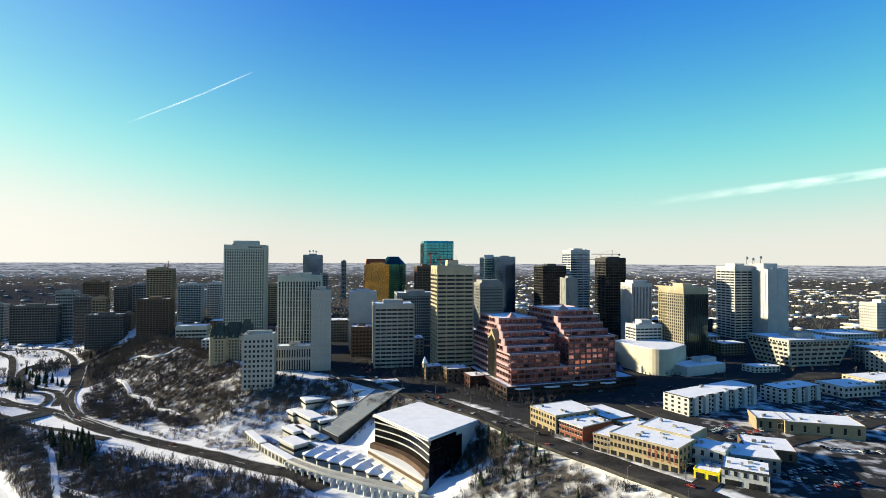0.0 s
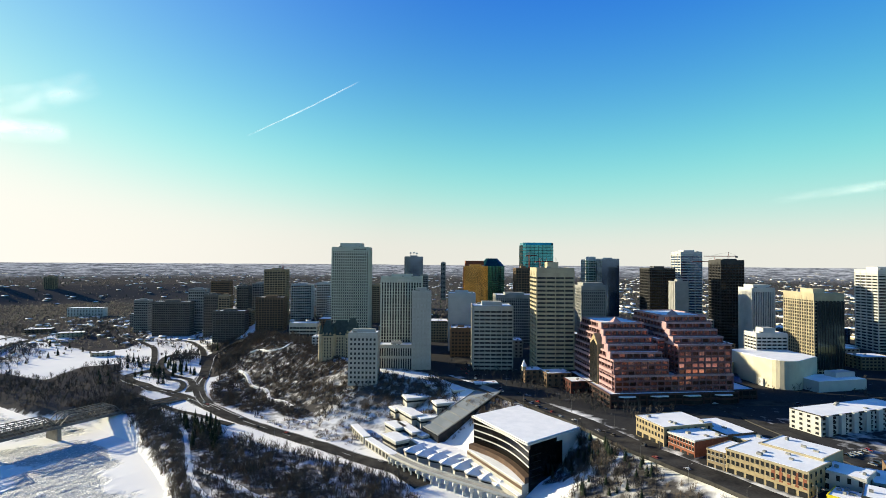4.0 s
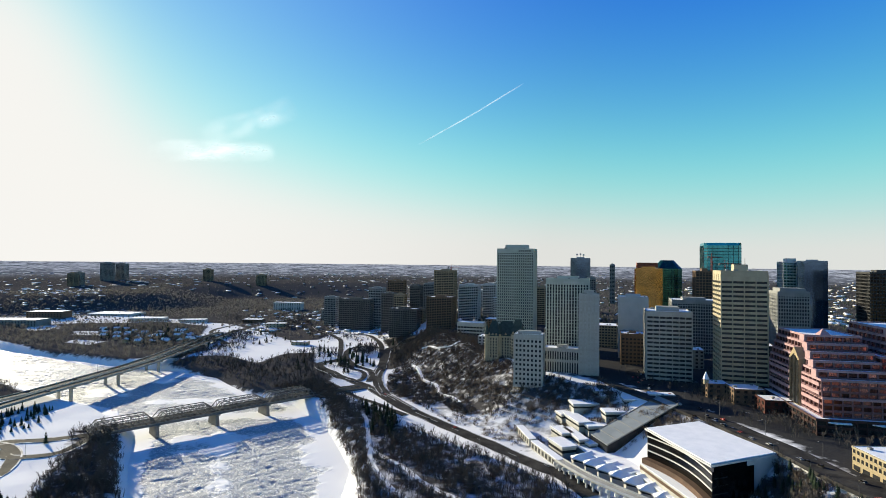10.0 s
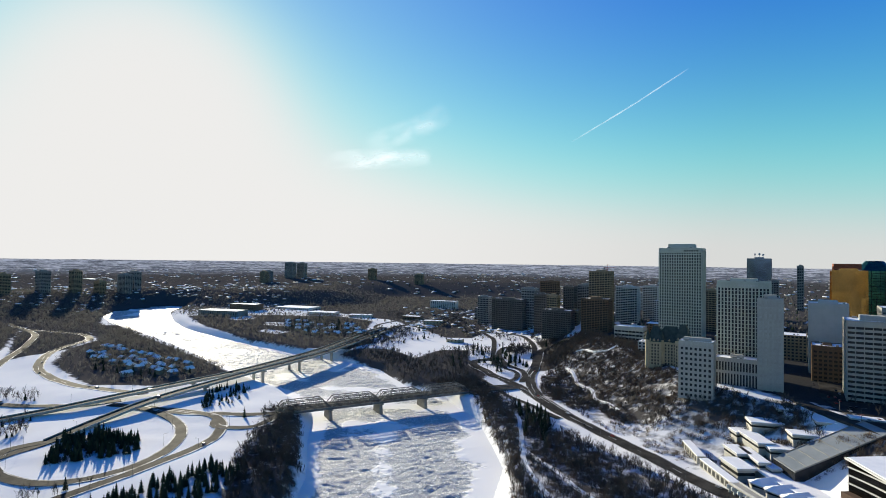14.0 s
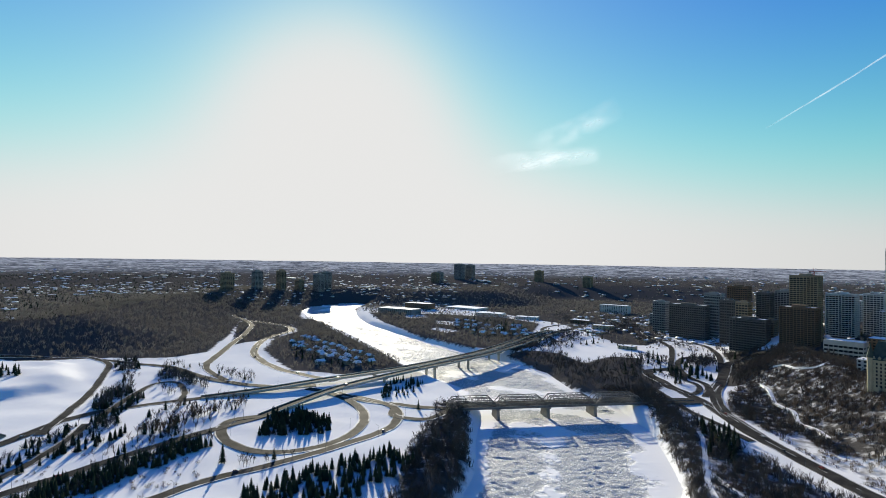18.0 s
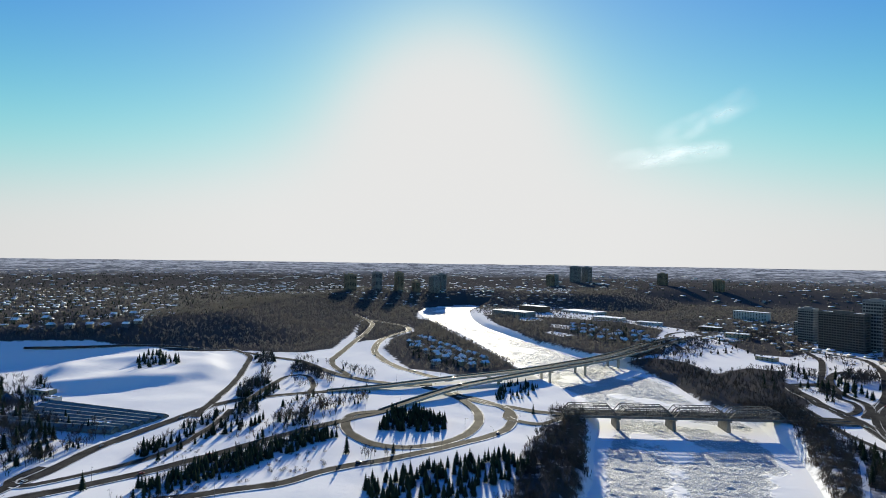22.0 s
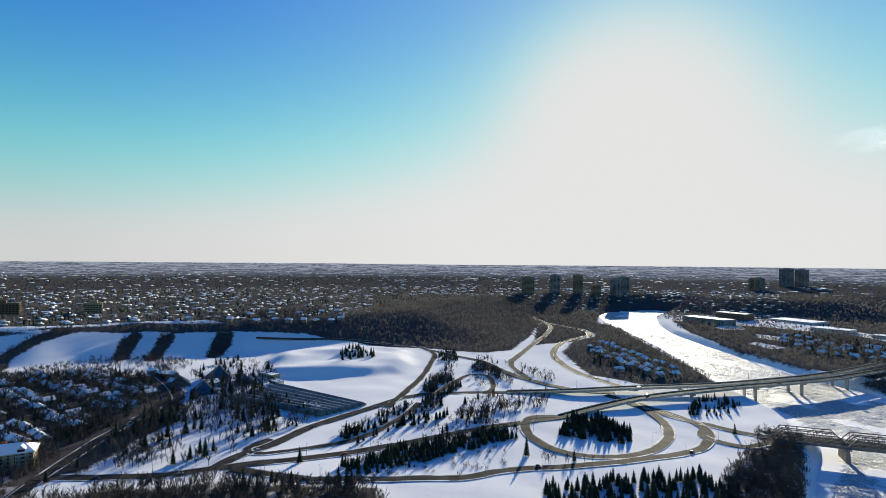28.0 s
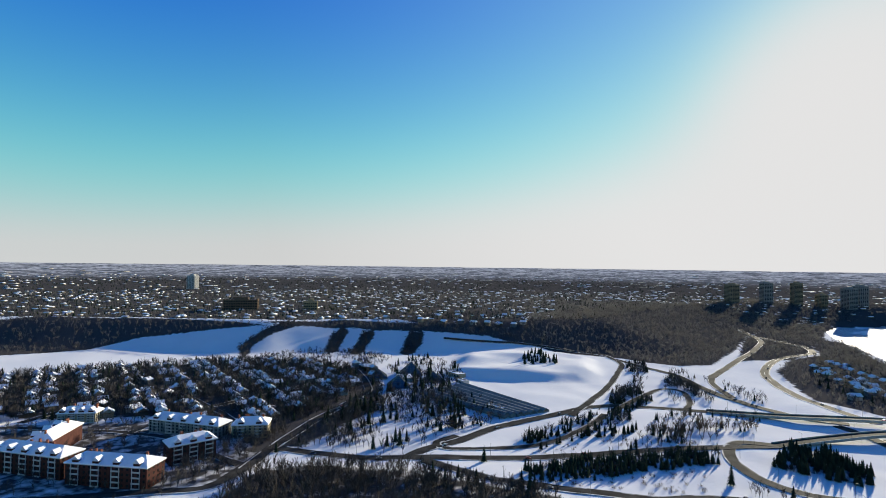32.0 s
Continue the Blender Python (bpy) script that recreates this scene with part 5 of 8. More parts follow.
def sloped_hall():
    b = thing("glazed_stair_hall", pose(0, 0, 0), "long sloping grey glass roof stepping down the bank", "glass hall")
    a0, a1 = Vector((-99, 447, 26)), Vector((-52, 487, 54))
    side = Vector((17, -20, 0))
    vs = [a0, a0 + side, a1 + side, a1]
    low = [Vector((v.x, v.y, 18)) for v in vs]
    part("wall", Form().add(low + vs, [(0, 1, 5, 4), (1, 2, 6, 5), (2, 3, 7, 6), (3, 0, 4, 7)]), DARK_GLASS, b, "dark glazed sides")
    up = Vector((0, 0, 0.6))
    part("roof", Form().add(vs + [v + up for v in vs], [(4, 5, 6, 7), (0, 1, 5, 4), (1, 2, 6, 5), (2, 3, 7, 6), (3, 0, 4, 7)]), SLOPE_GLASS, b)
    for i in range(9):
        p = a0.lerp(a1, i / 8) + up * 1.3
        part("rib", Form().beam(p, p + side, 0.35, 0.3), GREY_PANEL, b)
    for k in (0, 1):
        part("edge_beam", Form().beam(a0 + side * k + up, a1 + side * k + up, 0.5, 0.9), GREY_PANEL, b)


sloped_hall()

# snow-topped skylight pavilions along the lower terrace
for i in range(8):
    k = i / 7
    x, y = -98 + 74 * k, 415 - 51 * k + 3 * math.sin(3.1 * k)
    b = thing("skylight_pavilion", pose(x, y, 12, 0, 0, -35), "snow-topped angular skylight pavilion", "skylight", "terrace skylights")
    part("wall", Form().prism([(-7, -5), (0, -9), (7, -5), (7, 9), (-7, 9)], 0, 4.2), PALE_CONCRETE, b)
    part("glazing", Form().prism([(-6.7, -4.7), (0, -8.6), (6.7, -4.7), (6.7, 8.8), (-6.7, 8.8)], 4.2, 6.0), DARK_GLASS, b)
    part("roof", Form().add([(-7.2, -5.6, 6.0), (0, -10.2, 7.2), (7.2, -5.6, 6.0), (7.2, 9.4, 6.0), (0, 9.4, 9.6), (-7.2, 9.4, 6.0), (0, -4, 9.2)],
                            [(0, 1, 6), (1, 2, 6), (2, 3, 4, 6), (0, 6, 4, 5), (5, 4, 3), (0, 5, 3, 2, 1)]), ROOF_SNOW, b)
    part("eaves_board", Form().beam((-7.3, -5.7, 5.8), (0, -10.4, 6.9), 0.4, 0.7).beam((0, -10.4, 6.9), (7.3, -5.7, 5.8), 0.4, 0.7), WHITE_WALL, b)


b = thing("terrace_hall", pose(0, 0, 0), "broad snow-covered flat roof below the glass hall", "convention hall")
part("wall", Form().prism([(-118, 446), (-98, 424), (-60, 396), (-50, 408), (-88, 440), (-104, 456)], 10, 19.5), PALE_CONCRETE, b)
part("roof_snow", Form().prism([(-119, 446), (-98, 423), (-60, 395), (-49, 408), (-88, 441), (-104, 457)], 19.5, 20.3), ROOF_SNOW, b)


def slab_pavilion(x, y, z, w, d, h, turn, label):
    b = thing("terrace_pavilion", pose(x, y, z, 0, 0, turn), label, "pavilion", "terrace pavilions")
    part("wall", Form().box(0, 0, -6, w - 2, d - 2, h + 6), PALE_CONCRETE, b)
    part("window_band", Form().box(0, 0, h * 0.35, w - 1.6, d - 1.6, h * 0.35), DARK_GLASS, b)
    part("roof_slab", Form().box(0, 0, h, w, d, 1.2), WHITE_WALL, b)
    part("roof_snow", Form().box(0, 0, h + 1.2, w - 0.8, d - 0.8, 0.4), ROOF_SNOW, b)


for args in [(-97, 462, 26, 22, 14, 4, 35), (-112, 448, 20, 34, 9, 4, -52), (-84, 476, 36, 24, 14, 4, 30), (-70, 494, 44, 26, 13, 4, 25), (-118, 430, 15, 24, 14, 6, -45), (-52, 505, 49, 22, 10, 3, 20),
             (-100, 440, 18, 18, 8, 4, -45), (-114, 494, 35, 28, 16, 4, 30), (-116, 470, 27, 32, 13, 4, -50), (-90, 512, 41, 32, 16, 4, 24), (-124, 452, 20, 22, 12, 4, -48), (-106, 520, 43, 18, 22, 4, 24), (-128, 486, 26, 14, 20, 4, -50)]:
    slab_pavilion(*args, "low snow-roofed concrete pavilion on the stepped bank")


def gallery(p, q, z, wide, tall, label):
    """A long low covered gallery or retaining block with a snowy top."""
    p, q = Vector(p), Vector(q)
    c, d = (p + q) / 2, q - p
    b = thing("covered_gallery", pose(c.x, c.y, z, 0, 0, math.degrees(math.atan2(d.y, d.x))), label, "retaining gallery", "roadside galleries")
    ln = d.length
    part("wall", Form().box(0, 0, -3, ln, wide, tall + 3), PALE_CONCRETE, b)
    part("roof_snow", Form().box(0, 0, tall, ln + 0.6, wide + 0.6, 0.6), ROOF_SNOW, b)
    # dark panels on the solid wall imitate the shade inside openings
    for i in range(int(ln / 6)):
        part("opening", Form().box(-ln / 2 + 3 + i * 6, -wide / 2 + 0.1, 1.2, 3.4, 0.5, tall - 2.4), DARK_PANEL, b)


gallery((-168, 470), (-146, 440), 11, 6, 6, "pale concrete gallery beside the ramp")
gallery((-143, 436), (-112, 404), 11, 6, 6, "long pale concrete gallery with snow on top")
gallery((-110, 425), (-126, 442), 12, 5, 5, "short pale concrete wall block")


def viaduct():
    b = thing("promenade_viaduct", pose(0, 0, 0), "curved pale concrete promenade on short columns", "viaduct")
    line = curve_through([(-112, 402), (-85, 381), (-50, 362), (-12, 345), (35, 328)], 6)
    n = len(line)
    for i in range(n - 1):
        p, q = line[i], line[i + 1]
        part("deck_panel", Form().beam((p.x, p.y, 17), (q.x, q.y, 17), 7, 1.0), PALE_CONCRETE, b)
        s = Vector((-(q - p).y, (q - p).x, 0)).normalized() * 3.4
        for k in (-1, 1):
            part("parapet", Form().beam((p.x + k * s.x, p.y + k * s.y, 18), (q.x + k * s.x, q.y + k * s.y, 18), 0.4, 1.4), WHITE_WALL, b)
        part("column", Form().box(p.x - s.x, p.y - s.y, 8, 1.3, 1.3, 8.6, 0.5), WHITE_WALL, b)
        part("bracket", Form().box(p.x - s.x * 1.1, p.y - s.y * 1.1, 14.4, 3.2, 2.0, 2.2, 0.5), WHITE_WALL, b)


viaduct()


# ------------------------------------------------------------- the old railway hotel
VERDIGRIS = mat("green_copper", (0.035, 0.052, 0.048), (0.055, 0.075, 0.068), 0.3, 0.7, fine=2.0)


def chateau():
    b = thing("chateau_hotel", pose(-237, 615, 51, 0, 0, 11), "pale stone chateau hotel with steep green copper roofs", "hotel")
    for x, y, w, d, h in ((0, 0, 30, 18, 27), (-15, -3, 14, 22, 27), (14, -4, 14, 22, 30)):
        part("wall", Form().box(x, y, -3, w, d, h + 3), CREAM, b)
        part("roof", Form().prism([(x - w / 2 - .6, y - d / 2 - .6), (x + w / 2 + .6, y - d / 2 - .6), (x + w / 2 + .6, y + d / 2 + .6), (x - w / 2 - .6, y + d / 2 + .6)], h, h + 17,
                                  [(x - w * .2, y - d * .1), (x + w * .2, y - d * .1), (x + w * .2, y + d * .1), (x - w * .2, y + d * .1)]), VERDIGRIS, b, "steep green copper roof")
        for i in range(3):
            part("dormer", Form().gable(x - w * 0.3 + i * w * 0.3, y - d / 2 + 1, h + 1.5, 3, 2.2, 2.0, 0.2, math.pi / 2).box(x - w * 0.3 + i * w * 0.3, y - d / 2 + 1.2, h, 2, 2.6, 1.6), CREAM, b)
        for r in range(7):
            for i in range(int(w / 3.2)):
                part("window", Form().box(x - w / 2 + 1.8 + i * 3.2, y - d / 2, 2 + r * 3.4, 1.3, 0.24, 2.0), DARK_GLASS, b)
    for x, y in ((-22, -13), (21, -14), (-8, -9)):
        part("turret", Form().cone((x, y, -3), (x, y, 29), 2.6, 2.6, 10), CREAM, b)
        part("turret_roof", Form().cone((x, y, 29), (x, y, 42), 3.2, 0.1, 10), VERDIGRIS, b)
    part("chimney", Form().box(6, 3, 28, 2.5, 1.6, 13), CREAM, b)


chateau()


# ------------------------------------------------------------- concert hall and offices on the square
HALL_CREAM = mat("cream_hall_stone", (0.6, 0.55, 0.42), (0.52, 0.47, 0.36), 0.1, 0.8, bump=0.02, fine=1.5)


def concert_hall():
    b = thing("concert_hall", pose(0, 0, 50), "white rounded concert hall with blank walls", "concert hall")
    arc = [(222 + 15 * math.cos(math.radians(a)), 556 + 15 * math.sin(math.radians(a))) for a in range(200, 330, 13)]
    ring = [(189, 604), (200, 566)] + arc + [(259, 574), (243, 628)]
    part("wall", Form().prism(ring, -2, 27), HALL_CREAM, b)
    cx, cy = 225, 590
    part("roof_snow", Form().prism([(cx + (x - cx) * 0.97, cy + (y - cy) * 0.97) for x, y in ring], 27, 27.5), ROOF_SNOW, b)
    part("entrance", Form().box(208, 560, -2, 10, 6, 10, 0.4), WHITE_WALL, b)
    part("foyer_roof", Form().prism([(168, 566), (190, 558), (198, 588), (176, 598)], -2, 6, [(178, 572), (188, 568), (192, 586), (182, 590)]), BLUE_GLASS, b, "sloping glass foyer")
    part("annex", Form().box(262, 558, -2, 54, 26, 13, radians(24)), WHITE_WALL, b)
    part("annex_snow", Form().box(262, 558, 11, 53, 25, 0.4, radians(24)), ROOF_SNOW, b)
    part("plant_room", Form().box(274, 566, 11, 22, 12, 5, radians(24)), WHITE_WALL, b)


concert_hall()


def overhung_offices():
    """A concrete building whose upper floors step outwards."""
    b = thing("municipal_building", pose(401, 611, 50, 0, 0, 11), "concrete municipal building with overhanging upper floors", "office building")
    for i in range(6):
        g = 0.8 + 0.04 * i
        w, d, z = 79 * g, 61 * g, i * 5.0
        part("window_band", Form().box(0, 0, z, w - 2.5, d - 2.5, 2.6), DARK_GLASS, b)
        part("spandrel", Form().box(0, 0, z + 2.6, w, d, 2.4 if i < 5 else 3.6), PALE_CONCRETE, b)
        for k in range(9):
            part("pier", Form().box(-w / 2 + 2 + k * (w - 4) / 8, -d / 2 + 1.2, z, 1.6, 1.4, 2.6), PALE_CONCRETE, b)
            part("pier", Form().box(-w / 2 + 1.2, -d / 2 + 2 + k * (d - 4) / 8, z, 1.4, 1.6, 2.6), PALE_CONCRETE, b)
    for k in range(18):
        part("small_window", Form().box(-36 + k * 4.2, -30.6, 28.2, 2.0, 0.5, 1.8), DARK_GLASS, b)
    for k in range(14):
        part("small_window", Form().box(-39.6, -27 + k * 4.1, 28.2, 0.5, 2.0, 1.8), DARK_GLASS, b)
    roof_kit(b, 77, 59, 31.2, PALE_CONCRETE, 9, (0.3, 0.4, 5))


overhung_offices()


# ------------------------------------------------------------- low street fronts
def street_building(x, y, w, d, h, turn, label, wall, floors, cols, side=None, trim=None, shop=False, z=None, pane=DARK_GLASS, name="shop_building", category="shop building", roofkit=True):
    """A flat-roofed building: its front faces its own -y; windows sit in the front and in the side towards -x and +x."""
    b = thing(name, pose(x, y, (ground(x, y) if z is None else z) - 1, 0, 0, turn), label, category, "street buildings")
    part("wall", Form().box(0, 0, -2, w, d, h + 3), wall, b)
    part("cornice", Form().box(0, -d / 2, h + 0.4, w + 0.5, 0.7, 0.9), trim or wall, b)
    for s in (-1, 1):
        part("parapet", Form().box(s * (w / 2 - 0.2), 0, h + 1, 0.5, d - 0.2, 0.6), trim or wall, b)
    part("roof_snow", Form().box(0, 0, h + 1, w - 0.9, d - 0.9, 0.35), ROOF_SNOW, b)
    step = h / floors
    win = Form().box(0, 0, 0, min(1.5, w / cols * 0.55), 0.3, step * 0.52).mesh("window", pane)
    sil = Form().box(0, 0, 0, min(1.5, w / cols * 0.55) + 0.4, 0.4, 0.22).mesh("sill", trim or WHITE_WALL)
    far, row, side_row = math.hypot(x, y) > 470, Form(), Form()
    for r in range(floors):
        for c in range(cols):
            u = -w / 2 + (c + 0.5) * w / cols
            if shop and r == 0:
                continue
            if far:
                row.box(u, -d / 2 - 0.06, 1 + r * step + step * 0.25, min(2.4, w / cols * 0.6), 0.3, step * 0.5)
                continue
            part("sill", sil, None, part("window", win, None, b, at=pose(u, -d / 2 - 0.06, 1 + r * step + step * 0.25)), at=pose(0, -0.06, -0.22))
        for c in range(max(2, int(d / 5))):
            v = -d / 2 + (c + 0.5) * d / max(2, int(d / 5))
            for s in (side or ()):
                if far:
                    side_row.box(s * (w / 2 + 0.06), v, 1 + r * step + step * 0.25, 0.3, 2.0, step * 0.5)
                    continue
                part("window", win, None, b, at=pose(s * (w / 2 + 0.06), v, 1 + r * step + step * 0.25, 0, 0, 90))
    for f in (row, side_row):
        if f.v:
            tagged(part("window_band", f, pane, b), kind="stuff")
    if shop:
        for c in range(max(2, cols // 2)):
            n = max(2, cols // 2)
            part("shop_window", Form().box(-w / 2 + (c + 0.5) * w / n, -d / 2 - 0.05, 0.8, w / n * 0.7, 0.3, step * 0.7), DARK_GLASS, b)
    rnd = random.Random(int(x * 3 + y))
    for _ in range(rnd.randint(2, 5) if roofkit else 0):
        part("roof_unit", Form().box(rnd.uniform(-0.38, 0.38) * w, rnd.uniform(-0.35, 0.4) * d, h + 1.3, rnd.uniform(1, 3), rnd.uniform(1, 2.5), rnd.uniform(0.7, 1.6)), GREY_PANEL, b)
    return b


YELLOW_PAINT = mat("yellow_paint", (0.75, 0.62, 0.04), (0.62, 0.5, 0.04), 0.3, 0.6, fine=2.0)
street_building(84, 374, 28, 36, 12, -64, "ochre brick corner hotel with a snowy flat roof", YELLOW_BRICK, 3, 9, (1,), CREAM, True)
street_building(93, 352, 20, 27, 9.5, -57, "pale-fronted brick building with arched white windows", RED_BRICK, 3, 9, None, WHITE_WALL, True)
street_building(115, 380, 34, 22, 8, -64, "long low dark brick building", BROWN, 2, 8)
street_building(131, 356, 30, 16, 6.5, -50, "low shed with a bright yellow front", YELLOW_BRICK, 1, 5)
street_building(104, 328, 14, 24, 9.5, -46, "narrow tan brick shop house", TAN, 3, 6, (-1,), None, True)
street_building(121, 311, 40, 26, 12.5, -46, "long ochre and red brick warehouse row with arched fronts", YELLOW_BRICK, 3, 16, (1,), CREAM, True)
for k in range(5):
    b = part("brick_panel", Form().box(0, 0, 0, 1.6, 0.16, 7), RED_BRICK, bpy.data.objects["shop_building.005"], "red brick panel between pilasters", at=pose(4 + k * 3.6, -13.03, 5))
street_building(138, 324, 30, 24, 13.5, -46, "blank rear block with a pale stuccoed wall", CREAM, 3, 5)
street_building(150, 302, 18, 18, 10, -40, "pale panelled building behind the shops", WHITE_PANEL, 2, 4)
street_building(140, 284, 12, 14, 4.5, -38, "bright yellow one-storey shop", YELLOW_PAINT, 1, 3, None, None, True)
street_building(155, 277, 21, 18, 8, -30, "white and black two-storey shop", WHITE_WALL, 2, 5, None, DARK_PANEL, True)
street_building(171, 300, 24, 22, 8, -20, "low grey flat-roofed workshop", GREY_PANEL, 2, 4)
street_building(190, 318, 26, 24, 7, -20, "low brown workshop with a snowy roof", BROWN, 1, 4)
street_building(252, 364, 46, 24, 8, -14, "yellow single-storey warehouse with a snowy roof", YELLOW_BRICK, 1, 6, (-1,))
street_building(225, 372, 22, 20, 8, -14, "tan store with a snowy roof", TAN, 1, 4)


def condo(x, y, w, d, h, turn, label):
    b = street_building(x, y, w, d, h, turn, label, WHITE_PANEL, 4, int(w / 5), (-1,), DARK_PANEL, name="condominium", category="apartment block")
    n = int(w / 11)
    for i in range(n):
        u = -w / 2 + (i + 0.5) * w / n
        part("bay", Form().box(u, -d / 2 - 1.0, -2, 4.2, 2.0, h + 3.6), WHITE_WALL, b)
        # a dark slab on the flat front plays the shade of a recess
        part("recess", Form().box(u + 3.6, -d / 2 - 0.05, 1, 2.4, 0.5, h - 1), DARK_PANEL, b)
        for r in range(4):
            part("balcony", Form().box(u + 3.6, -d / 2 - 0.8, 0.6 + r * h / 4, 2.6, 1.5, 0.9), DARK_GLASS, b)
    return b


condo(211, 424, 86, 22, 13, 30, "long white four-storey condominium block with dark balconies")
condo(291, 452, 46, 20, 12, 22, "white condominium block with dark bay stripes")
for x, y, w, d, h, turn, wall, lab in [
        (352, 470, 40, 26, 9, 15, WHITE_PANEL, "flat white shop building, snowy roof"), (402, 500, 46, 30, 8, 15, CREAM, "long cream commercial building"), (520, 600, 90, 60, 18, 11, CONCRETE, "broad concrete hall with a snowy roof"),
        (468, 560, 30, 36, 20, 11, PALE_CONCRETE, "grey concrete office wing"), (330, 560, 30, 18, 6, 11, WHITE_PANEL, "low white pavilion on the square"),
        (12, 515, 24, 20, 12, 20, BROWN, "old brown brick hotel with white cornices"), (32, 496, 22, 18, 10, 20, DARK_BRICK, "dark red brick house row on the square"), (-10, 524, 18, 16, 12, 20, BROWN, "brown brick corner house with a pale spire"), (46, 522, 20, 22, 13, 20, DARK_BRICK, "dark brick hall with a snowy mansard"),
        (170, 600, 34, 30, 14, 11, TAN, "plain tan precast office block"), (130, 660, 46, 30, 22, 11, GREY_PANEL, "grey mid-rise office block"), (200, 690, 36, 30, 20, 11, BROWN, "brown mid-rise office block"),
        (330, 720, 60, 40, 16, 11, GREY_PANEL, "wide grey flat-roofed office block"), (560, 760, 70, 50, 16, 11, WHITE_PANEL, "wide white windowed hall building"), (640, 700, 80, 40, 12, 15, WHITE_PANEL, "long white flat-roofed depot"),
        (395, 860, 50, 40, 24, 11, BLUE_GLASS, "low blue glass office block"), (-60, 700, 24, 40, 26, 11, BROWN, "brown brick office block"), (-40, 660, 30, 24, 20, 11, GREY_PANEL, "grey block behind the tower"),
        (-200, 700, 30, 30, 30, 11, TAN, "tan mid-rise office block"), (-330, 820, 40, 30, 22, 11, BROWN, "brown mid-rise brick block"), (-290, 690, 30, 20, 12, 11, WHITE_PANEL, "low white pavilion by the hotel")]:
    street_building(x, y, w, d, h, turn, lab, wall, max(1, round(h / 4)), max(3, int(w / 5)), (-1,), name="city_block", category="building")
for x, y, w, d, h, wall, lab in [
        (-148, 770, 24, 30, 30, TAN, "tan mid-rise block in the street canyon"), (-70, 830, 22, 28, 34, YELLOW_BRICK, "yellow brick office block behind the tower"), (28, 690, 30, 24, 26, BROWN, "brown brick block below the cream tower"),
        (118, 735, 30, 26, 34, DARK_PANEL, "dark glazed mid-rise office block"), (205, 765, 26, 24, 40, GREY_PANEL, "grey office block between towers"), (318, 800, 40, 34, 28, DARK_PANEL, "dark office block with a snowy roof"),
        (352, 668, 34, 24, 14, TAN, "low tan library wing"), (560, 690, 60, 36, 12, PALE_CONCRETE, "long pale market hall"), (640, 600, 70, 40, 9, CREAM, "broad low cream store"), (720, 770, 60, 40, 14, YELLOW_BRICK, "ochre brick warehouse far downtown"),
        (-345, 905, 34, 24, 34, PALE_CONCRETE, "pale concrete apartment block"), (-392, 985, 30, 22, 46, WHITE_PANEL, "white apartment block with flat roof"),
        (-530, 1120, 36, 22, 52, PALE_CONCRETE, "pale apartment slab behind the bank"), (-610, 1160, 30, 22, 44, TAN, "tan apartment slab behind the bank"),
        (-930, 1120, 40, 22, 30, GREY_PANEL, "low grey apartment slab near the flats"), (-860, 1170, 40, 24, 34, PALE_CONCRETE, "pale slab block with a snowy roof"), (-430, 1100, 28, 22, 60, BROWN, "brown brick apartment tower block"),
        (-350, 1170, 30, 24, 50, GREY_PANEL, "grey office slab behind the hill"), (-560, 1300, 40, 24, 42, WHITE_PANEL, "white slab block far behind"), (-700, 1350, 40, 26, 46, TAN, "tan slab block far behind")]:
    street_building(x, y, w, d, h, 11, lab, wall, max(2, round(h / 3.6)), max(4, int(w / 4)), (-1,), name="city_block", category="building")
spire = thing("corner_spire", pose(-17, 518, ground(-17, 518) + 11, 0, 0, 20), "pale pointed turret on the brick corner house", "turret")
part("drum", Form().cone((0, 0, 0), (0, 0, 4), 2.4, 2.4, 8), CREAM, spire)
part("roof", Form().cone((0, 0, 4), (0, 0, 10.5), 2.9, 0.1, 8), ROOF_SNOW, spire, "snow-dusted pointed roof")
# ------------------------------------------------------------- houses of the valley floor
SIDING = [mat("siding_" + n, c, None, 0.4, 0.8, fine=3.0, spread=0.2) for n, c in (("white", (0.36, 0.35, 0.33)), ("cream", (0.3, 0.25, 0.17)), ("blue", (0.12, 0.14, 0.17)), ("brown", (0.12, 0.085, 0.06)))]


def house(w, d, h, rise, wall, wing, seed, plain=False):
    """A small wooden house with a snow-laden pitched roof, built at the origin."""
    b = thing("house", pose(0, 0, 0), "small wooden house under a snow-covered gable roof", "house", "valley houses")
    part("wall", Form().box(0, 0, -1, w, d, h + 1).add([(-w / 2, -d / 2, h), (-w / 2, d / 2, h), (-w / 2, 0, h + rise), (w / 2, -d / 2, h), (w / 2, d / 2, h), (w / 2, 0, h + rise)],
                                                     [(0, 2, 1), (3, 4, 5)]), wall, b)
    part("roof", Form().gable(0, 0, h, w, d, rise, 0.6, 0, 0.35), ROOF_SNOW, b)
    if wing:
        part("wing", Form().box(w * 0.2, -d / 2 - 1.6, -1, w * 0.45, 3.4, h), wall, b)
        part("wing_roof", Form().gable(w * 0.2, -d / 2 - 1.2, h - 1, 5.0, w * 0.45, rise * 0.6, 0.4, math.pi / 2, 0.3), ROOF_SNOW, b)
    if plain:
        return b
    part("chimney", Form().box(-w * 0.2, d * 0.12, h, 0.8, 0.8, rise + 1.2), RED_BRICK, b)
    for i, u in enumerate((-w * 0.3, 0.0, w * 0.3)):
        part("window" if i != 1 else "door", Form().box(u, -d / 2 - (3.3 if wing and i == 2 else 0), 0.2 if i == 1 else 1.2, 1.1 if i == 1 else 1.6, 0.2, 2.1 if i == 1 else 1.4), DARK_GLASS, b)
    return b


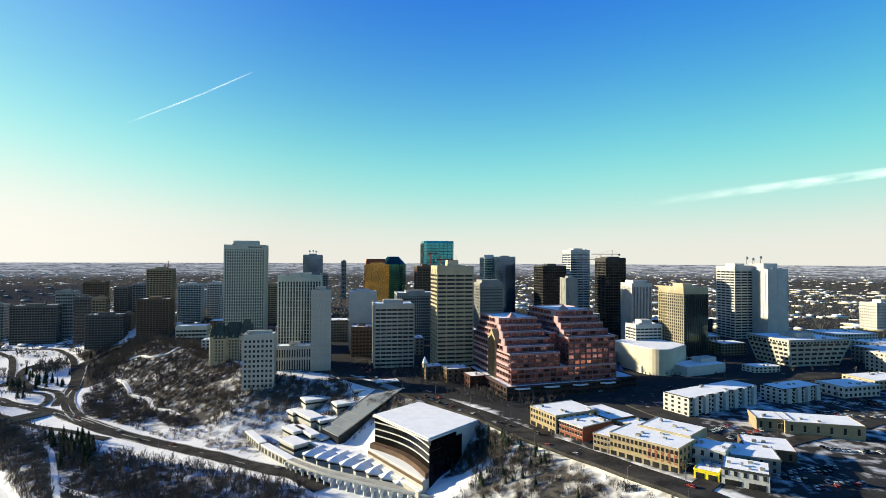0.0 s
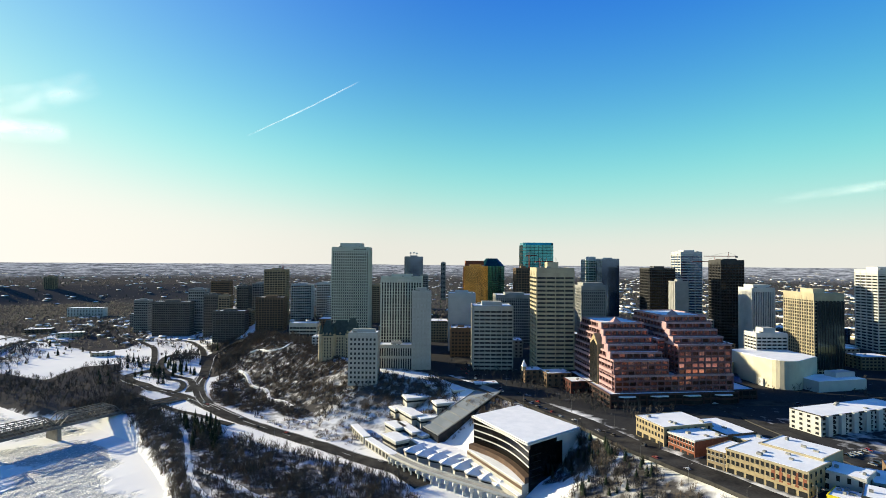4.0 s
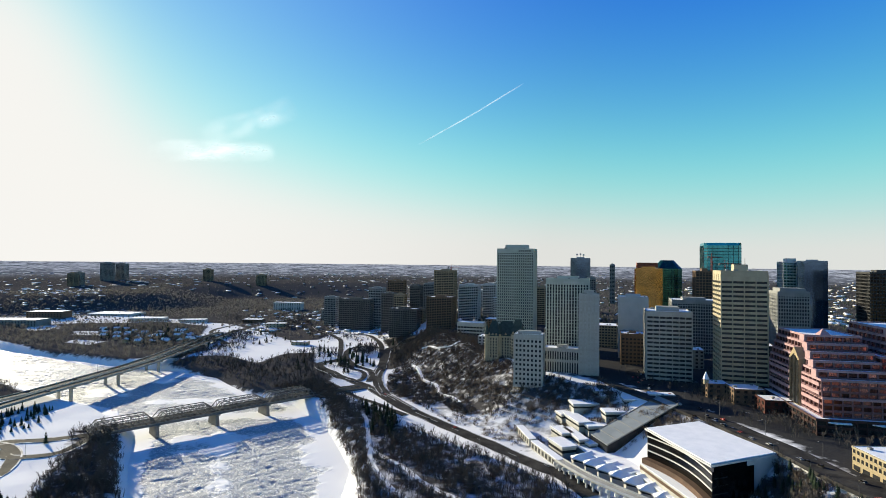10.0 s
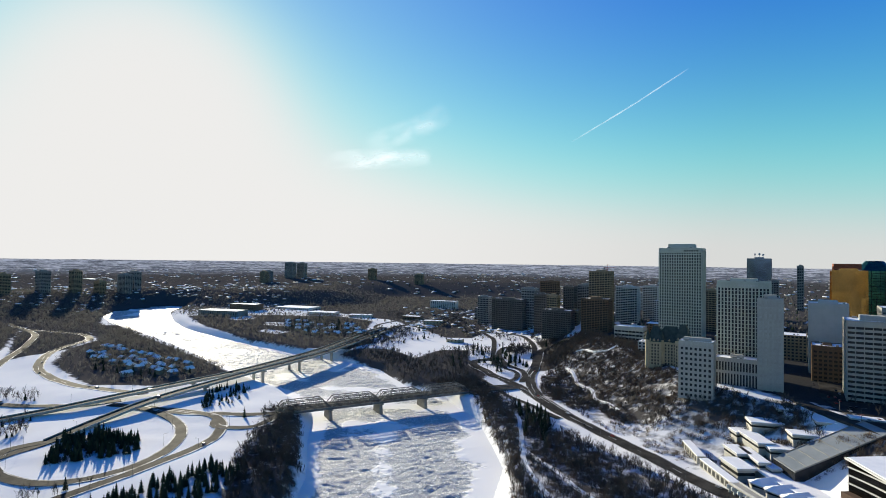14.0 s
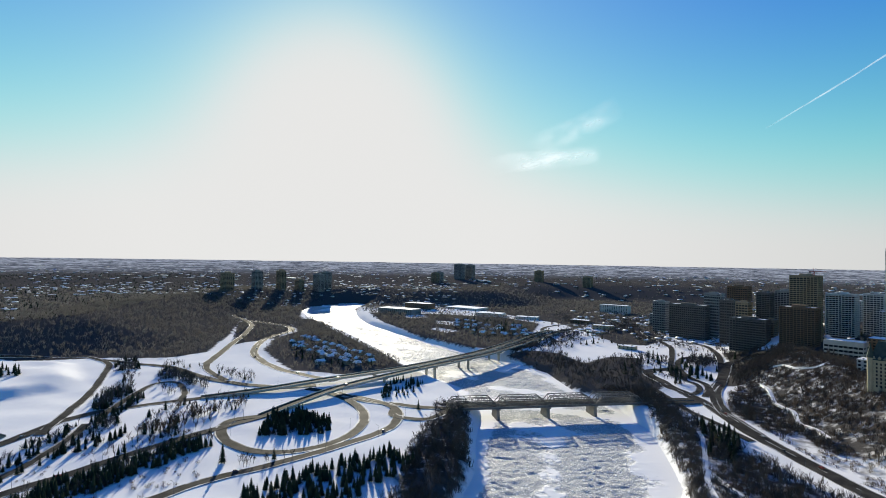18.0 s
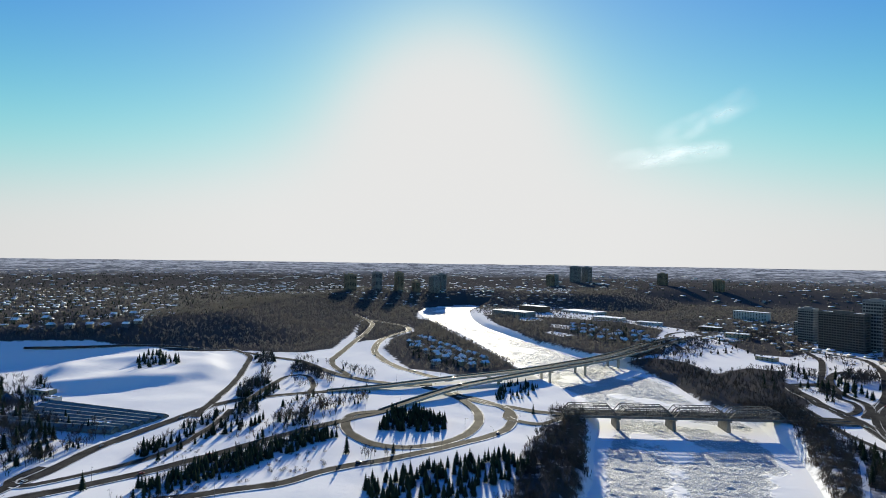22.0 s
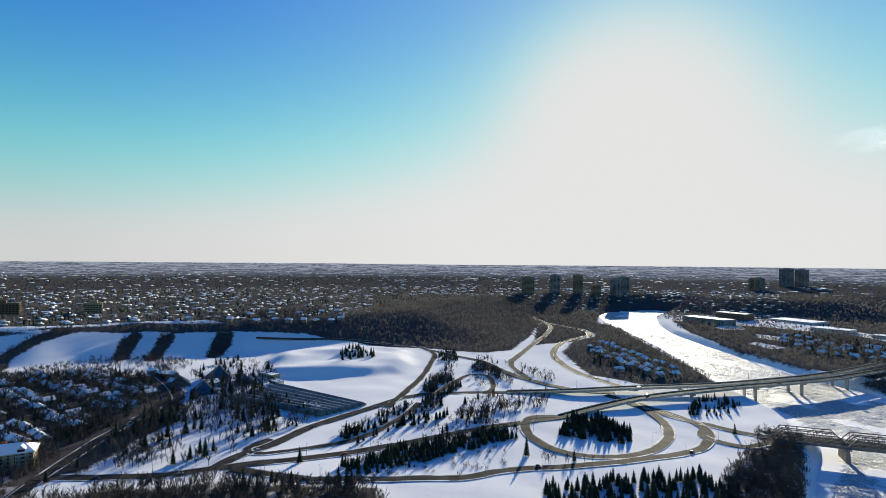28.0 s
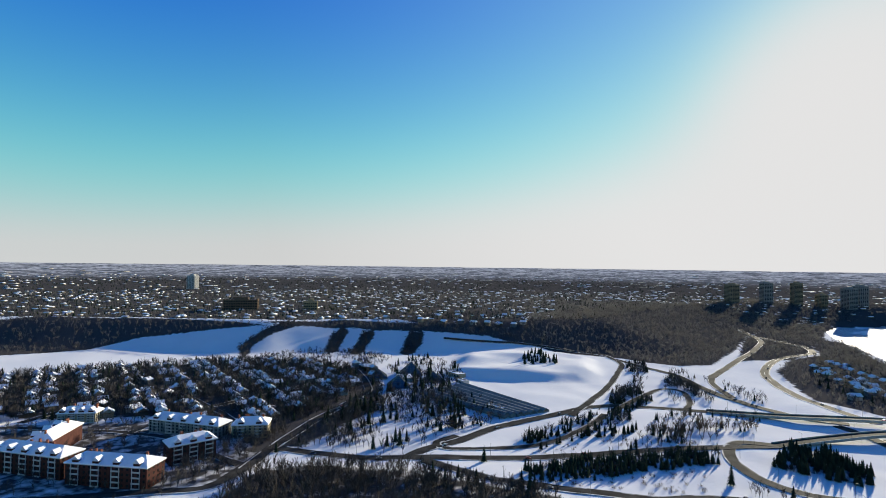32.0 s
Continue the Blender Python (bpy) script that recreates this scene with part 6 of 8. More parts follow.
HOUSES = [house(11, 9, 4.6, 3.2, SIDING[0], True, 1), house(9, 10, 5.6, 3.6, SIDING[1], False, 2), house(12, 8, 3.4, 2.6, SIDING[2], True, 3), house(10, 9, 5.8, 3.0, SIDING[3], False, 4), house(13, 10, 4.2, 3.0, SIDING[0], False, 5)]
SITES = []


def free_site(x, y, gap):
    return all((x - a) ** 2 + (y - b) ** 2 > gap * gap for a, b in SITES)


def settle(poly, turn, row, lot, seed, most, jitter=1.5, models=HOUSES):
    """Houses in rows along the streets of a quarter."""
    rnd = random.Random(seed)
    c, s = math.cos(turn), math.sin(turn)
    xs, ys = [p[0] for p in poly], [p[1] for p in poly]
    cx, cy = sum(xs) / len(xs), sum(ys) / len(ys)
    made = 0
    for i in range(-30, 31):
        for j in range(-40, 41):
            u, v = j * lot + rnd.uniform(-jitter, jitter), i * row + (row * 0.18 if i % 2 else -row * 0.18) + rnd.uniform(-jitter, jitter)
            x, y = cx + u * c - v * s, cy + u * s + v * c
            if made >= most or rnd.random() < 0.12 or signed(poly, np.array([x]), np.array([y]))[0] < 2:
                continue
            if not off_road(np.array([x]), np.array([y]), 7)[0] or not free_site(x, y, 11):
                continue
            m = pose(x, y, ground(x, y), 0, 0, math.degrees(turn) + (0 if i % 2 else 180) + rnd.uniform(-3, 3) + (90 if rnd.random() < 0.3 else 0))
            near = math.hypot(x, y) < 610 or models is FAR_HOUSES
            copy_thing((models if near else FAR_HOUSES)[rnd.randrange(len(models if near else FAR_HOUSES))], m)
            SITES.append((x, y))
            made += 1


for i, h0 in enumerate(HOUSES):
    x, y = ((-402, -500), (-420, -520), (-440, -475), (-395, -540), (-460, -520))[i]
    h0.matrix_basis = pose(x, y, ground(x, y), 0, 0, 10 * i)
    SITES.append((x, y))
FAR_HOUSES = [house(12, 9, 4.6, 3.0, SIDING[0], False, 6, True), house(10, 10, 5.4, 3.4, SIDING[1], False, 7, True), house(11, 9, 4.2, 3.0, SIDING[3], True, 8, True), house(9, 9, 5.2, 3.2, SIDING[2], False, 9, True)]
for h0, (x, y) in zip(FAR_HOUSES, ((-870, 260), (-900, 262), (-470, -640), (-500, -600))):
    h0.matrix_basis = pose(x, y, ground(x, y), 0, 0, 12)
    SITES.append((x, y))
settle(SUBURB, radians(57), 23, 14, 3, 330, 2.5)
settle([(-552, -399), (-722, -434), (-762, -427), (-640, -340), (-540, -345)], radians(57), 22, 16, 8, 24, 3)
ROSSDALE = [(-760, 215), (-860, 200), (-980, 215), (-1060, 260), (-960, 300), (-820, 310), (-730, 290)]
settle(ROSSDALE, radians(12), 27, 22, 4, 34, 6, models=FAR_HOUSES)
FLATS_HOMES = [(-860, 620), (-960, 600), (-1100, 620), (-1220, 700), (-1150, 800), (-1000, 760), (-880, 690)]
settle(FLATS_HOMES, radians(40), 34, 26, 5, 36, 9, models=FAR_HOUSES)


# ------------------------------------------------------------- brick apartment houses near the bank


def apartment_house(x, y, w, d, h, turn, label, wall=DARK_BRICK, dormers=3):
    b = thing("apartment_house", pose(x, y, ground(x, y), 0, 0, turn), label, "apartment house", "brick apartment houses")
    part("wall", Form().box(0, 0, -1, w, d, h + 1), wall, b)
    part("eaves_board", Form().box(0, 0, h - 0.5, w + 1.4, d + 1.4, 0.6), WHITE_WALL, b)
    part("roof", Form().gable(0, 0, h + 0.1, w, d, 5.0, 0.9, 0, 0.5, hip=d * 0.45), ROOF_SNOW, b, "snow-laden hipped roof")
    for i in range(dormers):
        u = -w / 2 + (i + 0.5) * w / dormers
        part("dormer", Form().box(u, -d / 2 + 1.6, h, 4.6, 3.6, 2.6), DARK_BRICK, b)
        part("dormer_roof", Form().gable(u, -d / 2 + 2.4, h + 2.6, 5.2, 4.6, 2.6, 0.4, math.pi / 2, 0.3), ROOF_SNOW, b)
        part("balcony_frame", Form().box(u - 2.9, -d / 2 - 0.8, 0, 0.4, 0.4, h - 0.6).box(u + 2.9, -d / 2 - 0.8, 0, 0.4, 0.4, h - 0.6), WHITE_WALL, b)
        for r in range(4):
            part("balcony", Form().box(u, -d / 2 - 0.5, r * h / 4 + 0.2, 6.2, 1.8, 0.3).box(u, -d / 2 - 1.3, r * h / 4 + 0.5, 6.2, 0.12, 0.8), WHITE_WALL, b)
    n = int(w / 4)
    for r in range(4):
        for i in range(n):
            part("window", Form().box(-w / 2 + (i + 0.5) * w / n, -d / 2, 1.2 + r * h / 4, 1.6, 0.3, 1.7), DARK_GLASS, b)
        for i in range(int(d / 4)):
            for s in (-1, 1):
                part("window", Form().box(s * w / 2, -d / 2 + (i + 0.5) * d / int(d / 4), 1.2 + r * h / 4, 0.3, 1.5, 1.7), DARK_GLASS, b)
    rnd = random.Random(int(x + y))
    for _ in range(4):
        part("chimney", Form().box(rnd.uniform(-0.42, 0.42) * w, rnd.uniform(0, 0.2) * d, h + 2.5, 1.6, 1.1, 4.2), RED_BRICK, b)
    return b


apartment_house(-272, -355, 62, 19, 15, 104, "red brick apartment house with snowy hipped roof", dormers=4)
apartment_house(-262, -425, 66, 19, 15, 98, "long red brick apartment house with white balconies", dormers=5)
apartment_house(-300, -462, 46, 18, 14, 30, "brick apartment house wing with snowy roof", dormers=3)
apartment_house(-326, -343, 34, 19, 14, 152, "red brick corner apartment house", dormers=3)
apartment_house(-372, -392, 74, 18, 11, 96, "grey clad apartment house with a long snowy roof", GREY_PANEL, 5)
apartment_house(-388, -336, 30, 18, 11, 120, "cream clad apartment house", CREAM, 2)
apartment_house(-360, -520, 34, 16, 9, 120, "pale yellow townhouse row", CREAM, 4)
apartment_house(-318, -590, 34, 18, 10, 60, "cream flat block with snowy roof", CREAM, 2)


# ------------------------------------------------------------- glass pyramids and greenhouses
PYRAMID_GLASS = mat("pyramid_glass", (0.12, 0.19, 0.23), (0.07, 0.12, 0.15), 0.1, 0.15, 0.5, fine=0.5)


def glass_pyramid(x, y, size, tall, turn):
    b = thing("glass_pyramid", pose(x, y, ground(x, y) - 0.5, 0, 0, turn), "blue-grey glass pyramid conservatory", "conservatory", "glass pyramids")
    a = size / 2
    corners = [Vector((-a, -a, 2)), Vector((a, -a, 2)), Vector((a, a, 2)), Vector((-a, a, 2))]
    top = Vector((0, 0, tall))
    part("base", Form().box(0, 0, 0, size + 1.5, size + 1.5, 2), CONCRETE, b)
    for i in range(4):
        p, q = corners[i], corners[(i + 1) % 4]
        part("glass_face", Form().add([p, q, top], [(0, 1, 2)]), PYRAMID_GLASS, b)
        part("hip_bar", Form().beam(p, top, 0.5, 0.5), STEEL, b)
        bars = Form()
        for k in range(1, 7):
            bars.beam(p.lerp(top, k / 7), q.lerp(top, k / 7), 0.2, 0.2)
            e = p.lerp(q, k / 7)
            bars.beam(e, e + (top - (p + q) / 2) * (min(k, 7 - k) / 3.5 * 0.98), 0.2, 0.2)
        part("glazing_grid", bars, STEEL, b)


for x, y, s, h in ((-652, -352, 23, 12), (-617, -304, 27, 16), (-694, -322, 28, 17), (-668, -277, 23, 12)):
    glass_pyramid(x, y, s, h, 30)

GREEN_ROOF = mat("greenhouse_glass", (0.16, 0.19, 0.18), (0.09, 0.11, 0.105), 0.1, 0.5, 0.0, fine=0.6)
for i in range(7):
    p0, p1 = Vector((-655 + i * 11, -232 - i * 4.5)), Vector((-572 + i * 6, -108 - i * 5.5))
    c, d = (p0 + p1) / 2, p1 - p0
    b = thing("greenhouse", pose(c.x, c.y, ground(c.x, c.y) - 0.5, 0, 0, math.degrees(math.atan2(d.y, d.x))), "long grey-green glasshouse with a low ridge", "greenhouse", "row of greenhouses")
    part("wall", Form().box(0, 0, 0, d.length, 9, 3), GREEN_ROOF, b)
    part("roof", Form().gable(0, 0, 3, d.length, 9, 2.2, 0.1, 0, 0.15), GREEN_ROOF, b)
    part("ridge_bar", Form().box(0, 0, 5.2, d.length, 0.7, 0.4), PALE_CONCRETE, b)
    part("gutter", Form().box(0, 4.6, 2.9, d.length, 0.5, 0.3), ROOF_SNOW, b)


# ------------------------------------------------------------- works and halls on the river flats
for x, y, w, d, h, turn, wall, lab in [
        (-1450, 640, 120, 50, 14, 30, GREY_PANEL, "old power station hall with a snowy roof"), (-1560, 760, 90, 40, 18, 30, BROWN, "brick power station block"), (-1300, 860, 80, 40, 8, 35, WHITE_PANEL, "long low depot with snow on top"),
        (-1180, 900, 60, 30, 7, 40, WHITE_PANEL, "low depot with snowy roof"), (-1230, 1280, 90, 26, 24, 20, WHITE_PANEL, "pale five-storey office block on the flats"), (-1060, 980, 50, 26, 8, 30, BROWN, "low brick works building"),
        (-1500, 900, 120, 70, 6, 25, WHITE_PANEL, "broad flat white-roofed yard building"), (-930, 930, 46, 22, 9, 35, CREAM, "low cream school building"), (-700, 760, 30, 16, 6, 20, CREAM, "small cream park pavilion with snowy roof")]:
    street_building(x, y, w, d, h, turn, lab, wall, max(1, round(h / 4)), max(4, int(w / 7)), (-1,), name="works_building", category="building")

# houses along the rim of the wooded valley side
for i, (x, y) in enumerate([(-994, -520), (-993, -441), (-1002, -395), (-1014, -363), (-1019, -338), (-1028, -312), (-1036, -290), (-1046, -263), (-1070, -250), (-1099, -400), (-1120, -350), (-1150, -310), (-1165, -280), (-1060, -430)]):
    copy_thing(FAR_HOUSES[i % 4], pose(x, y, ground(x, y), 0, 0, 62 + 17 * (i % 3)))
    SITES.append((x, y))

# service buildings among the pyramids and greenhouses
for x, y, w, d, h, turn, wall, lab in [(-655, -314, 26, 20, 5, 30, PALE_CONCRETE, "low concrete foyer between the glass pyramids"), (-702, -258, 30, 12, 5, 56, CREAM, "low cream service shed by the greenhouses"),
                                       (-560, -160, 24, 12, 4, 60, GREY_PANEL, "grey potting shed beside the greenhouses"), (-668, -236, 16, 10, 4, 56, WHITE_PANEL, "small white store behind the greenhouses")]:
    street_building(x, y, w, d, h, turn, lab, wall, 1, 5, (-1,), name="service_building", category="building")
# ------------------------------------------------------------- trees
def bare_template(seed, tall=8.0, limbs=9, twigs=10):
    """A leafless tree: a tapered trunk, limbs and many fine twigs."""
    rnd = random.Random(seed)
    f = Form()
    f.cone((0, 0, -0.6), (0, 0, tall * 0.55), 0.16, 0.07, 4, False)
    for i in range(limbs):
        z = tall * rnd.uniform(0.15, 0.55)
        a, tilt = rnd.uniform(0, 6.28), rnd.uniform(0.25, 0.8)
        ln = tall * rnd.uniform(0.35, 0.55)
        p = Vector((0, 0, z))
        q = p + Vector((math.cos(a) * math.sin(tilt), math.sin(a) * math.sin(tilt), math.cos(tilt))) * ln
        f.cone(p, q, 0.08, 0.04, 3, False)
        for j in range(twigs):
            k = rnd.uniform(0.3, 1.0)
            s = p.lerp(q, k)
            a2 = a + rnd.uniform(-1.3, 1.3)
            t2 = rnd.uniform(0.1, 1.1)
            e = s + Vector((math.cos(a2) * math.sin(t2), math.sin(a2) * math.sin(t2), math.cos(t2))) * tall * rnd.uniform(0.14, 0.28)
            side = (e - s).orthogonal().normalized() * 0.062
            f.add([s + side, s - side, e], [(0, 1, 2)])
    return triangles(f)


def brush_template(seed, tall=4.5, stems=25):
    """A thicket: many thin upright stems that lean apart."""
    rnd = random.Random(seed)
    f = Form()
    for i in range(stems):
        x, y = rnd.gauss(0, 1.1), rnd.gauss(0, 1.1)
        h = tall * rnd.uniform(0.45, 1.0)
        q = Vector((x * 1.5 + rnd.gauss(0, 0.5), y * 1.5 + rnd.gauss(0, 0.5), h))
        a = rnd.uniform(0, 3.14)
        side = Vector((math.cos(a), math.sin(a), 0)) * 0.11
        p = Vector((x, y, -0.5))
        m = p.lerp(q, 0.55)
        f.add([p + side, p - side, q], [(0, 1, 2)])
        for _ in range(2):
            e = m + Vector((rnd.gauss(0, 0.6), rnd.gauss(0, 0.6), h * 0.35))
            f.add([m + side * 0.7, m - side * 0.7, e], [(0, 1, 2)])
    return triangles(f)


def scatter(poly, n, seed, gap=2.0, size=(0.7, 1.3), stretch=(0.85, 1.2), clear=True, clump=0.0):
    """Random places inside an outline, clear of the roads, in clumps where clump is over 0."""
    rng = np.random.default_rng(seed)
    xs, ys = [p[0] for p in poly], [p[1] for p in poly]
    x, y = rng.uniform(min(xs), max(xs), n * 6), rng.uniform(min(ys), max(ys), n * 6)
    ok = signed(poly, x, y) > 0
    ok &= signed(RIVER, x, y) < -3
    for field in CLEARINGS:
        ok &= signed(field, x, y) < 0
    if clump:
        ok &= np.sin(x * 0.07 + 2 * np.sin(y * 0.045 + seed)) * np.sin(y * 0.08 + 1.7 * np.sin(x * 0.05)) > clump - 1
    x, y = x[ok][:n], y[ok][:n]
    if clear:
        k = off_road(x, y, gap)
        x, y = x[k], y[k]
    m = len(x)
    return np.stack([x, y, ground(x, y), rng.uniform(*size, m), rng.uniform(*stretch, m), rng.uniform(0, 6.28, m)], axis=1)


BRUSH = [brush_template(s) for s in range(5)]
BARE = [bare_template(s) for s in range(6)]


def plain_template(seed, tall=8.0):
    """A leafless tree for the far woods: trunk, eight limbs and broad sprays of twigs."""
    rnd = random.Random(seed)
    f = Form().cone((0, 0, -0.6), (0, 0, tall * 0.5), 0.18, 0.1, 3, False)
    for i in range(8):
        p = Vector((0, 0, tall * rnd.uniform(0.15, 0.5)))
        a, tilt = 0.785 * i + rnd.uniform(-0.3, 0.3), rnd.uniform(0.2, 0.85)
        q = p + Vector((math.cos(a) * math.sin(tilt), math.sin(a) * math.sin(tilt), math.cos(tilt))) * tall * rnd.uniform(0.38, 0.55)
        w = Vector((-math.sin(a), math.cos(a), 0)) * 0.11
        f.add([p + w, p - w, q], [(0, 1, 2)])
        for j in range(5):
            s = p.lerp(q, rnd.uniform(0.3, 0.95))
            a2, t2 = a + rnd.uniform(-1.3, 1.3), rnd.uniform(0.1, 1.1)
            e = s + Vector((math.cos(a2) * math.sin(t2), math.sin(a2) * math.sin(t2), math.cos(t2))) * tall * rnd.uniform(0.16, 0.28)
            side = (e - s).orthogonal().normalized() * 0.13
            f.add([s + side, s - side, e], [(0, 1, 2)])
    return triangles(f)


PLAIN = [plain_template(70 + s) for s in range(6)]


def thicket(name, poly, n, seed, material, label, kinds=BRUSH, **kw):
    pl = scatter(poly, n, seed, **kw)
    if len(pl):
        bulk(name, [spots(k, pl[i::len(kinds)]) for i, k in enumerate(kinds) if len(pl[i::len(kinds)])], material, label, "shrubs" if kinds is BRUSH else "woods")


thicket("brush", HILL, 3600, 1, TWIG_PALE, "brown leafless brush on the steep hillside", clump=0.3, size=(0.5, 1.05))
thicket("brush", HILL, 560, 101, BARK, "dark leafless bushes on the steep hillside", clump=0.75, size=(0.7, 1.5))
thicket("bare_woods", CREST, 500, 102, TWIG_MID, "leafless trees along the crest of the bank", BARE, size=(0.8, 1.3))
thicket("brush", FOOT, 420, 64, TWIG_PALE, "scattered brush at the foot of the hill", clump=0.6, size=(0.5, 1.0))
thicket("bare_woods", HILL, 620, 2, TWIG_MID, "leafless trees on the hillside", BARE, clump=0.6)
thicket("brush", ROADSIDE, 1300, 3, TWIG_PALE, "leafless thicket between road and river", clump=0.4)
thicket("bare_woods", ROADSIDE, 1500, 4, TWIG_MID, "leafless riverside woods", BARE, clump=0.3)
thicket("brush", POINT, 500, 5, TWIG_MID, "dense leafless brush on the south bank")
thicket("bare_woods", POINT, 450, 6, TWIG_MID, "leafless trees on the south bank", BARE)
thicket("bare_woods", NORTH_SHORE, 700, 7, TWIG_MID, "leafless woods on the north shore", BARE)
thicket("bare_woods", FLATS, 1900, 8, HAZED_TWIGS, "leafless woods along the river flats", PLAIN, size=(0.8, 1.5))
thicket("bare_woods", SOUTH_POINT, 1100, 9, HAZED_TWIGS, "leafless woods along the south shore", PLAIN)
thicket("bare_woods", FOREST, 6500, 10, HAZED_TWIGS, "dense dark leafless forest on the valley side", PLAIN, size=(0.8, 1.25))
thicket("bare_woods", SLOPE_TOP, 350, 11, HAZED_TWIGS, "leafless woods along the top of the ski slope", PLAIN)
thicket("bare_woods", SLOPE_EAST, 1200, 12, HAZED_TWIGS, "leafless woods on the valley side", PLAIN, size=(0.8, 1.3))
thicket("bare_woods", FRONT, 2000, 13, TWIG_MID, "leafless poplars along the near bank", BARE, size=(0.9, 1.5))
thicket("bare_woods", FAR_BANK, 600, 14, HAZED_TWIGS, "leafless woods on the far bank", PLAIN, size=(0.9, 1.5))


# ------------------------------------------------------------- spruces
def spruce(seed, tall):
    """A spruce: a tapered trunk and drooping ragged whorls of branches."""
    rnd = random.Random(seed)
    tr = Form().cone((0, 0, -0.5), (0, 0, tall * 0.9), 0.022 * tall, 0.01, 5, False)
    cr = Form()
    n = 9
    for i in range(n):
        k = i / (n - 1)
        z = tall * (0.08 + 0.86 * k)
        r = tall * (0.27 * (1 - k) ** 0.8 + 0.012)
        m = 9
        top = (0, 0, z + tall * 0.14 * (1 - 0.4 * k))
        ring = []
        for j in range(2 * m):
            a = 3.1416 * j / m + i
            q = r * (rnd.uniform(0.85, 1.15) if j % 2 else rnd.uniform(0.45, 0.6))
            ring.append((q * math.cos(a), q * math.sin(a), z - (0.25 * r if j % 2 else 0) + rnd.uniform(-0.1, 0.1)))
        cr.add([top] + ring, [(0, 1 + j, 1 + (j + 1) % (2 * m)) for j in range(2 * m)])
    return tr, cr


SPRUCES = []
for s in range(4):
    tr, cr = spruce(40 + s, 10.0)
    SPRUCES.append((tr.mesh("trunk", TRUNK), cr.mesh("crown", NEEDLES), triangles(cr)))


def spruce_grove(poly, n, seed, size=(0.75, 1.25), single_trees=True, label="dark green spruce standing in snow", clump=0.0):
    pl = scatter(poly, n, seed, gap=1.5, size=size, stretch=(0.85, 1.2), clump=clump)
    if not single_trees:
        bulk("spruce_trees", [spots(SPRUCES[i][2], pl[i::4]) for i in range(4) if len(pl[i::4])], NEEDLES, "scattered dark green spruces", "conifers")
        return
    for i, (x, y, z, k, st, a) in enumerate(pl):
        tr, cr, _ = SPRUCES[i % 4]
        b = thing("spruce_tree", pose(x, y, z, 0, 0, math.degrees(a)) @ Matrix.Diagonal((k, k, k * st, 1)), label, "spruce tree", "spruces by the interchange")
        part("trunk", tr, None, b)
        part("crown", cr, None, b)


spruce_grove([(-494, 83), (-548, 108), (-545, 135), (-493, 155), (-470, 138), (-484, 99)], 60, 21, (0.7, 1.15))
spruce_grove([(-494, 83), (-548, 108), (-545, 135), (-493, 155), (-470, 138), (-484, 99)], 130, 36, (0.6, 1.1), False)
spruce_grove([(-482, -116), (-527, -70), (-549, -18), (-538, -12), (-503, -60), (-457, -92)], 90, 22, (0.55, 1.0), False)
spruce_grove([(-403, -94), (-443, -57), (-499, 38), (-480, 46), (-419, -32), (-389, -74)], 240, 23, (0.55, 1.0), False)
spruce_grove([(-378, 55), (-393, 111), (-400, 175), (-368, 178), (-335, 120), (-345, 50)], 190, 24, (0.7, 1.15), False)
spruce_grove([(-560, 228), (-600, 240), (-650, 290), (-621, 310), (-560, 262)], 60, 25, (0.5, 0.9), False)
spruce_grove([(-656, -43), (-660, -9), (-600, -30), (-580, -48)], 80, 26, (0.5, 0.9), False)
spruce_grove([(-350, 480), (-312, 474), (-272, 438), (-262, 402), (-291, 404), (-330, 445)], 45, 27, (0.9, 1.4), False)
spruce_grove([(-772, -180), (-812, -136), (-850, -146), (-892, -186), (-830, -196)], 40, 28, (0.9, 1.3), False)
spruce_grove([(-610, -308), (-641, -287), (-560, -200), (-486, -165), (-432, -215), (-388, -245), (-496, -343)], 50, 29, (0.9, 1.7), False, clump=0.7)
spruce_grove(SUBURB, 420, 30, (0.7, 1.4), False)
spruce_grove(FLATS_HOMES, 60, 31, (0.8, 1.5), False)
spruce_grove(ROSSDALE, 40, 32, (0.7, 1.2), False)
spruce_grove([(-540, 560), (-470, 590), (-450, 650), (-500, 720), (-640, 780), (-700, 720), (-640, 660)], 34, 33, (0.9, 1.5), False, clump=1.35)
spruce_grove([(-420, -170), (-350, -150), (-380, -60), (-420, -90)], 14, 34, (0.8, 1.4), False)
spruce_grove([(70, 330), (40, 372), (20, 395), (5, 360), (45, 310)], 40, 35, (0.4, 0.8), False)
spruce_grove(EAST_BANK, 130, 37, (0.35, 0.8), False, clump=0.5)
spruce_grove([(30, 400), (58, 372), (78, 340), (60, 320), (34, 352)], 34, 38, (0.6, 1.1), False)
spruce_grove([(-515, 631), (-485, 640), (-490, 672), (-525, 706), (-566, 738), (-560, 700), (-530, 660)], 26, 39, (0.9, 1.6), False)

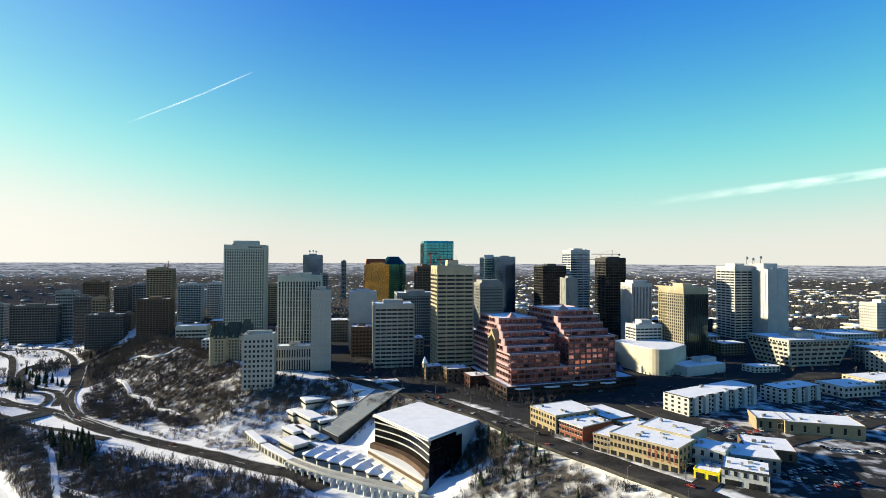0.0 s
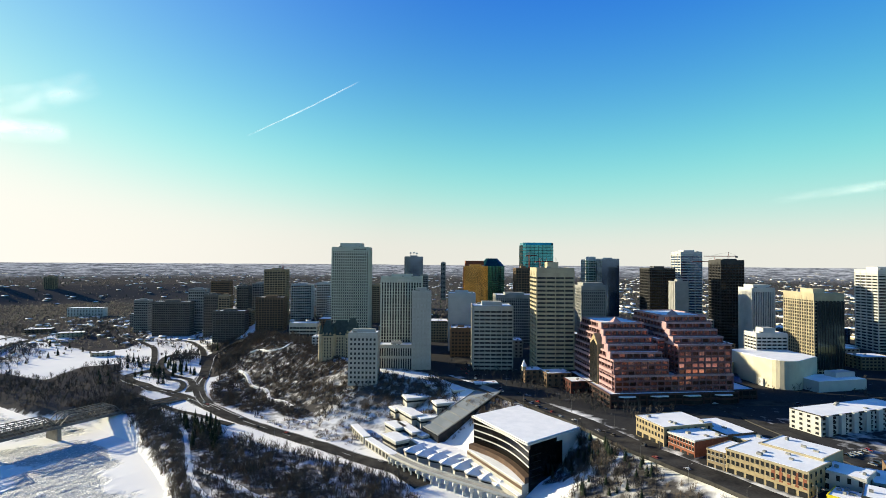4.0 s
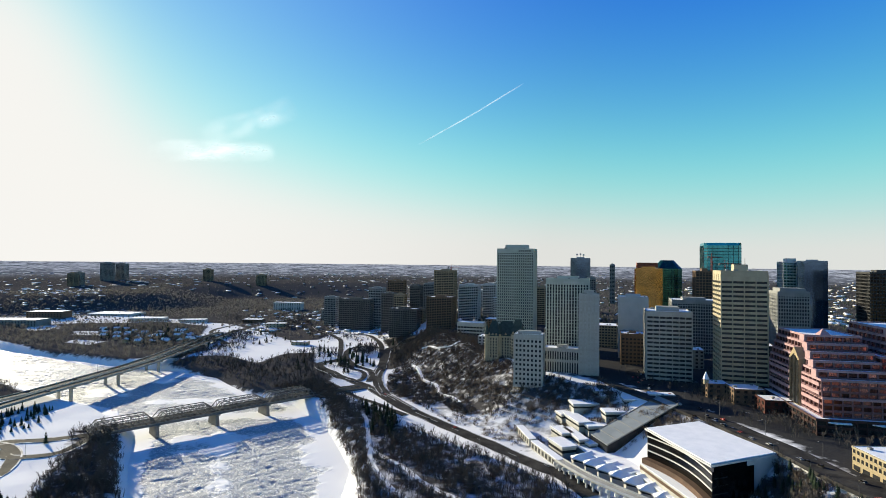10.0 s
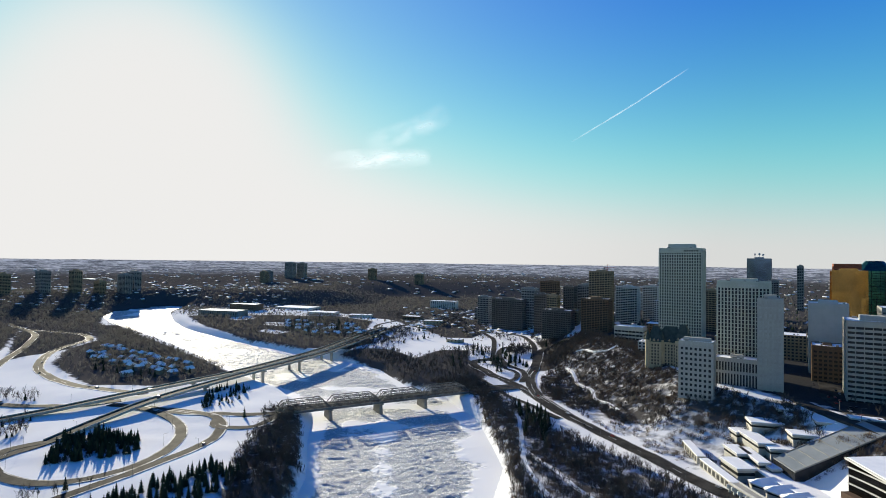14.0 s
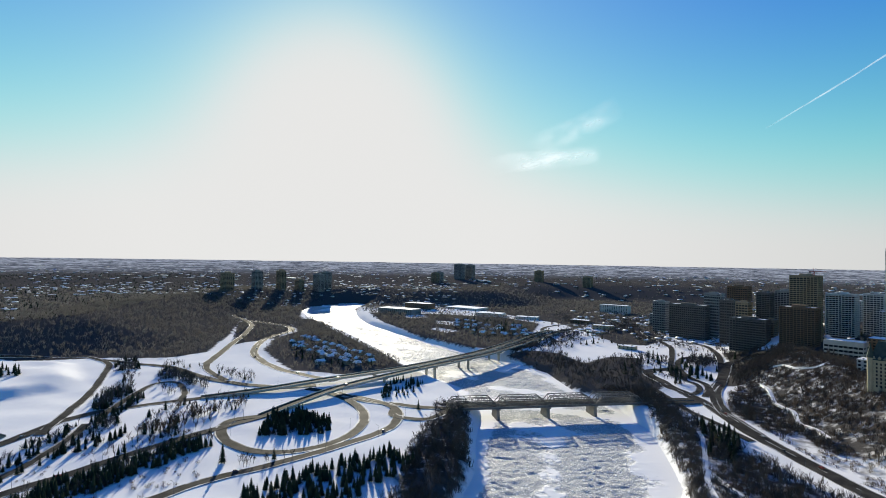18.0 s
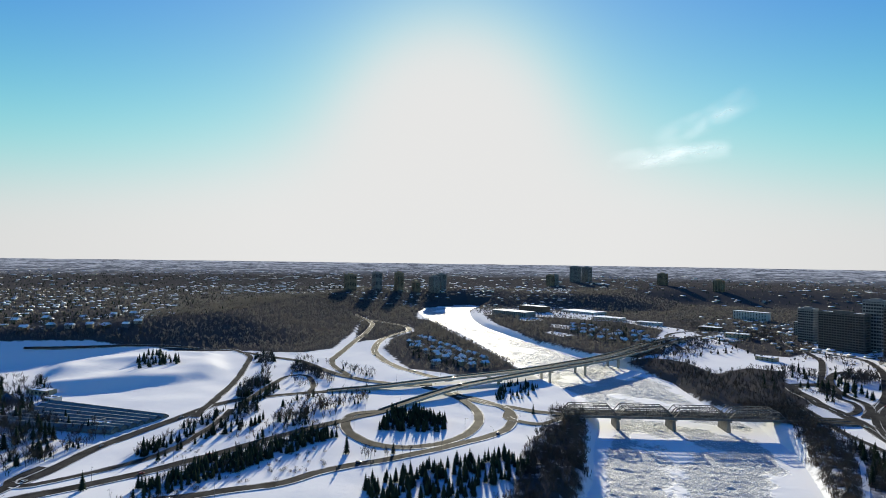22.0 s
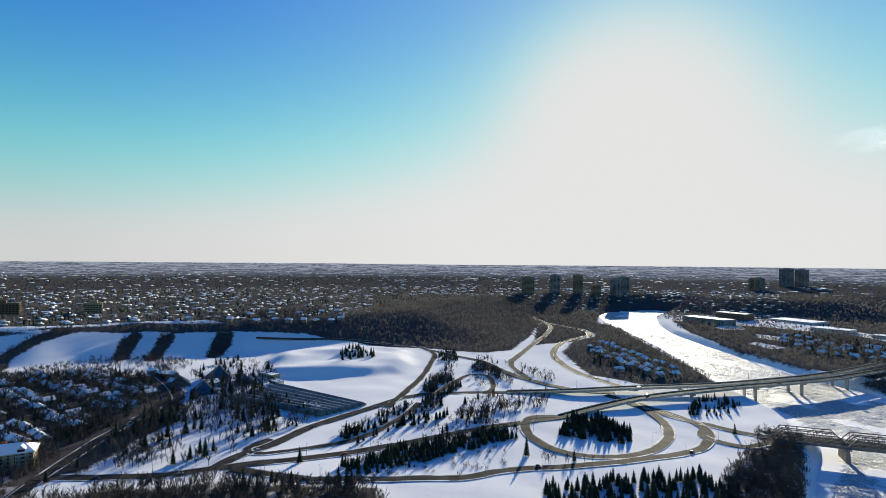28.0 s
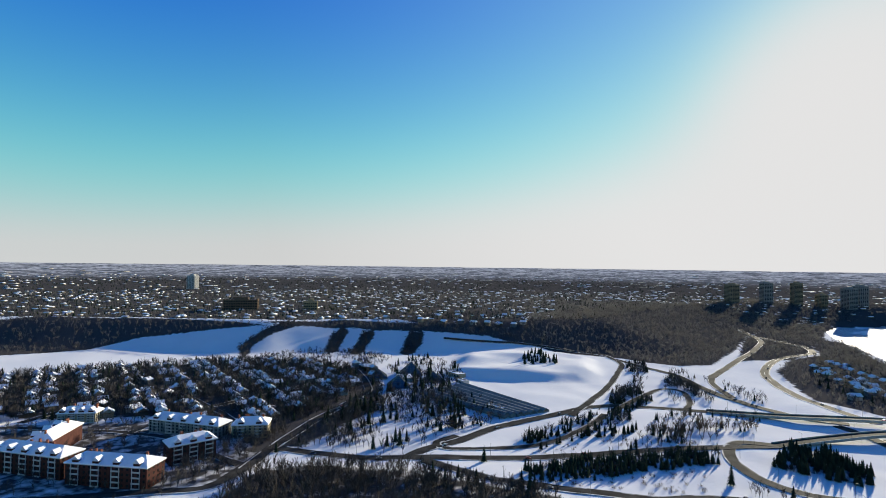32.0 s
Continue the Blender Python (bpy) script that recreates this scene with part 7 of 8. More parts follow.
# street and garden trees without leaves
PARK = [(-400, -190), (-470, -175), (-560, -215), (-600, -260), (-500, -345), (-440, -320), (-385, -290)]
thicket("bare_woods", SUBURB, 4059, 41, BARK, "leafless garden and street trees among the houses", PLAIN, size=(0.9, 1.7))
GARDENS = [[(-809, -372), (-830, -356), (-787, -294), (-719, -252), (-650, -235), (-640, -300), (-700, -370)], [(-600, -190), (-531, -141), (-505, -163), (-461, -189), (-467, -213), (-554, -253)]]
for k, p in enumerate(GARDENS):
    thicket("bare_woods", p, (190, 110)[k], 200 + k, BARK, "leafless trees in the conservatory gardens", BARE, size=(0.8, 1.3), clump=0.5)
    spruce_grove(p, (26, 14)[k], 205 + k, (0.8, 1.4), False, clump=1.1)
thicket("bare_woods", [(-760, 585), (-690, 640), (-615, 695), (-560, 640), (-480, 590), (-430, 510), (-470, 640), (-560, 730), (-690, 740), (-790, 660)], 190, 210, TWIG_MID, "loose leafless trees at the edge of the shore woods", PLAIN, size=(0.7, 1.3), clump=0.7)
STREET_SIDE = [(-258, -322), (-319, -345), (-384, -352), (-487, -376), (-600, -372), (-600, -345), (-500, -335), (-420, -322), (-367, -308), (-310, -290)]
thicket("bare_woods", STREET_SIDE, 260, 65, BARK, "leafless street trees along the park road", BARE, size=(0.9, 1.4), gap=0.5)
thicket("bare_woods", PARK, 210, 42, BARK, "leafless park trees", BARE, size=(0.8, 1.4))
thicket("bare_woods", ROSSDALE, 260, 43, BARK, "leafless trees among the houses", PLAIN)
thicket("bare_woods", FLATS_HOMES, 420, 44, BARK, "leafless trees among the houses on the flats", PLAIN)
thicket("bare_woods", [(-460, -60), (-560, -20), (-640, 30), (-560, 60), (-500, 30)], 60, 45, TWIG_PALE, "leafless young trees in the snow", BARE, size=(0.8, 1.2))
thicket("bare_woods", [(-759, 5), (-787, 63), (-690, 66), (-666, 19)], 90, 46, BARK, "leafless copse between the ramps", BARE)
thicket("brush", [(-480, -110), (-520, -60), (-500, 40), (-400, 30), (-380, -80)], 130, 47, TWIG_PALE, "leafless shrubs by the roads", size=(0.4, 0.8))
COPSES = [[(-467, -111), (-508, -88), (-509, -63), (-566, -27), (-600, -22), (-598, -54), (-536, -88), (-488, -114)],
          [(-409, -82), (-425, -59), (-403, -37), (-456, -4), (-498, 56), (-531, 59), (-528, 14), (-466, -44), (-427, -83)],
          [(-637, -50), (-617, -30), (-672, -4), (-729, -18), (-740, -36), (-700, -51)], [(-774, 7), (-712, 50), (-793, 50), (-852, 21)],
          [(-842, -42), (-849, -11), (-936, -18), (-920, -46)], [(-549, -9), (-549, 22), (-601, 54), (-616, 101), (-652, 105), (-658, 46), (-609, 1)],
          [(-552, -291), (-670, -324), (-658, -253), (-559, -191), (-505, -215), (-476, -236), (-504, -272)], [(-466, -312), (-489, -292), (-430, -238), (-397, -237), (-395, -261)]]
for k, (p, n, m, up) in enumerate(zip(COPSES, (110, 160, 190, 150, 90, 70, 210, 60), (40, 60, 70, 30, 45, 14, 26, 6), (1.0, 1.0, 1.1, 1.2, 1.0, 0.9, 1.5, 1.5))):
    thicket("bare_woods", p, n, 110 + k, BARK, "copse of leafless trees in the snow", BARE, size=(0.6 * up, 1.1 * up))
    spruce_grove(p, m, 130 + k, (0.5, 0.95) if k != 6 else (0.9, 1.6), False, clump=0.0 if k != 6 else 1.1)
    if k != 5:
        thicket("brush", p, n, 180 + k, BARK, "dark undergrowth of leafless bushes in a copse", size=(0.5, 0.95), clump=0.45)
ROWS = [([(-536, -12), (-548, 8), (-544, 28), (-532, 20), (-530, 0)], 46), ([(-560, 16), (-582, 40), (-606, 92), (-592, 96), (-570, 54), (-552, 26)], 60), ([(-466, -190), (-486, -176), (-520, -158), (-514, -150), (-480, -166), (-462, -180)], 34),
        ([(-425, 60), (-416, 100), (-432, 150), (-440, 150), (-428, 100), (-436, 62)], 30), ([(-700, 110), (-800, 60), (-860, 20), (-850, 45), (-790, 84), (-710, 128)], 46), ([(-690, -30), (-800, -30), (-860, -34), (-860, -20), (-780, -10), (-690, -20)], 40)]
for k, (p, n) in enumerate(ROWS):
    thicket("bare_woods", p, n, 220 + k, TWIG_PALE if k < 2 else TWIG_MID, "row of slender leafless trees in the snow", BARE, size=(0.8, 1.35), gap=0.5)
    spruce_grove(p, n // 6, 230 + k, (0.5, 1.0), False)
TALL_SPRUCES = [(-617, 717, 1.3), (-606, 716, 1.5), (-596, 714, 1.3), (-586, 712, 1.1), (-495, 640, 1.2), (-488, 648, 1.4), (-481, 656, 1.2), (-476, 668, 1.1), (-367, -86, 1.45), (-362, -79, 1.7), (-372, -78, 1.1), (-441, 50, 1.5), (-420, -205, 1.5), (-426, -212, 1.3), (-414, -214, 1.2), (-432, -204, 1.1), (-404, -222, 1.2), (-505, 246, 1.0), (-690, -345, 1.5), (-712, -300, 1.7), (-718, -306, 1.3), (-640, -380, 1.4)]
for i, (x, y, k) in enumerate(TALL_SPRUCES):
    b = thing("spruce_tree", pose(x, y, ground(x, y), 0, 0, 40 * i) @ Matrix.Diagonal((k * 0.9, k * 0.9, k * 1.1, 1)), "tall dark spruce standing alone in the snow", "spruce tree", "spruces by the interchange")
    part("trunk", SPRUCES[i % 4][0], None, b)
    part("crown", SPRUCES[i % 4][1], None, b)
thicket("bare_woods", [(-790, 570), (-760, 600), (-790, 700), (-850, 800), (-940, 830), (-900, 700), (-850, 620)], 330, 240, TWIG_MID, "leafless woods beside the bridge ramp", PLAIN, size=(0.8, 1.4))
thicket("bare_woods", [(22, 392), (45, 372), (78, 335), (52, 300), (14, 330)], 60, 241, BARK, "dark leafless trees beside the exhibition hall", BARE, size=(0.7, 1.2))
thicket("brush", [(0, 352), (22, 350), (44, 372), (30, 384), (12, 372)], 120, 246, BARK, "dark bushes below the hall's end wall", size=(0.4, 0.9))
thicket("brush", [(22, 392), (45, 372), (78, 335), (52, 300), (14, 330)], 90, 242, BARK, "dark bushes beside the exhibition hall", size=(0.5, 1.1))
thicket("bare_woods", [(-30, 500), (20, 440), (60, 415), (75, 430), (30, 470), (-20, 530)], 70, 243, BARK, "leafless street trees before the granite building", BARE, size=(0.7, 1.1), gap=0.3)
thicket("bare_woods", [(-525, 720), (-560, 735), (-588, 790), (-575, 825), (-530, 765)], 130, 244, BARK, "copse of leafless trees between the ramps", BARE, size=(0.9, 1.5))
LOOP = [(-494, 83), (-548, 108), (-545, 135), (-493, 155), (-470, 138), (-484, 99)]
thicket("brush", LOOP, 120, 190, BARK, "dark undergrowth between the spruces", size=(0.5, 0.9))
FIELD_EDGES = [[(-790, 605), (-881, 699), (-946, 845), (-819, 814), (-760, 790), (-720, 600)], [(-520, 600), (-640, 700), (-640, 840), (-560, 880), (-500, 790), (-455, 660), (-430, 590)],
               [(-560, 900), (-700, 1000), (-900, 1100), (-1100, 1180), (-1200, 1000), (-1000, 900), (-800, 860), (-640, 840)]]
for k, (p, n) in enumerate(zip(FIELD_EDGES, (200, 200, 700))):
    thicket("bare_woods", p, n, 150 + k, BARK, "leafless trees along the snowy playing fields", PLAIN, size=(0.8, 1.4), clump=1.15)
    spruce_grove(p, 22, 160 + k, (0.8, 1.5), False, clump=1.35)
thicket("bare_woods", RIM, 420, 155, BARK, "leafless trees round the houses on the rim", PLAIN, size=(0.7, 1.2))
thicket("brush", WEST_PARK, 420, 247, BARK, "dark leafless bushes in the snowy park", clump=0.6, size=(0.6, 1.2))
thicket("bare_woods", WEST_PARK, 461, 170, BARK, "leafless trees along the park road", BARE, size=(0.9, 1.5), gap=0.5)
spruce_grove(WEST_PARK, 40, 171, (0.7, 1.2), False, clump=0.6)
TOE = [(-712, -610), (-800, -560), (-820, -470), (-800, -400), (-745, -395), (-735, -480), (-690, -560)]
thicket("bare_woods", TOE, 420, 172, BARK, "leafless trees at the foot of the ski slope", PLAIN, size=(0.6, 1.1))
for k, p in enumerate(STRIPS):
    thicket("bare_woods", p, 190, 50 + k, BARK, "strip of leafless trees down the ski slope", PLAIN, size=(0.6, 1.05))
thicket("bare_woods", SHORE, 1100, 59, HAZED_TWIGS, "leafless woods above the river bend", PLAIN, size=(0.8, 1.3))
thicket("bare_woods", OUTER_FLATS, 1800, 62, HAZED_TWIGS, "leafless trees on the outer flats", PLAIN, size=(0.7, 1.3))
thicket("brush", SUBURB, 560, 63, BARK, "garden hedges and shrubs without leaves", size=(0.5, 0.9))
thicket("bare_woods", MEADOW, 800, 55, HAZED_TWIGS, "leafless trees on the low river flat", PLAIN, size=(0.7, 1.2))
thicket("brush", BANK, 420, 56, TWIG_PALE, "leafless brush on the terraced bank", clump=0.5)
thicket("brush", EAST_BANK, 1260, 57, BARK, "leafless brush on the snowy east bank", clump=0.3, size=(0.5, 1.1))
thicket("bare_woods", EAST_BANK, 125, 66, BARK, "leafless young trees on the east bank", BARE, clump=0.4, size=(0.5, 0.9))
thicket("bare_woods", NEAR_HOMES, 480, 58, BARK, "leafless trees round the apartment houses", BARE, size=(0.8, 1.3))
thicket("bare_woods", [(25, 470), (62, 415), (110, 425), (60, 500), (-10, 560), (-60, 560)], 130, 67, BARK, "leafless street trees by the square", BARE, size=(0.8, 1.2), gap=0.3)
CITY = [(-60, 520), (150, 480), (420, 420), (560, 620), (420, 760), (60, 700), (-120, 600)]
thicket("bare_woods", CITY, 480, 60, BARK, "leafless street trees downtown", BARE, size=(0.6, 1.0))
thicket("brush", [(30, 395), (60, 340), (118, 262), (90, 235), (20, 320), (0, 380)], 200, 61, TWIG_PALE, "leafless shrubs on the snowy bank", size=(0.4, 0.9))


# ------------------------------------------------------------- the distant suburbs
def lump_template(seed):
    """A far leafless crown: a fan of slender upright sprays."""
    rnd = random.Random(seed)
    f = Form()
    for i in range(8):
        a, lean = 0.785 * i + rnd.uniform(-0.4, 0.4), rnd.uniform(0.1, 0.95)
        q = Vector((math.cos(a) * lean, math.sin(a) * lean, rnd.uniform(0.75, 1.25) * (1.1 - 0.35 * lean)))
        w = Vector((-math.sin(a + 0.6), math.cos(a + 0.6), 0)) * rnd.uniform(0.18, 0.32)
        m = q * 0.6
        f.add([(0, 0, -0.1), m + w, q, m - w], [(0, 1, 2), (0, 2, 3)])
    return triangles(f)


def far_places(n, seed, r0, r1, a0, a1, skip_valley=True):
    """Places on the plains between two distances and two bearings (degrees from straight ahead, leftwards positive)."""
    rng = np.random.default_rng(seed)
    r = np.sqrt(rng.uniform(r0 ** 1.4, r1 ** 1.4, n) ** (2 / 1.4))
    a = np.radians(rng.uniform(a0, a1, n))
    x, y = -r * np.sin(a), r * np.cos(a)
    ok = (signed(RIVER, x, y) < -20)
    if skip_valley:
        ok &= (signed(NORTH, x, y) > 10) | (signed(SOUTH, x, y) > 10) | (r > 1650)
    return x[ok], y[ok], rng


LUMPS = [lump_template(s) for s in range(5)]
# translucency added to lift the far crowns as haze would
FAR_TREES = mat("distant_bare_trees", (0.055, 0.054, 0.055), (0.095, 0.093, 0.093), 0.004, 0.95, fine=0.05, spec=0.0, through=0.08)


def far_trees(n, seed, r0, r1, a0, a1, size, name="distant_trees", **kw):
    x, y, rng = far_places(n, seed, r0, r1, a0, a1, **kw)
    m = len(x)
    pl = np.stack([x, y, ground(x, y) - 0.5, rng.uniform(*size, m), rng.uniform(0.9, 1.7, m), rng.uniform(0, 6.28, m)], axis=1)
    bulk(name, [spots(k, pl[i::5]) for i, k in enumerate(LUMPS)], FAR_TREES, "leafless trees of the distant suburbs", "distant trees")


far_trees(20000, 71, 900, 2300, 36, 152, (1.9, 4.4))
far_trees(6500, 72, 2300, 3500, 36, 152, (1.8, 3.4))
far_trees(11000, 73, 1000, 2300, -46, 36, (2.0, 4.4))
far_trees(7000, 74, 2300, 3500, -46, 36, (1.8, 3.4))
far_trees(2500, 75, 1050, 2300, 30, 75, (1.8, 3.6), skip_valley=False)


def far_spruces(n, seed, r0, r1, a0, a1, size):
    x, y, rng = far_places(n, seed, r0, r1, a0, a1)
    m = len(x)
    pl = np.stack([x, y, ground(x, y) - 0.3, rng.uniform(*size, m), rng.uniform(1.7, 2.8, m), rng.uniform(0, 6.28, m)], axis=1)
    f = Form()
    f.add([(math.cos(1.2566 * i) * (1.0 if i % 2 else 0.75), math.sin(1.2566 * i) * (1.0 if i % 2 else 0.75), 0) for i in range(5)] + [(0, 0, 1.6)], [(i, (i + 1) % 5, 5) for i in range(5)])
    bulk("distant_spruces", [spots(triangles(f), pl)], NEEDLES, "dark spruces among the distant suburbs", "distant trees")


far_spruces(5200, 77, 900, 3300, 84, 152, (1.3, 2.6))
far_spruces(2600, 78, 950, 3300, -46, 60, (1.3, 2.6))


def far_houses(n, seed, r0, r1, a0, a1, w, h, label, **kw):
    """Distant roofs: walls and snow-covered tops of many small buildings."""
    x, y, rng = far_places(n, seed, r0, r1, a0, a1, **kw)
    m = len(x)
    pl = np.stack([x, y, ground(x, y), rng.uniform(*w, m), rng.uniform(*h, m), np.radians(11) + rng.integers(0, 2, m) * 1.5708], axis=1)
    body = triangles(Form().box(0, 0, -0.2, 1.0, 0.7, 0.5))
    roof = triangles(Form().gable(0, 0, 0.3, 1.0, 0.7, 0.22, 0.04, 0, 0.05))
    bulk("distant_houses", [spots(body, pl)], SIDING[1], label, "distant houses")
    bulk("distant_roofs", [spots(roof, pl)], ROOF_SNOW, "snowy roofs of " + label, "distant roofs")


def far_sheds(n, seed, r0, r1, a0, a1, w, h, label):
    x, y, rng = far_places(n, seed, r0, r1, a0, a1)
    m = len(x)
    pl = np.stack([x, y, ground(x, y), rng.uniform(*w, m), rng.uniform(*h, m), np.radians(11) + rng.integers(0, 2, m) * 1.5708], axis=1)
    body = triangles(Form().box(0, 0, -0.05, 1.0, 0.6, 0.2))
    roof = triangles(Form().box(0, 0, 0.15, 0.98, 0.58, 0.012))
    bulk("distant_sheds", [spots(body, pl)], CREAM, label, "distant sheds")
    bulk("distant_flat_roofs", [spots(roof, pl)], ROOF_SNOW, "snowy flat roofs of " + label, "distant roofs")


far_trees(5000, 76, 1050, 1900, 66, 104, (1.8, 3.4))
far_houses(500, 87, 1800, 2400, 60, 100, (8, 12), (0.5, 0.8), "far houses beyond the forest")
far_houses(1150, 81, 960, 2300, 100, 152, (7, 12), (0.5, 0.8), "far suburban houses on the south bank")
far_houses(900, 82, 2250, 3700, 36, 152, (8, 19), (0.35, 0.5), "far suburban houses on the plain")
far_houses(600, 83, 1000, 2500, -46, 36, (8, 13), (0.5, 0.9), "far houses beyond downtown")
far_houses(800, 84, 2250, 3700, -46, 36, (8, 19), (0.35, 0.5), "far houses on the northern plain")
far_sheds(420, 85, 900, 2600, -46, 5, (14, 44), (0.35, 0.7), "far workshops and stores")
far_sheds(200, 86, 2500, 4300, -46, 152, (18, 60), (0.12, 0.3), "far warehouses on the plain")

far_houses(160, 88, 1150, 1750, 26, 48, (8, 13), (0.5, 0.8), "houses on the outer flats", skip_valley=False)
# ------------------------------------------------------------- far apartment towers across the river
for x, y, w, d, h, lab in [(-2037, 560, 40, 26, 62, "grey apartment tower pair across the river"), (-2080, 600, 40, 26, 64, "grey apartment tower beside its twin"), (-1960, 225, 40, 30, 60, "brown apartment tower above the far bank"),
                           (-2010, 330, 30, 28, 66, "slim grey apartment tower above the far bank"), (-2040, 420, 26, 26, 70, "pale apartment tower above the far bank"), (-2050, 490, 30, 22, 40, "lower apartment block on the far bank"),
                           (-2500, 1450, 50, 30, 80, "distant grey twin apartment towers"), (-2520, 1530, 46, 30, 76, "distant grey towers on the south plain"), (-2300, 1200, 30, 24, 50, "distant white apartment tower"),
                           (-2330, 1240, 30, 24, 50, "distant white apartment twin"), (-2200, 1750, 40, 26, 56, "distant slab tower behind the flats"), (-1900, 1800, 40, 26, 46, "distant apartment slab behind the flats")]:
    tower(x, y, w, d, h, lab, GREY_PANEL if "grey" in lab or "twin" in lab else TAN, DARK_GLASS, max(8, round(h / 4)), max(4, int(w / 6)), None, 0.45, 1.2, name="apartment_tower", category="apartment tower", turn=20)

tower(-1654, -1748, 36, 26, 54, "pale yellow apartment tower far over the suburbs", WHITE_PANEL, DARK_GLASS, 14, 5, None, 0.45, 1.2, name="apartment_tower", category="apartment tower", turn=100)
tower(-1016, -920, 78, 16, 24, "long brown apartment block on the south plain", BROWN, DARK_GLASS, 7, 14, None, 0.45, 1.2, name="apartment_tower", category="apartment block", turn=119)
tower(-1093, -777, 32, 18, 20, "tan brick apartment block at the slope's top", YELLOW_BRICK, DARK_GLASS, 6, 6, None, 0.45, 1.2, name="apartment_tower", category="apartment block", turn=119)
# ------------------------------------------------------------- vehicles
PAINTS = [mat("car_paint_" + n, c, None, 0.5, 0.3, 0.1, fine=3.0) for n, c in (("white", (0.55, 0.55, 0.55)), ("black", (0.02, 0.02, 0.022)), ("silver", (0.3, 0.31, 0.32)), ("red", (0.3, 0.03, 0.025)), ("blue", (0.04, 0.07, 0.16)))]
TYRE = mat("tyre_rubber", (0.02, 0.02, 0.02), None, 1.0, 0.9)


def car(paint, word, van=False):
    """A parked or halted car, built at the origin, nose towards +x."""
    b = thing("car", pose(0, 0, 0), word + (" van on the snowy asphalt" if van else " car standing on snowy asphalt"), "car", "cars")
    top = 1.9 if van else 1.45
    low = [(-2.25, 0.35), (2.2, 0.35), (2.3, 0.75), (1.3, 0.95), (-2.2, 1.0)]
    side = lambda prof, w: Form().add([(px, -w / 2, pz) for px, pz in prof] + [(px, w / 2, pz) for px, pz in prof],
                                      [tuple(range(len(prof))), tuple(range(2 * len(prof) - 1, len(prof) - 1, -1))] + [(i, i + len(prof), (i + 1) % len(prof) + len(prof), (i + 1) % len(prof)) for i in range(len(prof))])
    part("body", side(low, 1.8), paint, b)
    part("cabin", side([(-2.0, 0.96), (1.2, 0.94), (0.5, top - 0.08), (-1.5, top - 0.08)], 1.62), BLACK_GLASS, b)
    part("roof", side([(-1.55, top - 0.1), (0.55, top - 0.1), (0.4, top), (-1.4, top)], 1.58), paint, b)
    wheel = Form().cone((0, -0.11, 0), (0, 0.11, 0), 0.33, 0.33, 8).mesh("wheel", TYRE)
    for x in (-1.4, 1.4):
        for y in (-0.82, 0.82):
            part("wheel", wheel, None, b, at=pose(x, y, 0.33))
    return b


FLEET = [car(p, w, v) for p, w, v in zip(PAINTS, ("white", "black", "silver", "dark red", "dark blue"), (False, True, False, False, True))]
for i, c in enumerate(FLEET):
    c.matrix_basis = pose(176 + 2.9 * i, 284 - 1.0 * i, ground(176 + 2.9 * i, 284 - i) + 0.1, 0, 0, 70)


def park(x0, y0, x1, y1, n, seed, turn, lift=0.1):
    rnd = random.Random(seed)
    for i in range(n):
        if rnd.random() < 0.25:
            continue
        k = i / max(1, n - 1)
        x, y = x0 + (x1 - x0) * k, y0 + (y1 - y0) * k
        copy_thing(FLEET[rnd.randrange(5)], pose(x, y, ground(x, y) + lift, 0, 0, turn + rnd.choice((0, 180)) + rnd.uniform(-3, 3)))


park(128, 250, 60, 340, 10, 21, 127, 0.5)
park(46, 372, -14, 452, 12, 22, 127, 0.5)
park(-50, 500, -80, 570, 7, 23, 110, 0.5)
park(184, 270, 214, 276, 11, 1, 75)
park(186, 290, 216, 298, 11, 2, 75)
park(170, 352, 196, 372, 9, 4, -50)
park(184, 346, 214, 364, 10, 5, -50)
park(326, 478, 352, 440, 12, 6, 10)
park(340, 492, 390, 478, 14, 7, 100)
park(178, 281, 206, 276, 11, 31, 80)
park(187, 292, 216, 288, 11, 32, 80)
park(284, 408, 324, 396, 13, 33, 100)
park(304, 440, 354, 433, 15, 34, 100)
park(232, 330, 272, 322, 13, 35, 95)
park(-482, -318, -550, -312, 13, 9, 85)
park(-476, -298, -560, -298, 14, 10, 85)


def drive(line, along, lane, seed, lift=0.5):
    """Cars halted along a road at some of its points."""
    rnd = random.Random(seed)
    for k in along:
        i = int(k * (len(line) - 2))
        p, q = line[i], line[i + 1]
        d = (q - p).normalized()
        s = Vector((-d.y, d.x, 0)) * (lane * rnd.choice((-1, 1)))
        x, y = p.x + s.x, p.y + s.y
        z = p.z if p.z else max(ground(x, y), ground(p.x, p.y)) + lift
        copy_thing(FLEET[rnd.randrange(5)], pose(x, y, z, 0, 0, math.degrees(math.atan2(d.y, d.x))))


drive(LINES[0][0], (0.1, 0.22, 0.5, 0.62, 0.8), 2.2, 1)
drive(LINES[1][0], (0.12, 0.3, 0.55), 2.2, 2)
drive(LINES[4][0], (0.12, 0.2, 0.45, 0.7), 2.0, 3)
drive(LINES[13][0], (0.1, 0.3, 0.36, 0.42, 0.55, 0.62), 3.2, 4)
drive(LINES[14][0], (0.2, 0.5), 2.2, 5)
drive(LINES[27][0], (0.05, 0.1, 0.13, 0.16, 0.18, 0.2, 0.22, 0.24, 0.26, 0.28, 0.3, 0.32, 0.34, 0.37, 0.4, 0.44), 3.6, 6)
drive(LINES[27][0], (0.115, 0.19, 0.21, 0.25, 0.29, 0.31, 0.36), 5.8, 16)
drive(LINES[28][0], (0.1, 0.2, 0.3), 3.0, 7)
drive(LINES[10][0], (0.1, 0.3, 0.4), 2.4, 8)
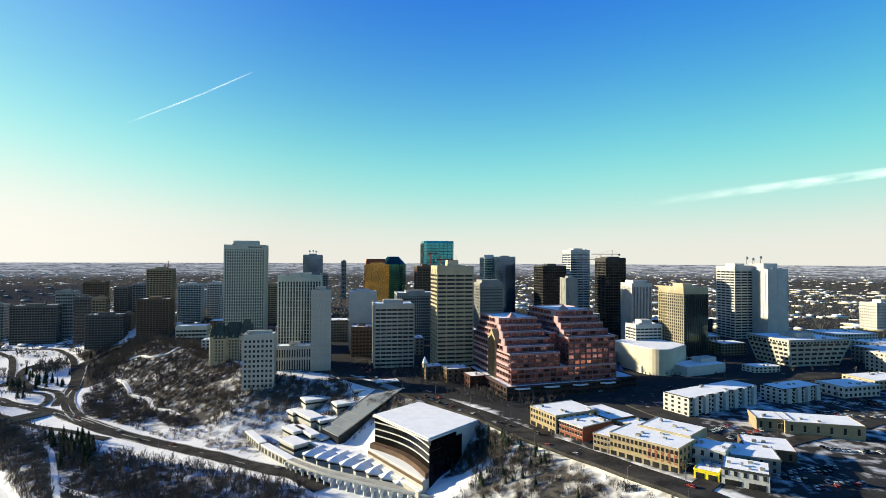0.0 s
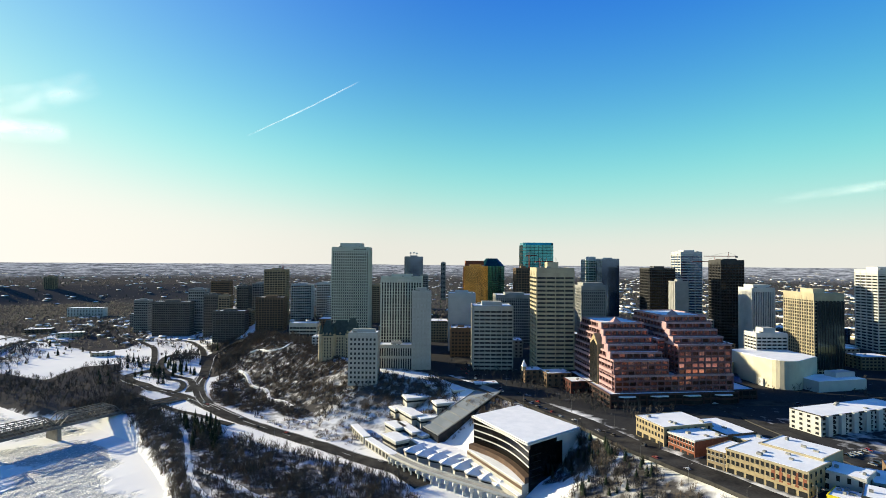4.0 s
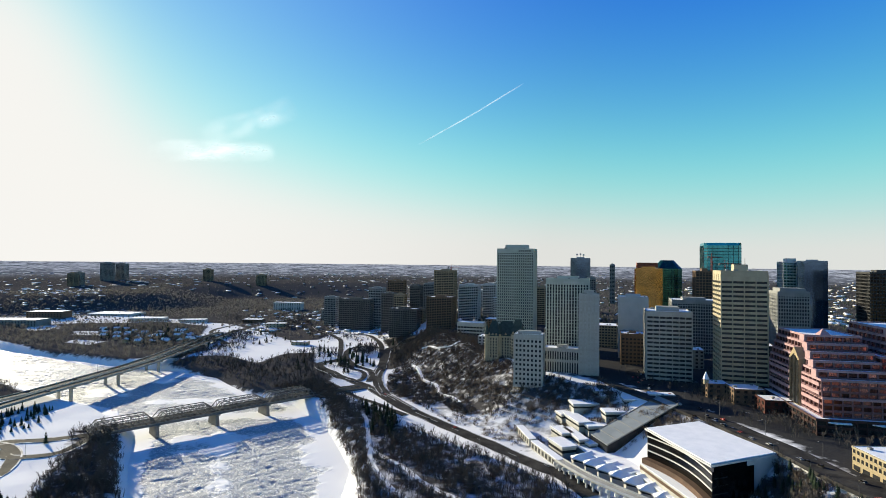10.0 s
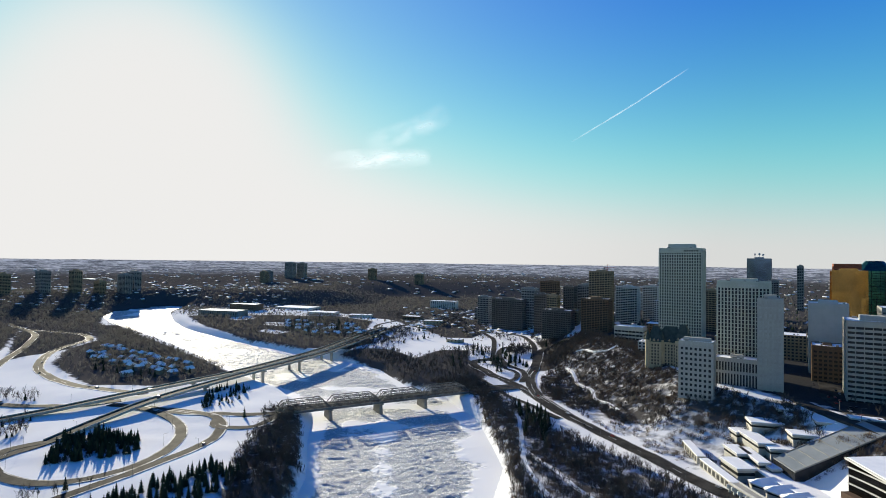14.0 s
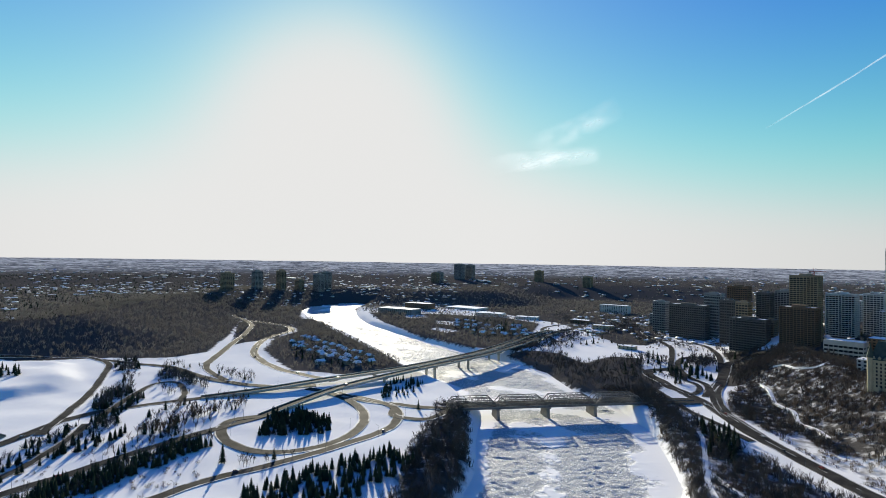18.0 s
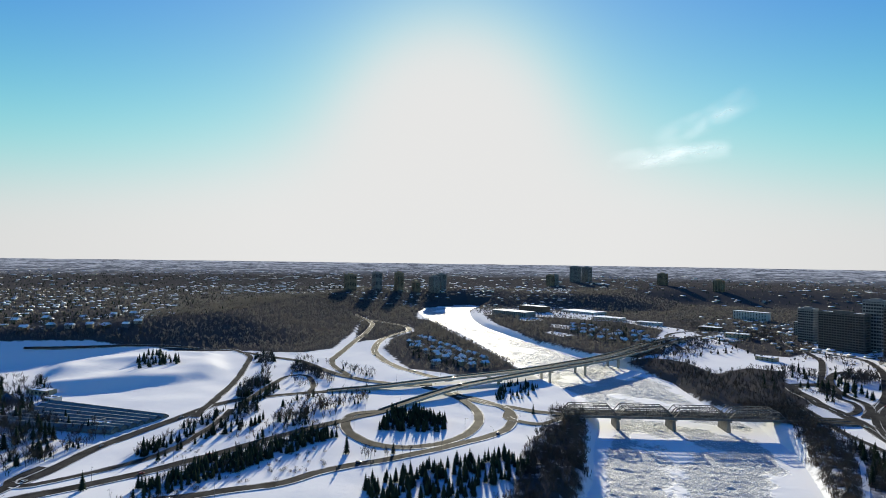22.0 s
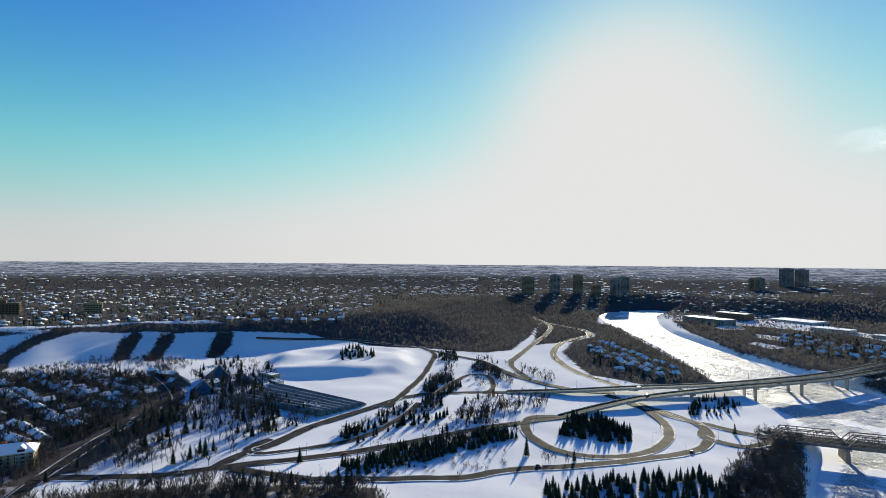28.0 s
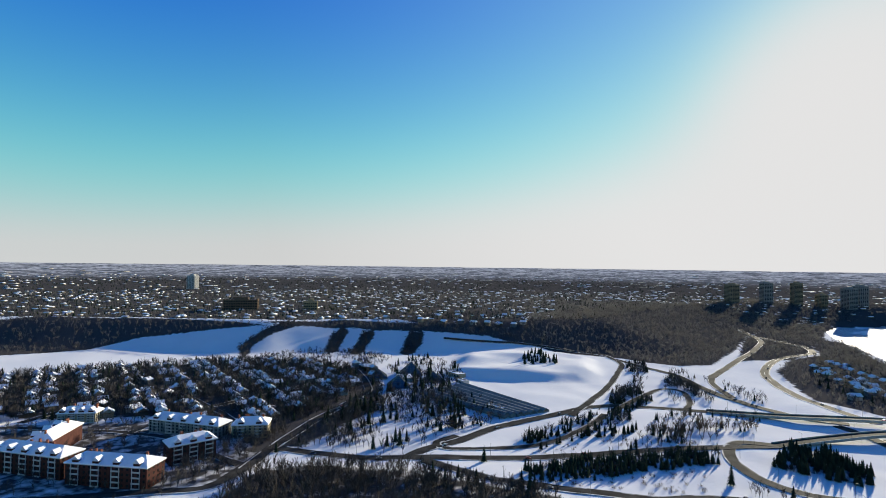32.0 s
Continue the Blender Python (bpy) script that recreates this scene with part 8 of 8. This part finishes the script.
drive(curve_through(EAST_DECK, 8), (0.15, 0.3, 0.38, 0.45, 0.52, 0.6, 0.66), 2.6, 9)
drive(curve_through(WEST_DECK, 8), (0.2, 0.33, 0.4, 0.5, 0.58, 0.7), 2.6, 10)


# ------------------------------------------------------------- street lamps and signs
def street_lamp(m, tall=10.0):
    b = thing("street_lamp", m, "tall grey steel street lamp with a curved arm", "street lamp", "street lamps")
    part("pole", Form().cone((0, 0, -0.5), (0, 0, tall), 0.13, 0.07, 6), STEEL, b)
    part("arm", Form().beam((0, 0, tall - 0.1), (2.4, 0, tall + 0.3), 0.1, 0.1), STEEL, b)
    part("lamp_head", Form().box(2.7, 0, tall + 0.2, 0.9, 0.35, 0.18), PALE_CONCRETE, b)
    return b


LAMP = street_lamp(pose(-383, -103, ground(-383, -103)))


def lamps(line, every, off, lift=0.0, first=3):
    for i in range(first, len(line) - 1, every):
        p, d = line[i], (line[i + 1] - line[i]).normalized()
        x, y = p.x - d.y * off, p.y + d.x * off
        copy_thing(LAMP, pose(x, y, (p.z + 0.2) if p.z else ground(x, y) + lift, 0, 0, math.degrees(math.atan2(d.y, d.x)) - (90 if off > 0 else -90)))


lamps(LINES[0][0], 9, 7.5)
lamps(LINES[4][0], 9, -7)
lamps(LINES[3][0], 8, 7)
lamps(LINES[13][0], 8, 9.5)
lamps(LINES[27][0][:60], 5, 10.5)
lamps(LINES[27][0][:60], 7, -10.5)
lamps(LINES[31][0][:40], 6, 7.5)
lamps(curve_through(EAST_DECK, 8), 6, -6.2)
lamps(curve_through(WEST_DECK, 8), 7, 6.2)


# ------------------------------------------------------------- cranes and masts on the skyline
CRANE_RED = mat("crane_red", (0.3, 0.06, 0.04), None, 1.0, 0.6)


def tower_crane(x, y, z, tall, jib, turn, label):
    b = thing("tower_crane", pose(x, y, z, 0, 0, turn), label, "crane", "tower cranes")
    for a, c in ((-1, -1), (1, -1), (1, 1), (-1, 1)):
        part("mast_leg", Form().beam((a * 0.8, c * 0.8, 0), (a * 0.8, c * 0.8, tall), 0.3, 0.3), CRANE_RED, b)
    lattice = Form()
    for i in range(int(tall / 3)):
        lattice.beam((-0.8, -0.8, i * 3), (0.8, -0.8, i * 3 + 3), 0.15, 0.15)
    tagged(part("lattice", lattice, CRANE_RED, b), kind="stuff")
    part("jib", Form().beam((0, 0, tall), (jib, 0, tall), 0.8, 1.0), CRANE_RED, b)
    part("counter_jib", Form().beam((0, 0, tall), (-jib * 0.35, 0, tall), 0.9, 1.0), CRANE_RED, b)
    part("counterweight", Form().box(-jib * 0.32, 0, tall - 2.4, 3, 1.6, 2.4), CONCRETE, b)
    part("apex", Form().beam((0, 0, tall), (0, 0, tall + 6), 0.5, 0.5), CRANE_RED, b)
    part("tie", Form().beam((0, 0, tall + 6), (jib * 0.7, 0, tall + 0.5), 0.14, 0.14), STEEL, b)
    part("tie", Form().beam((0, 0, tall + 6), (-jib * 0.3, 0, tall + 0.5), 0.14, 0.14), STEEL, b)


tower_crane(262, 832, 50, 127, 32, 168, "tower crane over the black glass tower")
tower_crane(243, 830, 50, 119, 30, 185, "second tower crane beside the black tower")
tower_crane(-22, 905, 50, 128, 26, 60, "red tower crane before the teal tower")
tower_crane(-4, 900, 50, 118, 24, 30, "small red tower crane by the unfinished tower")
tower_crane(-450, 881, 45, 112, 16, 10, "small crane on the tan apartment tower")


def roof_masts(x, y, z, spots_, label):
    b = thing("rooftop_antenna", pose(x, y, z, 0, 0, 11), label, "antenna")
    for px, py, tall, dish in spots_:
        part("mast", Form().cone((px, py, 0), (px, py, tall), 0.35, 0.15, 6), STEEL, b)
        if dish:
            part("dish", Form().cone((px, py - 0.4, tall * 0.8), (px, py - 1.6, tall * 0.8), 0.4, 2.2, 10), WHITE_PANEL, b)


roof_masts(465, 805, 162, [(-12, 0, 12, True), (2, 4, 10, True), (9, -3, 13, True), (14, 2, 8, False), (-4, -6, 8, False)], "dishes and masts on the white slab tower")
roof_masts(-308, 1275, 181, [(-8, 0, 8, True), (0, 2, 9, True), (7, 0, 7, True)], "rooftop dishes on the blue tower")
roof_masts(10, 557, 164, [(-6, 0, 6, False), (-10, 4, 5, False), (4, 2, 8, False)], "thin masts on the cream tower")


# ------------------------------------------------------------- contrail and thin cloud
def vapour(name, alpha, scale, seed):
    """Thin ice cloud: mostly clear, glowing by itself for scattered daylight where the noise is dense, fading towards
    the ribbon's edges.
    """
    m = bpy.data.materials.new(name)
    m.use_nodes = True
    nt = m.node_tree
    p = nt.nodes["Principled BSDF"]
    p.inputs["Base Color"].default_value = (0.9, 0.9, 0.92, 1)
    # emission stands in for sunlight scattered by the ice
    p.inputs["Emission Color"].default_value = (1.0, 0.98, 0.97, 1)
    p.inputs["Emission Strength"].default_value = 0.55
    p.inputs["Specular IOR Level"].default_value = 0.0
    uv = nt.nodes.new("ShaderNodeUVMap")
    sep = nt.nodes.new("ShaderNodeSeparateXYZ")
    nt.links.new(uv.outputs[0], sep.inputs[0])
    mp = nt.nodes.new("ShaderNodeMapping")
    mp.inputs["Scale"].default_value = scale
    mp.inputs["Location"].default_value = (seed, seed * 0.7, 0)
    nt.links.new(uv.outputs[0], mp.inputs[0])
    nz = nt.nodes.new("ShaderNodeTexNoise")
    nz.inputs["Scale"].default_value, nz.inputs["Detail"].default_value = 1.0, 6.0
    nt.links.new(mp.outputs[0], nz.inputs["Vector"])

    def calc(op, a, b):
        n = nt.nodes.new("ShaderNodeMath")
        n.operation = op
        n.use_clamp = True
        for i, v in enumerate((a, b)):
            if isinstance(v, (int, float)):
                n.inputs[i].default_value = v
            else:
                nt.links.new(v, n.inputs[i])
        return n.outputs[0]

    edge = None
    for o, pw in ((sep.outputs[0], 1.0), (sep.outputs[1], 1.3)):
        tri = calc("POWER", calc("MULTIPLY", calc("MULTIPLY", o, calc("SUBTRACT", 1.0, o)), 4.0), pw)
        edge = tri if edge is None else calc("MULTIPLY", edge, tri)
    rng = nt.nodes.new("ShaderNodeMapRange")
    rng.inputs[1].default_value, rng.inputs[2].default_value = 0.3, 0.75
    nt.links.new(nz.outputs[0], rng.inputs[0])
    nt.links.new(calc("MULTIPLY", calc("MULTIPLY", edge, rng.outputs[0]), alpha), p.inputs["Alpha"])
    return m


def ribbon(name, pts, wide, material, label, category):
    """A slender sheet of vapour along a line in the sky, broad side downwards and to the valley."""
    line = curve_through(pts, 40)
    n = len(line)
    me = bpy.data.meshes.new(name)
    vs, fs = [], []
    for i, p in enumerate(line):
        d = (line[min(i + 1, n - 1)] - line[max(i - 1, 0)]).normalized()
        s = d.cross(Vector((p.x, p.y, p.z - EYE)).normalized()).normalized() * (wide / 2)
        vs += [p + s, p - s]
    for i in range(n - 1):
        fs.append((2 * i, 2 * i + 1, 2 * i + 3, 2 * i + 2))
    me.from_pydata([tuple(v) for v in vs], [], fs)
    lay = me.uv_layers.new(name="UVMap")
    for i in range(n - 1):
        for k, (u, v) in enumerate(((i, 0), (i, 1), (i + 1, 1), (i + 1, 0))):
            lay.data[4 * i + k].uv = (u / (n - 1), v)
    me.materials.append(material)
    ob = single(name, me, None, label, category, kind="structure")
    ob.visible_shadow = False


ribbon("contrail", [(-2150, 3610, 1085), (-1790, 3800, 1320), (-1400, 3960, 1570)], 14, vapour("contrail_vapour", 0.75, (9, 1, 1), 2), "thin white contrail across the blue sky", "contrail")
ribbon("cloud", [(1500, 3930, 600), (1880, 3755, 640), (2233, 3557, 672), (2676, 3237, 714), (3100, 2850, 760)], 72, vapour("streak_vapour", 0.4, (9, 1.3, 1), 5), "long thin streak of white cloud", "cloud")
ribbon("cloud", [(-3560, 2330, 930), (-3300, 2640, 960), (-3000, 2960, 985)], 170, vapour("wisp_vapour", 0.8, (4, 1.6, 1), 8), "wispy white cloud near the sun", "cloud")
ribbon("cloud", [(-3350, 2560, 1060), (-3080, 2850, 1200), (-2850, 3000, 1330)], 200, vapour("veil_vapour", 0.45, (5, 2, 1), 11), "faint veil of high cloud", "cloud")
